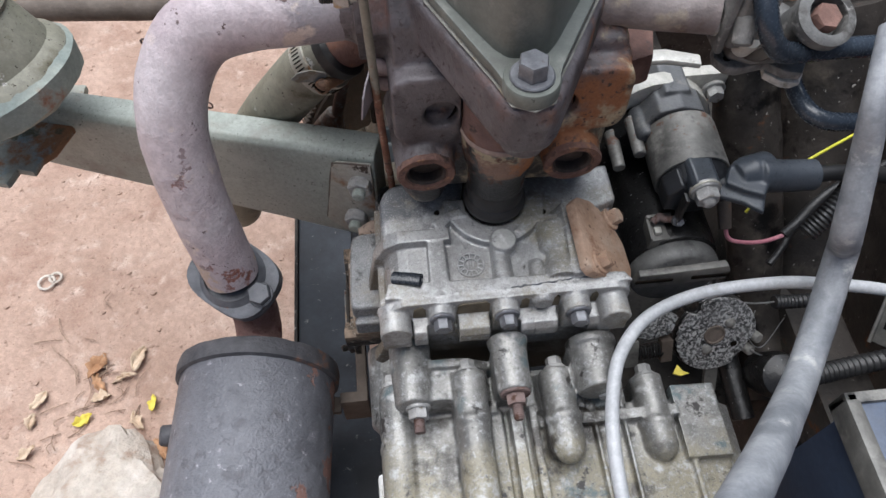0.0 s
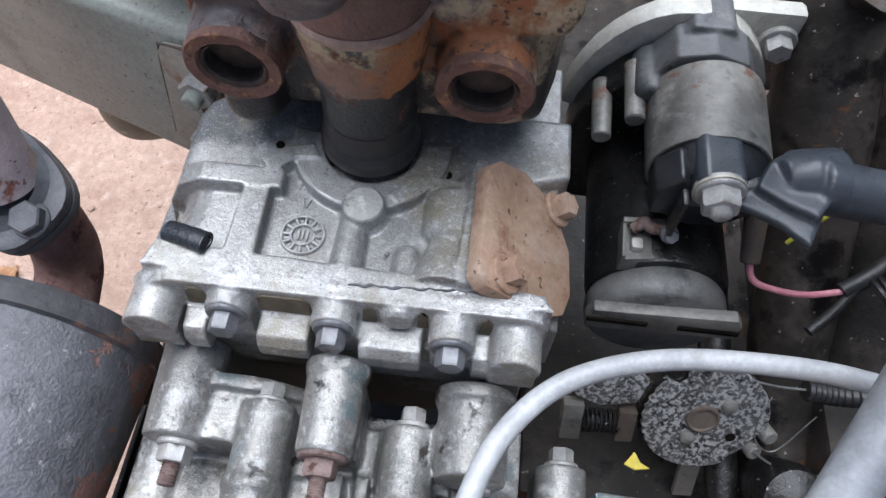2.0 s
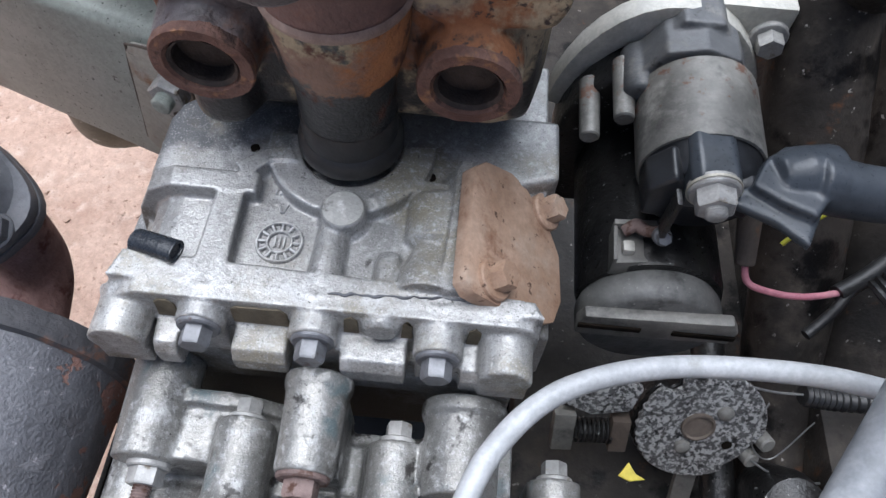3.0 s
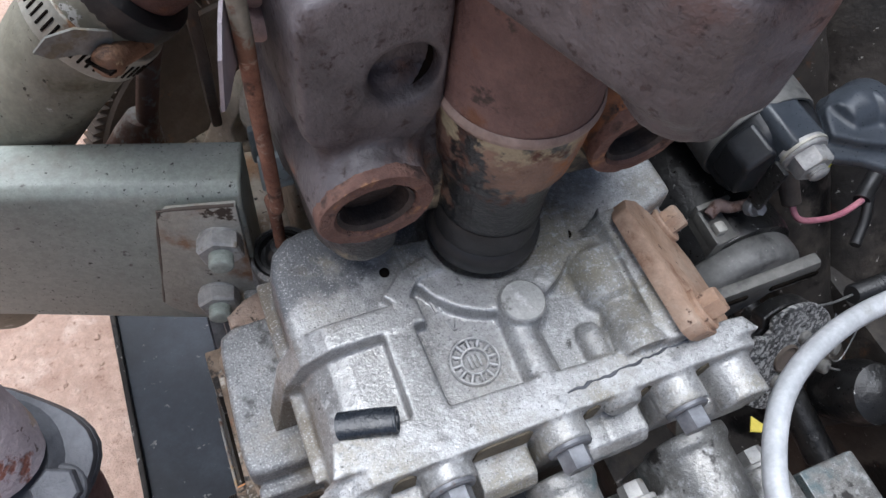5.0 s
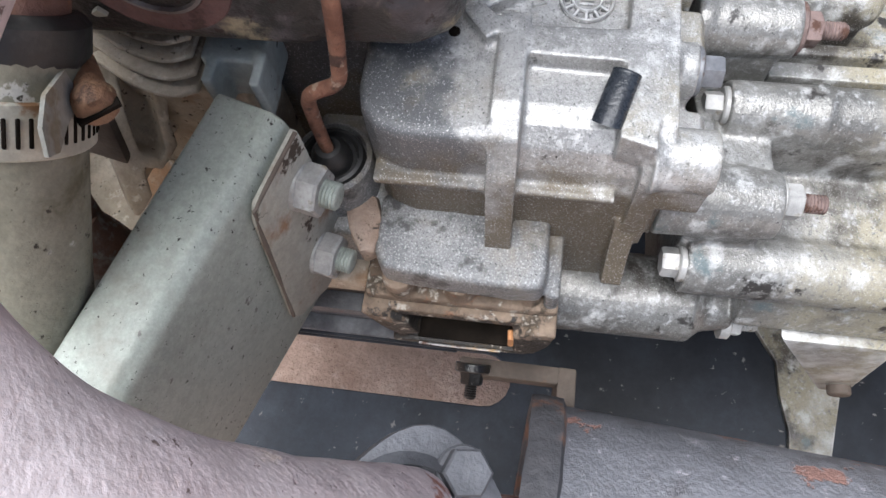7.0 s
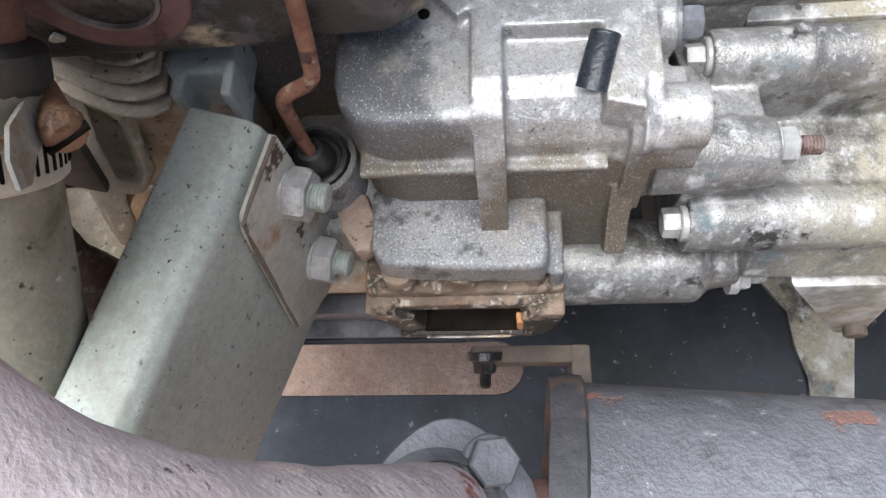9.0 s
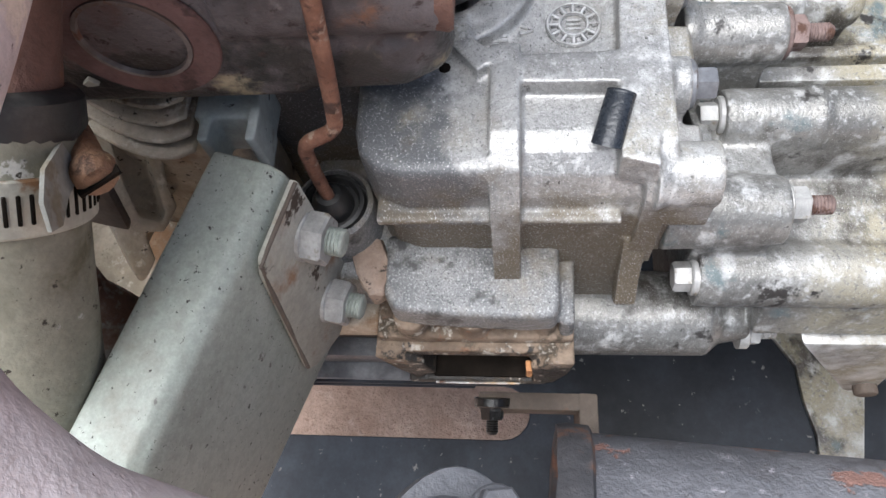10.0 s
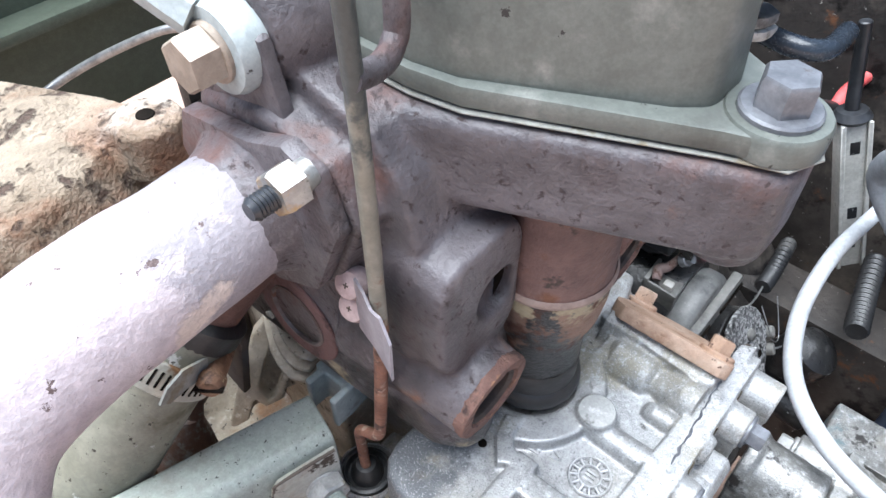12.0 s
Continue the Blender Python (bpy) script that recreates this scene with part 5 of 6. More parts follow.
def starter_motor():
    b = lathe(fresh(), (0.2585, 0.455, 0.587), -Y, [(0, 0), (0.0432, 0.0), (0.0436, 0.112), (0.0425, 0.117), (0, 0.117)], 48)
    part("yoke", b, greasy, starter)
    # end bracket
    b = fresh()
    prism(b, [(0.2130, 0.5975), (0.2165, 0.6075), (0.2990, 0.6125), (0.3045, 0.603), (0.3035, 0.588), (0.2145, 0.584)], 0.3125, 0.3200, "y", 0.002)
    part("end_bracket", rough(b, 0.0005, 0.01), solenoid_mat, starter)
    b = lathe(fresh(), (0.2585, 0.3195, 0.5830), Y, [(0, 0), (0.0375, 0), (0.0405, 0.0015), (0.0424, 0.005), (0.0430, 0.010), (0.0424, 0.0155), (0.0408, 0.0185), (0, 0.019)], 44)
    part("end_cap", rough(b, 0.0004, 0.012), surf("dusty_grey_cap", (0.10, 0.10, 0.097), (0.20, 0.20, 0.192), 0.5, 0.1, 18, 0.25, 500, [((0.035, 0.035, 0.035), 24, 0.58, 0.10, 0.5), ((0.30, 0.295, 0.28), 320, 0.66, 0.02, 0.7)]), starter, "dusty pale rounded end cap")
    # slits drawn as black strips that carry the shade of a gap
    for x in (0.232, 0.286):
        part("slit", box(fresh(), (x - 0.018, 0.3110, 0.5955), (x + 0.018, 0.3127, 0.6000), 0.0004, 1), hollow_shade, starter)
    # terminal tab with an upturned back edge
    b = prism(fresh(), [(0.2275, 0.3365), (0.2515, 0.3400), (0.2525, 0.3640), (0.2285, 0.3620)], 0.6150, 0.6285, "z", 0.001)
    prism(b, [(0.2280, 0.3590), (0.2525, 0.3610), (0.2525, 0.3640), (0.2282, 0.3625)], 0.6240, 0.6345, "z", 0.0008)
    prism(b, [(0.2272, 0.3365), (0.2295, 0.3368), (0.2305, 0.3625), (0.2282, 0.3625)], 0.6240, 0.6325, "z", 0.0008)
    part("tab", b, solenoid_mat, starter)
    part("bush", box(fresh(), (0.2325, 0.3425, 0.6270), (0.2395, 0.3500, 0.6335), 0.002), pale_metal, starter)
    part("braid", tube(fresh(), [(0.2330, 0.3550, 0.6330), (0.2395, 0.3575, 0.6370), (0.2450, 0.3530, 0.6385), (0.2540, 0.3490, 0.6460)], [0.0036, 0.0048, 0.0040, 0.0028], 12, 10, 0.45), bolt_rust, starter, "frayed copper-brown braid")
    # solenoid
    SA = V((-0.01, -1, -0.04)).normalized()
    SO = V((0.2690, 0.4335, 0.6650))
    b = lathe(fresh(), SO, SA, [(0.028, 0), (0.0335, 0.002), (0.0342, 0.006), (0.0342, 0.0535), (0.0336, 0.0550), (0.0322, 0.0552), (0.0318, 0.052)], 48)
    part("solenoid", b, solenoid_mat, starter, "scuffed grey solenoid can")
    b = lathe(fresh(), SO + SA * 0.052, SA, [(0.0318, 0), (0.0318, 0.012), (0.0300, 0.018), (0.0270, 0.021), (0.0120, 0.022), (0, 0.022)], 40)
    cap = part("cap", rough(b, 0.0006, 0.008), black, starter, "black plastic solenoid cap")
    b = prism(fresh(), [(0.252, 0.668), (0.2525, 0.692), (0.2560, 0.6955), (0.2740, 0.6955), (0.2775, 0.692), (0.278, 0.668)], 0.3500, 0.3800, "y", 0.003, 3)
    part("terminal_block", b, blue_rubber, cap, "slate terminal block")
    b = prism(fresh(), [(0.236, 0.655), (0.234, 0.678), (0.246, 0.690), (0.2515, 0.684), (0.2515, 0.655)], 0.3520, 0.3740, "y", 0.003, 3)
    part("cap_ridge", rough(b, 0.0005, 0.006), black, cap)
    b = prism(fresh(), [(0.2785, 0.660), (0.2785, 0.684), (0.2865, 0.686), (0.2930, 0.672), (0.2920, 0.655)], 0.3540, 0.3740, "y", 0.003, 3)
    part("cap_ridge", rough(b, 0.0005, 0.006), black, cap)
    part("clip", box(fresh(), (0.2465, 0.3400, 0.652), (0.2495, 0.3500, 0.684), 0.0008, 2), greasy, starter, "thin grey terminal clip")
    bolt(starter, (0.2650, 0.3490, 0.6850), V((0, -1, -0.05)), 0.0185, 0.0095, 0.0130, bolt_mat, 0.005, bolt_mat, "brass-grey terminal nut")
    part("flat_washer", lathe(fresh(), (0.2650, 0.3505, 0.6850), -Y, [(0, 0), (0.0138, 0), (0.0138, 0.0016), (0, 0.0017)], 28), clamp_mat, starter)
    bolt(starter, (0.2500, 0.3440, 0.6480), V((0, -0.7, 0.7)), 0.007, 0.004, 0.005, bolt_dark)
    # moulded hood above the can
    b = fresh()
    prism(b, [(0.2340, 0.640), (0.2335, 0.676), (0.2450, 0.6955), (0.2660, 0.7005), (0.2860, 0.694), (0.2970, 0.676), (0.2965, 0.640)], 0.4325, 0.4600, "y", 0)
    prism(b, [(0.2450, 0.640), (0.2450, 0.690), (0.2540, 0.703), (0.2760, 0.703), (0.2850, 0.690), (0.2850, 0.640)], 0.4500, 0.4970, "y", 0)
    lathe(b, (0.2360, 0.4580, 0.6700), -Y, [(0, 0), (0.0100, 0), (0.0100, 0.034), (0.007, 0.036), (0, 0.036)], 20)
    casting("plunger_hood", b, hood_mat, starter, 0.0013, 5, "slate moulded hood of the solenoid")
    # drive housing
    b = fresh()
    pts = [(0.2550 + 0.058 * math.cos(radians(a)), 0.606 + 0.072 * math.sin(radians(a))) for a in range(-30, 211, 12)]
    prism(b, pts + [(0.20, 0.54), (0.305, 0.54)], 0.440, 0.470, "y", 0.004, 3)
    part("drive_housing", b, greasy, starter)
    b = fresh()
    arc = [(0.256 + 0.068 * math.cos(radians(a)), 0.602 + 0.102 * math.sin(radians(a))) for a in range(30, 180, 10)]
    inner = [(0.256 + 0.055 * math.cos(radians(a)), 0.602 + 0.080 * math.sin(radians(a))) for a in range(170, 29, -10)]
    prism(b, arc + inner, 0.460, 0.476, "y", 0.003)
    part("housing_rim", b, pale_metal, starter, "pale cast rim of the drive housing")
    b = fresh()
    box(b, (0.276, 0.471, 0.672), (0.322, 0.484, 0.700), 0.003)
    part("ear", b, pale_metal, starter)
    bolt(starter, (0.311, 0.4695, 0.680), -Y, 0.014, 0.009, 0.0115, bolt_mat)
    for x, z in ((0.212, 0.650), (0.228, 0.668)):
        part("rib", rod(fresh(), (x, 0.452, z), (x, 0.410, z - 0.004), 0.0065, 0.006, 14), solenoid_mat, starter)


starter_motor()

# ---- cables by the starter ----
boot = thing("cable_boot", (0.32, 0.35, 0.66), "slate-grey rubber cable boot on the starter terminal", "cable boot")
b = fresh()
lathe(b, (0.300, 0.362, 0.684), V((0.75, 0.20, -0.1)), [(0.0, -0.006), (0.012, -0.004), (0.0165, 0.010), (0.0170, 0.030), (0, 0.036)], 22)
prism(b, [(0.2745, 0.345), (0.288, 0.366), (0.302, 0.381), (0.322, 0.381), (0.326, 0.360), (0.318, 0.342), (0.3095, 0.3235), (0.296, 0.335)], 0.6775, 0.6835, "z", 0)
prism(b, [(0.283, 0.352), (0.291, 0.368), (0.303, 0.379), (0.322, 0.379), (0.324, 0.352), (0.312, 0.336), (0.298, 0.342)], 0.6800, 0.6905, "z", 0)
rod(b, (0.316, 0.3615, 0.684), (0.330, 0.3608, 0.683), 0.0158, 0.0150, 22)
casting("hood", b, blue_rubber, boot, 0.0012, 8)
part("sleeve", tube(fresh(), [(0.318, 0.362, 0.684), (0.340, 0.360, 0.682), (0.368, 0.360, 0.680)], [0.0155, 0.0145, 0.0140], 20, 6), blue_rubber, boot)
part("cable", tube(fresh(), [(0.362, 0.360, 0.680), (0.40, 0.362, 0.676), (0.46, 0.36, 0.66), (0.54, 0.34, 0.62)], 0.0075, 16, 6), rubber, boot)

wire = tagged(part("pink_wire", tube(fresh(), [(0.311, 0.362, 0.612), (0.314, 0.349, 0.602), (0.328, 0.344, 0.600), (0.348, 0.343, 0.600), (0.372, 0.348, 0.601)], 0.0021, 10, 8), pink), "pink electric wire ending in a black sheath", "wire")
tagged(part("wire_sheath", tube(fresh(), [(0.368, 0.347, 0.600), (0.384, 0.357, 0.603), (0.42, 0.38, 0.62), (0.48, 0.40, 0.63)], 0.0055, 12, 6), rubber), "black taped wire sheath", "wire sheath")
tagged(part("wire_tail", tube(fresh(), [(0.378, 0.352, 0.602), (0.366, 0.337, 0.597), (0.350, 0.323, 0.590)], 0.0035, 10, 6), rubber), "loose black end of tape", "tape")
tagged(part("yellow_wire", tube(fresh(), [(0.325, 0.360, 0.628), (0.340, 0.370, 0.640), (0.372, 0.385, 0.660), (0.451, 0.420, 0.665)], 0.0014, 10, 8), yellow), "thin yellow electric wire", "wire")
tagged(part("brown_sleeve", rod(fresh(), (0.310, 0.385, 0.632), (0.311, 0.356, 0.608), 0.0075, 0.006, 14), dust_brown), "dusty brown wire sleeve by the starter", "wire sleeve")
tagged(part("wiring_harness", tube(fresh(), [(0.372, 0.330, 0.63), (0.399, 0.346, 0.655), (0.430, 0.378, 0.665), (0.455, 0.42, 0.68), (0.47, 0.46, 0.72)], 0.0085, 16, 20, 0.0, 0.16), rubber), "ribbed black wiring conduit", "conduit")

# ---- vinyl hose and conduit ----
tagged(part("vinyl_hose", tube(fresh(), [(0.140, 0.085, 0.655), (0.142, 0.140, 0.658), (0.149, 0.180, 0.660), (0.164, 0.217, 0.660), (0.194, 0.247, 0.660), (0.242, 0.2635, 0.660), (0.300, 0.267, 0.660), (0.345, 0.2625, 0.660), (0.42, 0.25, 0.650), (0.52, 0.22, 0.62)], 0.0054, 16, 10, 0.02), grey_hose), "soft grey vinyl hose looping over the gearbox", "hose")
tagged(part("conduit_pipe", tube(fresh(), [(0.11, 0.03, 0.835), (0.175, 0.080, 0.790), (0.289, 0.178, 0.680), (0.340, 0.262, 0.708), (0.312, 0.249, 0.765), (0.310, 0.275, 0.815), (0.307, 0.292, 0.850), (0.326, 0.335, 0.870)], [0.0125, 0.0125, 0.0125, 0.0120, 0.0108, 0.0095, 0.0086, 0.0082], 24, 10, 0.03), grey_pipe), "scuffed blue-grey flexible conduit", "conduit")

# ---- clutch cable quadrant ----
quad = thing("cable_quadrant", (0.308, 0.29, 0.50), "corroded toothed cable quadrant disc with a spring catch", "cable quadrant")
QN = V((0.05, -0.86, 0.50)).normalized()
QU = (Z - QN * Z.dot(QN)).normalized()
QR = QU.cross(QN)
QC = V((0.308, 0.284, 0.522))


def quad_at(a, c, h=0.0):
    return QC + QR * a + QU * c + QN * h


QM = Matrix(((QR.x, QU.x, QN.x, QC.x), (QR.y, QU.y, QN.y, QC.y), (QR.z, QU.z, QN.z, QC.z), (0, 0, 0, 1)))
pts = []
for i in range(72):
    a = 2 * math.pi * i / 72
    r = 0.0420
    if 150 < math.degrees(a) < 215:
        r -= 0.0016 * (i % 2)
    if 118 < math.degrees(a) < 135:
        r -= 0.007
    if 300 < math.degrees(a) < 345:
        r -= 0.004
    pts.append((r * math.cos(a), r * math.sin(a) * 1.02))
part("disc", prism(fresh(), pts, -0.004, 0.0, "z", 0.0006, 1, QM), speckled, quad)
part("back_disc", prism(fresh(), [(x * 1.02, y * 1.02 - 0.003) for x, y in pts], -0.020, -0.008, "z", 0.001, 1, QM), greasy, quad)
part("hub", lathe(fresh(), quad_at(-0.002, 0.001, 0), QN, [(0.0112, 0), (0.0109, 0.0016), (0.0095, 0.002), (0.0088, 0.0004), (0, 0.0012)], 28), dust_brown, quad, "brown worn hub")
for a, c in ((0.013, 0.013), (-0.009, -0.016)):
    part("rivet", lathe(fresh(), quad_at(a, c), QN, [(0.0055, 0), (0.0050, 0.0024), (0.003, 0.0038), (0, 0.004)], 16), solenoid_mat, quad)
# black disc, the shade of the hole put into its colour
part("hole", lathe(fresh(), quad_at(0.020, -0.014, -0.0002), QN, [(0.0036, 0), (0.0034, 0.0006), (0, 0.0003)], 16), hollow_shade, quad)
for a, c in ((0.041, -0.010), (0.034, -0.024)):
    part("pin", rod(fresh(), quad_at(a, c, -0.012), quad_at(a + 0.004, c, 0.004), 0.0058, 0.0055, 16), solenoid_mat, quad)
part("stem", box(fresh(), (-0.006, -0.075, -0.008), (0.008, -0.038, -0.003), 0.001, 2, QM), solenoid_mat, quad)
catch = part("catch", prism(fresh(), [(-0.088, 0.012), (-0.078, 0.030), (-0.050, 0.033), (-0.040, 0.026), (-0.046, 0.008), (-0.070, 0.004)], -0.010, -0.003, "z", 0.0015, 2, QM), speckled, quad, "pitted catch plate")
part("jaw", box(fresh(), (-0.094, -0.026, -0.012), (-0.080, 0.004, -0.002), 0.001, 2, QM), solenoid_mat, quad)
part("jaw", box(fresh(), (-0.056, -0.026, -0.012), (-0.044, 0.000, -0.002), 0.001, 2, QM), dust_brown, quad)
spring = [quad_at(-0.080 + 0.024 * i / 96, -0.012 + 0.0075 * math.sin(i * 2 * math.pi / 12), -0.007 + 0.0075 * math.cos(i * 2 * math.pi / 12)) for i in range(97)]
part("spring", tube(fresh(), spring, 0.0011, 6, 1), greasy, quad)
part("cable", tube(fresh(), [quad_at(0.022, 0.034, -0.002), quad_at(0.040, 0.030, -0.002), quad_at(0.062, 0.027, -0.004)], 0.0009, 8, 4), steel_wire, quad)
part("cable_wire", tube(fresh(), [quad_at(0.036, -0.022, 0.004), quad_at(0.055, -0.034, 0.004), quad_at(0.09, -0.045, 0.0), quad_at(0.12, -0.04, -0.01)], 0.0009, 8, 6), steel_wire, quad)
part("loop_wire", tube(fresh(), [quad_at(0.036, 0.026, 0.004), quad_at(0.030, 0.010, 0.008), quad_at(0.034, -0.01, 0.006), quad_at(0.05, -0.02, 0.004), quad_at(0.07, 0.01, 0.002)], 0.0005, 6, 8), steel_wire, quad)
part("bellows", tube(fresh(), [quad_at(0.060, 0.027, -0.004), quad_at(0.09, 0.022, -0.006), quad_at(0.14, 0.018, -0.01)], 0.0062, 14, 14, 0.0, 0.22), rubber, quad, "ribbed black bellows")
tagged(part("bellows_hose", tube(fresh(), [(0.375, 0.225, 0.54), (0.42, 0.232, 0.535), (0.48, 0.24, 0.53)], 0.0085, 14, 16, 0.0, 0.2), rubber), "second ribbed black bellows hose", "bellows")
tagged(part("yellow_leaf_scrap", prism(fresh(), [(0.255, 0.250), (0.262, 0.259), (0.266, 0.252), (0.272, 0.249), (0.262, 0.247)], 0.5150, 0.5165, "z", 0.0003, 1), leaf_yellow), "small torn yellow leaf on the gearbox", "leaf")

# ---- parts behind the cross member ----
bell = thing("clutch_housing", (0.06, 0.52, 0.50), "oily brown ribbed clutch housing casting", "clutch housing")
b = fresh()
prism(b, [(0.010, 0.445), (0.16, 0.445), (0.18, 0.62), (0.050, 0.62), (0.030, 0.56), (0.012, 0.50)], 0.45, 0.655, "z", 0.006, 3)
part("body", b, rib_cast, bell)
# sloping ribbed face: webs round open pockets, with a plate set back behind them
FN = V((-1, -1.03, 0.6)).normalized()
FU = (Z - FN * FN.z).normalized()
FS = FU.cross(FN)
FACE = Matrix(((FS.x, FU.x, FN.x, -0.0055), (FS.y, FU.y, FN.y, 0.4928), (FS.z, FU.z, FN.z, 0.6151), (0, 0, 0, 1)))
b = fresh()
for web in ([(0.0082, 0.0722), (0.0138, 0.0644), (0.0037, 0.0503), (-0.0055, 0.0302), (-0.0117, 0.0116), (-0.0147, 0.0035), (-0.0205, -0.0119), (-0.0315, -0.0175), (-0.0336, -0.015), (-0.0242, 0.0148), (-0.0153, 0.0363), (-0.0114, 0.05)],
            [(0.0138, 0.0644), (0.0173, 0.0363), (0.0296, 0.0129), (0.0254, 0.0131), (0.0153, 0.0295), (0.0133, 0.038), (0.0126, 0.0434), (0.0037, 0.0503)],
            [(0.0129, 0.0437), (0.014, 0.0388), (0.0157, 0.0299), (0.0083, 0.0166), (0.0047, 0.0035), (-0.0084, -0.0028), (-0.0147, 0.0035), (-0.0117, 0.0116), (-0.0058, 0.0022), (-0.0016, 0.005), (0.0074, 0.0269)]):
    prism(b, web, -0.016, 0.0, "z", 0, 1, FACE)
prism(b, [(0.009, 0.07), (0.0138, 0.0644), (0.017, 0.036), (0.0287, 0.0129), (0.0038, 0.0014), (-0.0305, -0.0164), (-0.0325, -0.0139), (-0.0242, 0.0148), (-0.0153, 0.0363)], -0.024, -0.013, "z", 0, 1, FACE)
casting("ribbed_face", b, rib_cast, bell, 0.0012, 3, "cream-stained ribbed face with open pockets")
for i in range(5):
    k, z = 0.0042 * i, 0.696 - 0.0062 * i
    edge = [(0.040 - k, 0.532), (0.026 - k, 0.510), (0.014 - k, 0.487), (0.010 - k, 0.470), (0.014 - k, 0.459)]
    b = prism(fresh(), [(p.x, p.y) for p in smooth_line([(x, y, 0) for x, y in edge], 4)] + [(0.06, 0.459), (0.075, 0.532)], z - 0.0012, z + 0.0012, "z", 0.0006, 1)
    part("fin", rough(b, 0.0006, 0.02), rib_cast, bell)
b = fresh()
prism(b, [(0.425, 0.655), (0.425, 0.688), (0.460, 0.690), (0.462, 0.655)], 0.004, 0.030, "x", 0)
box(b, (-0.009, 0.424, 0.655), (0.010, 0.4295, 0.690), 0)
box(b, (-0.009, 0.450, 0.655), (0.010, 0.4565, 0.690), 0)
b.transform(Matrix.Translation((0.006, 0.4405, 0.674)) @ Matrix.Diagonal((0.85, 0.74, 0.72, 1)) @ Matrix.Translation((-0.006, -0.4405, -0.674)))
casting("lug", b, blue_grey, bell, 0.0012, 2, "blue-grey painted lug")

flywheel = thing("ring_gear", (0.0, 0.575, 0.56), "rust-brown flywheel ring gear in shadow", "ring gear")
part("disc", lathe(fresh(), (0.0, 0.575, 0.56), V((-0.35, 0.9, 0.0)), [(0, 0), (0.096, 0), (0.099, 0.003), (0.099, 0.012), (0.096, 0.015), (0, 0.015)], 60), dust_brown, flywheel)
gu, gw, gd = frame_of(V((-0.35, 0.9, 0.0)))
GM = Matrix(((gu.x, gw.x, gd.x, 0.0), (gu.y, gw.y, gd.y, 0.575), (gu.z, gw.z, gd.z, 0.56), (0, 0, 0, 1)))
teeth = [((0.1045 if i % 4 in (1, 2) else 0.0990) * math.cos(2 * math.pi * i / 440), (0.1045 if i % 4 in (1, 2) else 0.0990) * math.sin(2 * math.pi * i / 440)) for i in range(440)]
part("toothed_rim", prism(fresh(), teeth, 0.002, 0.013, "z", 0, 1, GM), dust_brown, flywheel, "fine worn gear teeth")
lever = thing("release_lever", (-0.04, 0.52, 0.60), "bent dark steel release lever with a grey end", "lever")
part("arm", prism(fresh(), [(0.500, 0.76), (0.512, 0.755), (0.500, 0.70), (0.520, 0.64), (0.505, 0.63), (0.486, 0.70)], -0.020, -0.014, "x", 0.002), dust_brown, lever)
part("strip", tube(fresh(), [(-0.03, 0.505, 0.73), (-0.045, 0.505, 0.68), (-0.06, 0.505, 0.62)], 0.006, 10, 6), solenoid_mat, lever)
part("cup", lathe(fresh(), (-0.055, 0.507, 0.652), V((-0.3, 0, -1)), [(0, 0), (0.008, 0.002), (0.014, 0.018), (0.020, 0.038), (0.018, 0.040), (0, 0.036)], 24), solenoid_mat, lever, "flared grey cup")

# ---- water pump, engine mount eye and body behind ----
pump = thing("water_pump", (-0.03, 0.60, 0.74), "tan rusted water pump casting with a drilled ear", "water pump")
b = lathe(fresh(), (-0.055, 0.592, 0.735), V((-0.15, 0.25, 1)), [(0, 0), (0.060, 0), (0.066, 0.02), (0.062, 0.05), (0.045, 0.062), (0.020, 0.066), (0, 0.067)], 36)
prism(b, [(-0.002, 0.545), (0.010, 0.560), (0.000, 0.590), (-0.03, 0.650), (-0.10, 0.70), (-0.16, 0.72), (-0.17, 0.69), (-0.10, 0.655), (-0.05, 0.61), (-0.02, 0.57)], 0.786, 0.806, "z", 0)
lathe(b, (0.003, 0.555, 0.780), Z, [(0, 0), (0.019, 0), (0.018, 0.028), (0.0165, 0.030), (0, 0.030)], 28)
lathe(b, (-0.03, 0.60, 0.78), V((0.2, -0.3, 1)), [(0, 0), (0.030, 0), (0.024, 0.022), (0.012, 0.030), (0, 0.031)], 28)
casting("volute", b, pump_rust, pump, 0.002, 6, "rough rust-tan casting with a pale top")
# hole in the ear: a disc painted as dark as its shade
part("ear_hole", lathe(fresh(), (0.003, 0.555, 0.8098), Z, [(0.0050, 0), (0.0046, 0.0008), (0, 0.0003)], 18), hollow_shade, pump)
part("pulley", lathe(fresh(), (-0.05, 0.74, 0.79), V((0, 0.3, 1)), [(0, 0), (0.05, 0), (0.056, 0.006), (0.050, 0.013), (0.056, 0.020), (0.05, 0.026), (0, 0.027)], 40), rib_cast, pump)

mount = thing("stay_strap", (-0.02, 0.45, 0.86), "zinc-grey stay strap held by a large worn bolt", "strap")
part("eye", lathe(fresh(), (-0.001, 0.445, 0.898), V((-1, 0, 0)), [(0, 0), (0.0165, 0), (0.0170, 0.009), (0.0155, 0.012), (0, 0.0125)], 30), blue_grey, mount, "pale blue-grey eyelet")
bolt(mount, (-0.0138, 0.445, 0.898), -X, 0.0180, 0.011, 0.011, surf("bronzed_bolt", (0.22, 0.175, 0.135), (0.36, 0.30, 0.24), 0.5, 0.2, 40, 0.2, 500, [((0.13, 0.08, 0.05), 50, 0.6, 0.08, 0.7)]), label="worn bronze-tinted bolt head", turn=0.1)
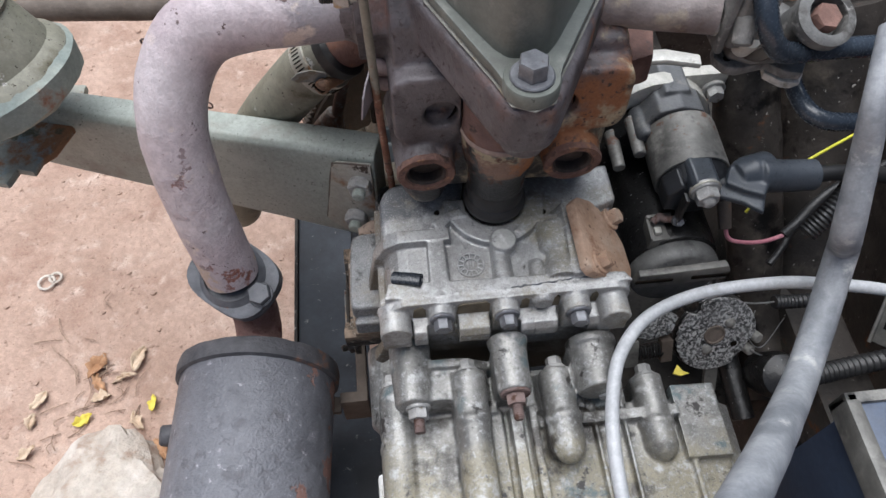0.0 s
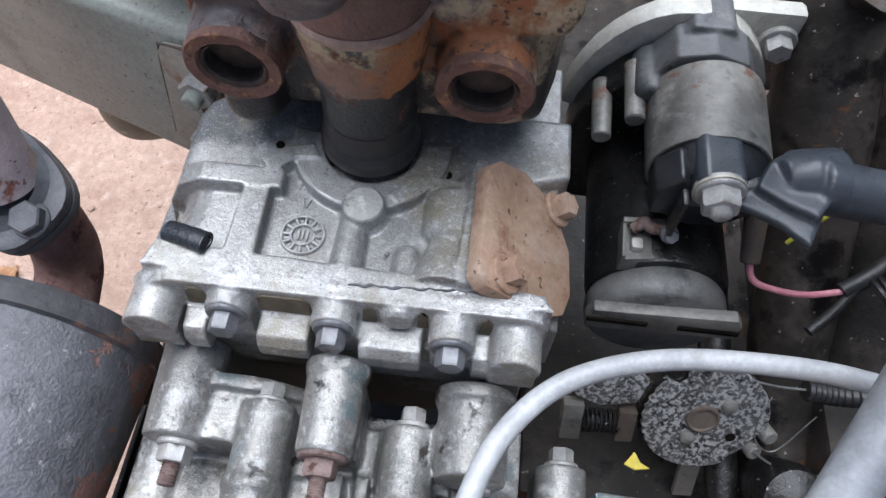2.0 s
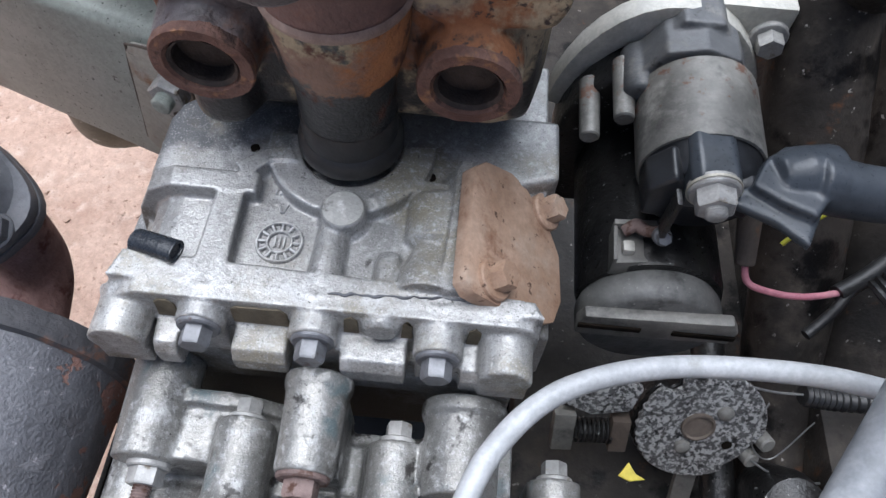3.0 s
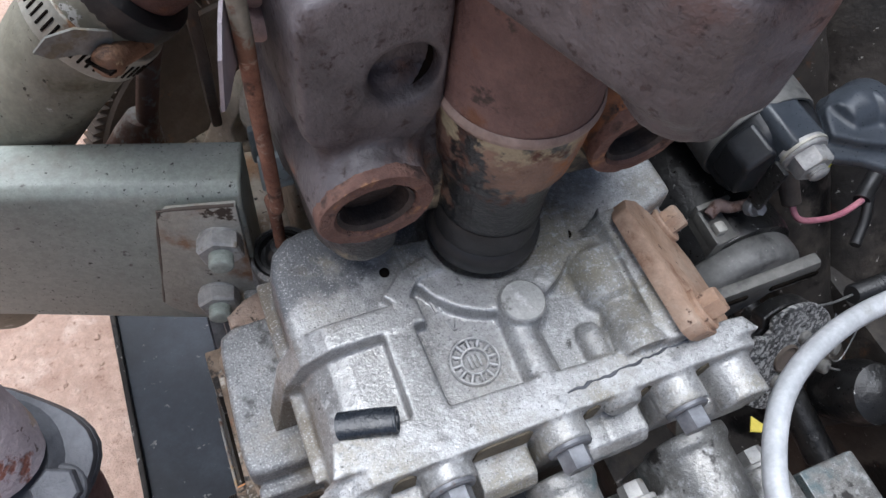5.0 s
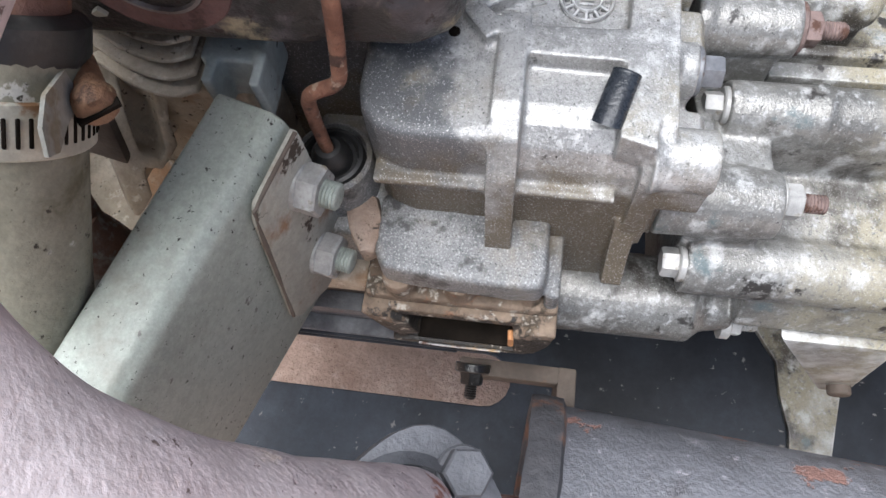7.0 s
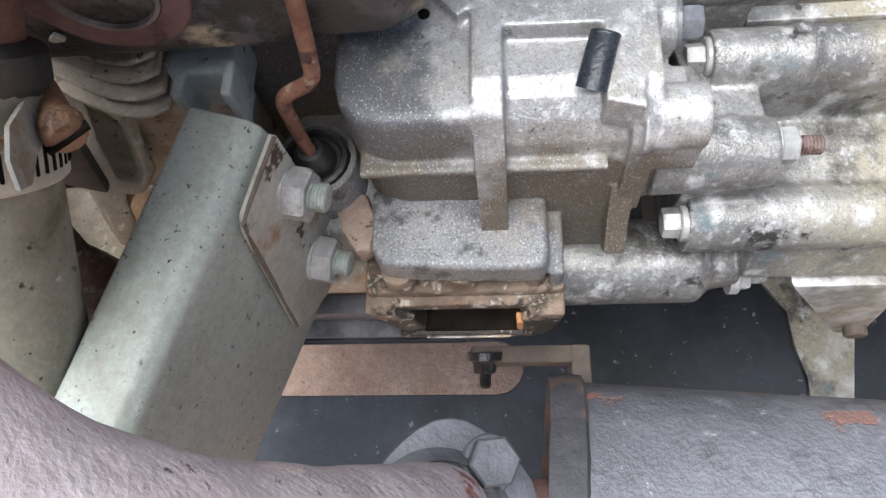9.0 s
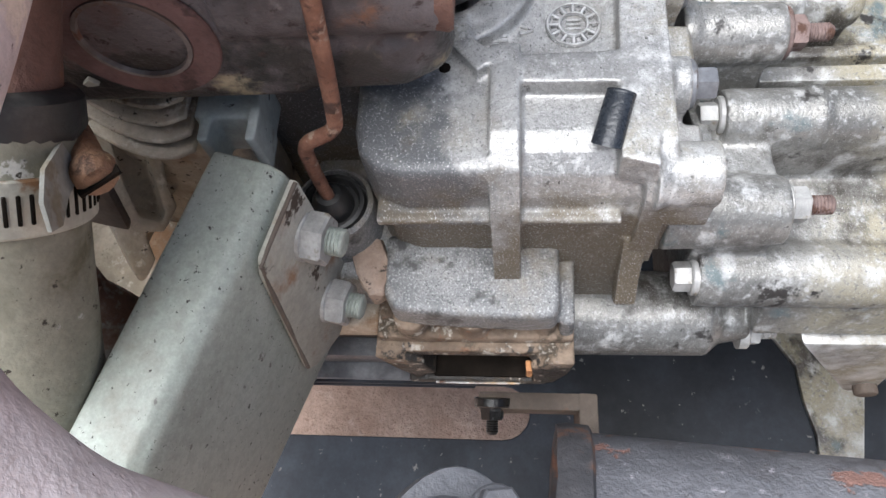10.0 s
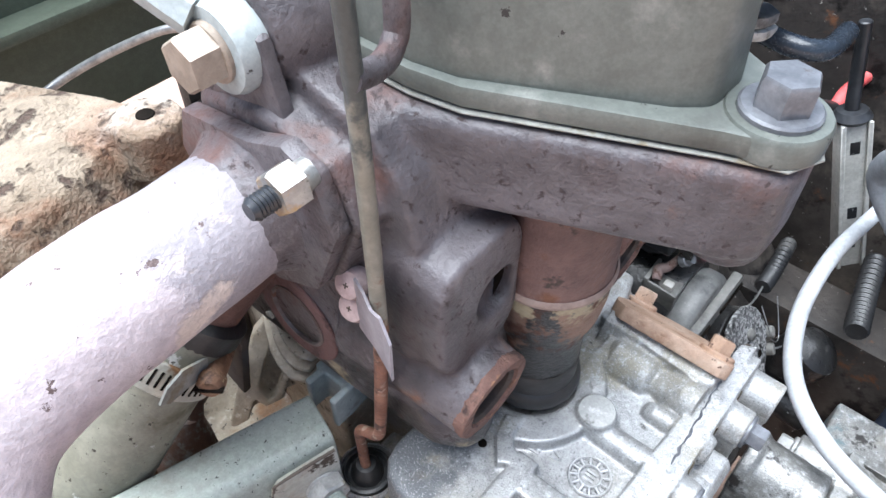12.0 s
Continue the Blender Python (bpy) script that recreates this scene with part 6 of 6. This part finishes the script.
part("strap", tube(fresh(), [(-0.008, 0.454, 0.907), (-0.022, 0.500, 0.930), (-0.05, 0.56, 0.965), (-0.07, 0.64, 1.02)], 0.0105, 8, 6), blue_grey, mount)
b = fresh()
prism(b, [(0.420, 0.868), (0.428, 0.905), (0.452, 0.914), (0.478, 0.900), (0.47, 0.866)], -0.007, -0.001, "x", 0.002)
part("bracket", b, iron_head, mount)
tagged(part("stay_cable", tube(fresh(), [(0.165, 0.69, 0.75), (0.155, 0.76, 0.715), (0.136, 0.802, 0.70), (0.082, 0.866, 0.66), (0.013, 0.892, 0.627), (-0.10, 0.95, 0.57), (-0.22, 1.11, 0.50)], 0.004, 10, 8), steel_wire), "thin grey stay cable", "cable")

panel = thing("body_panel", (0.0, 1.2, 0.3), "dark olive painted body panel behind the engine", "body panel")
b = fresh()
prism(b, [(-0.45, 0.45), (0.85, 0.45), (0.85, 0.98), (-0.45, 0.98)], 1.10, 1.13, "y", 0.006)
part("sheet", b, body_green, panel)
# added dark sheet that closes off the lit ground below the panel
part("lower_sheet", box(fresh(), (0.30, 1.102, 0.005), (0.85, 1.128, 0.449), 0.004), dark_body, panel, "dark sheet added to hide the bright ground under the panel")
b = fresh()
prism(b, [(-0.45, 0.60), (0.85, 0.60), (0.85, 0.615), (-0.45, 0.615)], 1.06, 1.10, "y", 0.003)
part("ledge", b, body_green, panel)
part("fan_belt", tube(fresh(), [(-0.10, 0.86, 0.74), (0.05, 0.88, 0.78), (0.2, 0.90, 0.80)], 0.012, 10, 30, 0.0, 0.25), rubber, pump, "toothed black fan belt")
part("filler_cap", lathe(fresh(), (-0.115, 1.08, 0.80), -Y, [(0, -0.03), (0.03, -0.03), (0.03, 0.03), (0.026, 0.034), (0, 0.035)], 24), yellow, panel, "round yellow plastic cap")

# ---- rubber mount ----
rmount = thing("rubber_mount", (-0.328, 0.47, 0.72), "round rubber engine mount cup on a rusted flaking bracket", "engine mount")
RD = V((-0.25, 0.15, 1)).normalized()
RC = V((-0.328, 0.482, 0.752))
part("bracket", rough(lathe(fresh(), RC - RD * 0.03, RD, [(0, 0), (0.055, 0.002), (0.068, 0.010), (0.072, 0.030), (0.066, 0.036)], 40), 0.002, 0.02), surf("teal_flaked_steel", (0.20, 0.235, 0.215), (0.34, 0.36, 0.31), 0.7, 0.0, 14, 0.4, 400, [((0.26, 0.12, 0.07), 14, 0.58, 0.05, 0.85)]), rmount, "rusted flaking bracket")
part("cup", lathe(fresh(), RC, RD, [(0.066, -0.004), (0.068, 0.004), (0.0645, 0.010), (0.058, 0.014), (0.050, 0.045), (0.046, 0.050), (0.044, 0.052)], 44), hose_mat, rmount)
part("top_plate", lathe(fresh(), RC + RD * 0.048, RD, [(0, 0), (0.048, 0), (0.050, 0.004), (0.044, 0.016), (0, 0.017)], 40), hose_mat, rmount)
b = prism(fresh(), [(-0.412, 0.560), (-0.350, 0.517), (-0.318, 0.551), (-0.295, 0.548), (-0.299, 0.493), (-0.311, 0.464), (-0.322, 0.455), (-0.326, 0.442), (-0.341, 0.447), (-0.347, 0.431), (-0.384, 0.442)], 0.664, 0.672, "z", 0.002, 2)
part("arm", rough(b, 0.001, 0.02), surf("flaking_pale_steel", (0.26, 0.27, 0.23), (0.40, 0.40, 0.34), 0.7, 0.0, 16, 0.5, 400, [((0.22, 0.30, 0.31), 12, 0.58, 0.06, 0.7, None, 1.0), ((0.27, 0.14, 0.07), 13, 0.58, 0.04, 0.85, None, -1.5), ((0.10, 0.10, 0.06), 40, 0.62, 0.04, 0.8)]), rmount)

# ---- chassis below ----
sheet = thing("under_tray", (-0.02, 0.3, 0.29), "dusty slate-black steel under tray with a long slot", "under tray")


def tray():
    end = [(-0.033 + 0.023 * math.cos(radians(a)), 0.341 + 0.023 * math.sin(radians(a))) for a in range(0, -181, -20)]
    b = prism(fresh(), [(-0.150, -0.05), (0.22, -0.05), (0.22, 0.66), (-0.010, 0.66)] + end + [(-0.056, 0.66), (-0.150, 0.66)], 0.292, 0.298, "z", 0.001, 1)
    part("sheet", b, slate_sheet, sheet)
    for y in (0.30, 0.52):
        part("stay", box(fresh(), (0.204, y, 0.296), (0.219, y + 0.03, 0.362), 0.001), dark_body, sheet)
    # stand-in for a support leg, added as a flat strip on the tray
    part("patch", rough(prism(fresh(), [(0.041, 0.118), (0.010, 0.099), (-0.019, 0.097), (-0.047, 0.091), (-0.069, 0.092), (-0.072, 0.060), (0.009, 0.045), (0.049, 0.047)], 0.2975, 0.3035, "z", 0.002), 0.0006, 0.02), alu_rear, sheet, "pale support leg laid flat as a strip on the tray")
    part("edge", box(fresh(), (-0.155, 0.05, 0.286), (-0.150, 0.66, 0.306), 0.002), dark_body, sheet)


tray()
rail = thing("chassis_rail", (0.5, 0.4, 0.3), "dirty black chassis rail in the shade", "chassis rail")
part("side", box(fresh(), (0.40, -0.4, 0.25), (0.46, 0.62, 0.50), 0.006), dark_body, rail)
part("floor", box(fresh(), (0.20, 0.25, 0.36), (0.43, 1.1, 0.40), 0.006), dark_body, rail)

bay = thing("inner_panel", (0.62, 0.5, 0.2), "dark dusty inner body panel beside the engine", "body panel")
part("wall", box(fresh(), (0.60, -0.5, -0.01), (0.63, 0.86, 0.95), 0.004), dark_body, bay)

manifold = thing("dark_manifold", (0.40, 0.42, 0.50), "grimy dark cast manifold branch beside the starter", "manifold")
part("branch", tube(fresh(), [(0.345, 0.50, 0.70), (0.360, 0.45, 0.62), (0.375, 0.40, 0.55), (0.385, 0.33, 0.47), (0.39, 0.25, 0.42)], [0.030, 0.033, 0.030, 0.026, 0.025], 22, 8, 0.05), dark_body, manifold)
part("branch", tube(fresh(), [(0.44, 0.54, 0.72), (0.455, 0.48, 0.62), (0.45, 0.41, 0.54), (0.44, 0.32, 0.46)], [0.05, 0.055, 0.045, 0.035], 22, 8, 0.06), dark_body, manifold)
part("rod", rod(fresh(), (0.328, 0.40, 0.50), (0.345, 0.22, 0.44), 0.012), greasy, manifold)
part("elbow", lathe(fresh(), (0.372, 0.262, 0.46), V((0, -0.5, 1)), [(0, 0), (0.022, 0.0), (0.025, 0.03), (0.022, 0.046), (0.010, 0.053), (0, 0.055)], 24), greasy, manifold)

# ---- carburettor corner ----
carb = thing("carburettor", (0.25, 0.36, 0.80), "dusty cast carburettor base with hoses above the starter", "carburettor")
part("body", box(fresh(), (0.236, 0.362, 0.835), (0.262, 0.40, 0.885), 0.004, 3), carb_mat, carb)
part("spigot", rod(fresh(), (0.243, 0.366, 0.862), (0.241, 0.354, 0.846), 0.0075, 0.0070, 18, 0.002), carb_mat, carb)
bolt(carb, (0.2290, 0.378, 0.846), -X, 0.009, 0.007, 0.0085, bolt_mat)
part("plate", box(fresh(), (0.2300, 0.364, 0.830), (0.2355, 0.402, 0.89), 0.002), carb_mat, carb)
b = fresh()
outline = [(0.238, 0.376), (0.243, 0.366), (0.252, 0.363), (0.275, 0.367), (0.285, 0.357), (0.297, 0.354), (0.304, 0.364), (0.299, 0.378), (0.28, 0.390), (0.25, 0.392), (0.24, 0.386)]
prism(b, outline, 0.808, 0.8155, "z", 0.002)
part("flange", b, carb_mat, carb)
part("under_flange", prism(fresh(), [(x + 0.001, y - 0.0015) for x, y in outline[3:9]], 0.800, 0.8065, "z", 0.002), pale_metal, carb)
b = fresh()
prism(b, [(0.246, 0.372), (0.262, 0.366), (0.292, 0.364), (0.300, 0.38), (0.285, 0.402), (0.246, 0.395)], 0.813, 0.845, "z", 0.006, 3)
part("base", b, carb_mat, carb)
# flange hole as a black disc with painted shade
part("flange_hole", lathe(fresh(), (0.2475, 0.374, 0.8152), Z, [(0.0030, 0), (0.0028, 0.0008), (0, 0.0003)], 18), hollow_shade, carb)
part("boss", lathe(fresh(), (0.252, 0.366, 0.838), V((0.0, -0.5, 1)), [(0, -0.012), (0.0075, -0.010), (0.0080, 0.0), (0.0070, 0.006), (0, 0.007)], 20), pale_metal, carb)
part("stem", tube(fresh(), [(0.262, 0.372, 0.835), (0.300, 0.410, 0.79), (0.345, 0.47, 0.73), (0.37, 0.50, 0.68)], 0.016, 18, 6, 0.05), dark_body, carb)
part("hose", tube(fresh(), [(0.2450, 0.384, 0.893), (0.2462, 0.360, 0.880), (0.2500, 0.347, 0.866), (0.2600, 0.344, 0.852), (0.2760, 0.348, 0.842), (0.30, 0.353, 0.838), (0.34, 0.357, 0.834), (0.40, 0.36, 0.83)], 0.0076, 18, 8), gloss_hose, carb, "shiny dark blue-grey hose")
part("hose", tube(fresh(), [(0.315, 0.43, 0.80), (0.303, 0.385, 0.80), (0.300, 0.345, 0.797), (0.312, 0.326, 0.795), (0.35, 0.325, 0.79)], 0.0068, 16, 8), gloss_hose, carb, "black vacuum hose")
part("filter_neck", lathe(fresh(), (0.292, 0.372, 0.835), V((0.1, -0.5, 1)), [(0.019, 0), (0.019, 0.022), (0.021, 0.024), (0.021, 0.032), (0.018, 0.034), (0.014, 0.034), (0.013, 0.02), (0, 0.02)], 30), carb_mat, carb)
part("cap", hexhead(fresh(), (0.294, 0.360, 0.858), V((0.1, -0.5, 1)), 0.017, 0.009), iron_rust, carb)
intake = thing("intake_pipe", (0.2, 0.42, 0.80), "brown-stained cast intake pipe leading from the head", "intake pipe")
part("pipe", tube(fresh(), [(0.135, 0.412, 0.852), (0.17, 0.402, 0.852), (0.20, 0.392, 0.852), (0.231, 0.385, 0.852)], [0.022, 0.019, 0.017, 0.017], 22, 8, 0.05), intake_mat, intake)
b = fresh()
prism(b, [(0.155, 0.400), (0.176, 0.392), (0.205, 0.400), (0.212, 0.43), (0.16, 0.44)], 0.770, 0.80, "z", 0.004)
part("lug", rough(b, 0.001, 0.02), iron_rust, intake)
b = fresh()
prism(b, [(0.207, 0.444), (0.240, 0.443), (0.268, 0.435), (0.270, 0.447), (0.242, 0.457), (0.207, 0.458)], 0.744, 0.750, "z", 0.002)
tagged(part("heat_strap", b, pale_metal), "pale flat cast strap above the starter", "strap")

# ---- ignition connector on the far side ----
coil = thing("cable_connector", (0.47, 0.26, 0.50), "grey plastic cable connector on a black stem", "connector")
CA, CB = V((0.478, 0.262, 0.517)), V((0.471, 0.313, 0.662))
cu, cw, cd = frame_of(CB - CA, (-0.7, -0.4, 0.5))
CM = Matrix(((cw.x, cu.x, cd.x, CA.x), (cw.y, cu.y, cd.y, CA.y), (cw.z, cu.z, cd.z, CA.z), (0, 0, 0, 1)))
L_ = (CB - CA).length
part("body", box(fresh(), (-0.012, -0.009, 0), (0.012, 0.009, L_), 0.002, 2, CM), pale_metal, coil)
for s in (-0.0105, 0.0105):
    part("rail", box(fresh(), (s - 0.002, 0.009, 0), (s + 0.002, 0.0125, L_), 0.0008, 1, CM), pale_metal, coil)
# recesses are not cut: black strips paint their shade on the body
for k in (0.14, 0.36, 0.80):
    part("recess_shade", box(fresh(), (-0.004, 0.0086, L_ * k), (0.004, 0.0094, L_ * k + 0.012), 0.0003, 1, CM), greasy, coil)
part("stem", rod(fresh(), (0.471, 0.314, 0.660), (0.466, 0.335, 0.745), 0.006, 0.005, 12), black, coil)
part("collar", lathe(fresh(), (0.471, 0.313, 0.660), V((0, 0.3, 1)), [(0.013, 0), (0.016, 0.004), (0.012, 0.010), (0.006, 0.011)], 18), black, coil)
tagged(part("red_wire", tube(fresh(), [(0.50, 0.35, 0.56), (0.53, 0.345, 0.60), (0.56, 0.340, 0.615), (0.578, 0.339, 0.621), (0.618, 0.324, 0.64), (0.60, 0.30, 0.70)], 0.0065, 12, 8), red), "thick red insulated battery wire", "wire")
tray_box = thing("battery_box", (0.42, 0.12, 0.5), "grey framed box with a dark blue side", "battery")
b = fresh()
box(b, (0.345, -0.05, 0.60), (0.357, 0.178, 0.630), 0.003)
box(b, (0.345, 0.168, 0.60), (0.56, 0.178, 0.630), 0.003)
part("rim", b, solenoid_mat, tray_box)
part("panel", box(fresh(), (0.356, -0.045, 0.40), (0.56, 0.169, 0.626), 0.002), blue_panel, tray_box)

# ---- chain and things on the ground ----
chain = thing("hanging_chain", (-0.17, 0.52, 0.55), "short rusty chain hanging behind the exhaust pipe", "chain")
for i in range(13):
    c = V((-0.2330 + 0.0032 * i, 0.575 - 0.0004 * i, 0.6950 - 0.0072 * i))
    pts = []
    for k in range(13):
        a = 2 * math.pi * k / 12
        q = V((0.0026 * math.cos(a), 0, 0.0056 * math.sin(a)))
        q.rotate(Euler((0, radians(-24), radians(90 * (i % 2) + 20))))
        pts.append(c + q)
    part("link", tube(fresh(), pts, 0.0011, 6, 2), bolt_rust, chain)


def blob(name, at, size, mat, label, category, flat=0.7, cut=3, amount=0.25, seed=0):
    b = fresh()
    bmesh.ops.create_icosphere(b, subdivisions=cut, radius=1.0)
    for v in b.verts:
        k = 1 + amount * noise.noise(v.co * 1.4 + V((seed, 0, 0))) + amount * 0.45 * noise.noise(v.co * 4 + V((seed, 3, 0)))
        v.co = V((v.co.x * k * size[0], v.co.y * k * size[1], v.co.z * k * size[2] * flat))
    for v in b.verts:
        v.co += V(at)
    return tagged(part(name, b, mat, None, angle=30), label, category)


blob("stone", (-0.497, 0.310, 0.018), (0.108, 0.108, 0.080), stone_mat, "pale rough stone lying on the earth", "stone", 0.8, 4, 0.35, 2)
rng = random.Random(5)


def leaf(at, length, width, turn, mat, label):
    """A crumpled dry leaf with a ragged, bent outline."""
    b = fresh()
    rows = []
    bend = rng.uniform(-0.5, 0.5)
    for i in range(9):
        t = i / 8
        w = width * math.sin(math.pi * min(1, t * 0.92 + 0.04)) ** 0.9 * rng.uniform(0.6, 1.25)
        mid = bend * length * (t - 0.5) ** 2
        rows.append([b.verts.new((length * (t - 0.5), mid + s * w, 0.16 * length * rng.uniform(-0.6, 1.0) * (0.4 + abs(s)) + 0.5 * abs(s) * w)) for s in (-0.5, -0.25, 0, 0.25, 0.5)])
    for a, c in zip(rows, rows[1:]):
        for j in range(4):
            b.faces.new((a[j], a[j + 1], c[j + 1], c[j]))
    b.transform(Matrix.Translation(at) @ Euler((rng.uniform(-0.4, 0.4), rng.uniform(-0.3, 0.3), radians(turn))).to_matrix().to_4x4())
    ob = part("leaf", b, mat, None, angle=50)
    ob.modifiers.new("thickness", "SOLIDIFY").thickness = 0.0008
    return tagged(ob, label, "leaf", "fallen leaves")


for x, y, l_, w, t_, m, lab in (
    (-0.550, 0.560, 0.075, 0.045, 70, leaf_mat, "curled brown dry leaf on the earth"), (-0.545, 0.525, 0.060, 0.030, 120, leaf_mat, "curled brown dry leaf on the earth"),
    (-0.640, 0.505, 0.055, 0.028, 60, leaf_pale, "pale dry leaf on the earth"), (-0.560, 0.462, 0.050, 0.030, 25, leaf_yellow, "yellow fallen leaf on the earth"),
    (-0.445, 0.480, 0.050, 0.022, 100, leaf_yellow, "yellow fallen leaf on the earth"), (-0.480, 0.565, 0.070, 0.036, 75, leaf_pale, "pale dry leaf on the earth"),
    (-0.500, 0.535, 0.065, 0.016, 12, leaf_pale, "pale dry leaf on the earth"), (-0.650, 0.470, 0.040, 0.026, 80, leaf_pale, "pale dry leaf on the earth"),
    (-0.535, 0.500, 0.050, 0.030, 10, leaf_pale, "pale dry leaf on the earth"), (-0.470, 0.450, 0.060, 0.030, 120, leaf_pale, "pale dry leaf on the earth"),
    (-0.645, 0.415, 0.050, 0.028, 30, leaf_pale, "pale dry leaf on the earth"), (-0.420, 0.400, 0.060, 0.030, 120, leaf_mat, "curled brown dry leaf on the earth")):
    leaf((x, y, ground_height(x, y) + 0.006), l_ * 0.7, w * 0.7, t_, m, lab)
for i in range(34):
    x, y = rng.gauss(-0.56, 0.075), rng.gauss(0.53, 0.06)
    a, l_ = rng.uniform(0, math.pi), rng.uniform(0.008, 0.03)
    d = V((math.cos(a), math.sin(a), 0)) * l_
    z = ground_height(x, y) + 0.004
    tagged(part("twig", tube(fresh(), [V((x, y, z)) - d, V((x + rng.uniform(-0.01, 0.01), y, z + 0.003)), V((x, y, z)) + d], 0.0009, 6, 3), twig_mat), "thin dry twig on the earth", "twig", "twigs on the earth")
tagged(part("shell_scrap", ring(ring(fresh(), (-0.67, 0.741, 0.003), Z, 0.017, 0.012, 0.003, 20), (-0.655, 0.750, 0.003), Z, 0.013, 0.008, 0.003, 16), stone_mat), "small pale ring-shaped scrap on the earth", "scrap")
seed_mesh = fresh()
seed_ball = bmesh.ops.create_icosphere(seed_mesh, subdivisions=1, radius=1.0)["verts"]
seed_mesh.verts.index_update()
ball = [v.co.copy() for v in seed_ball]
ball_faces = sorted({tuple(sorted(v.index for v in fc.verts)) for v in seed_ball for fc in v.link_faces})
b = fresh()
for i in range(1800):
    x, y = rng.uniform(-1.1, -0.15), rng.uniform(0.1, 1.5)
    s = 0.0008 + 0.0055 * rng.random() ** 6
    c = V((x, y, ground_height(x, y) + s * 0.2))
    vs = [b.verts.new(c + V((q.x * rng.uniform(0.7, 1.3), q.y * rng.uniform(0.7, 1.3), q.z * 0.6)) * s) for q in ball]
    for fc in ball_faces:
        b.faces.new([vs[k] for k in fc])
tagged(part("pebbles", b, earth, None), "scattered small earth-coloured pebbles", "pebbles", kind="stuff")

tagged(part("tie_bar", tube(fresh(), [(-0.498, 0.694, 0.66), (-0.229, 0.669, 0.66), (-0.15, 0.635, 0.70), (-0.085, 0.60, 0.75)], 0.013, 14, 6, 0.05), dust_brown), "dark brown rusted tie bar behind the exhaust", "tie bar")
tagged(part("coolant_pipe", tube(fresh(), [(0.635, 0.460, 0.620), (0.626, 0.385, 0.620), (0.626, 0.323, 0.620), (0.657, 0.280, 0.600)], 0.022, 20, 8), blue_rubber), "dark teal-grey rubber coolant pipe behind the connector", "pipe")
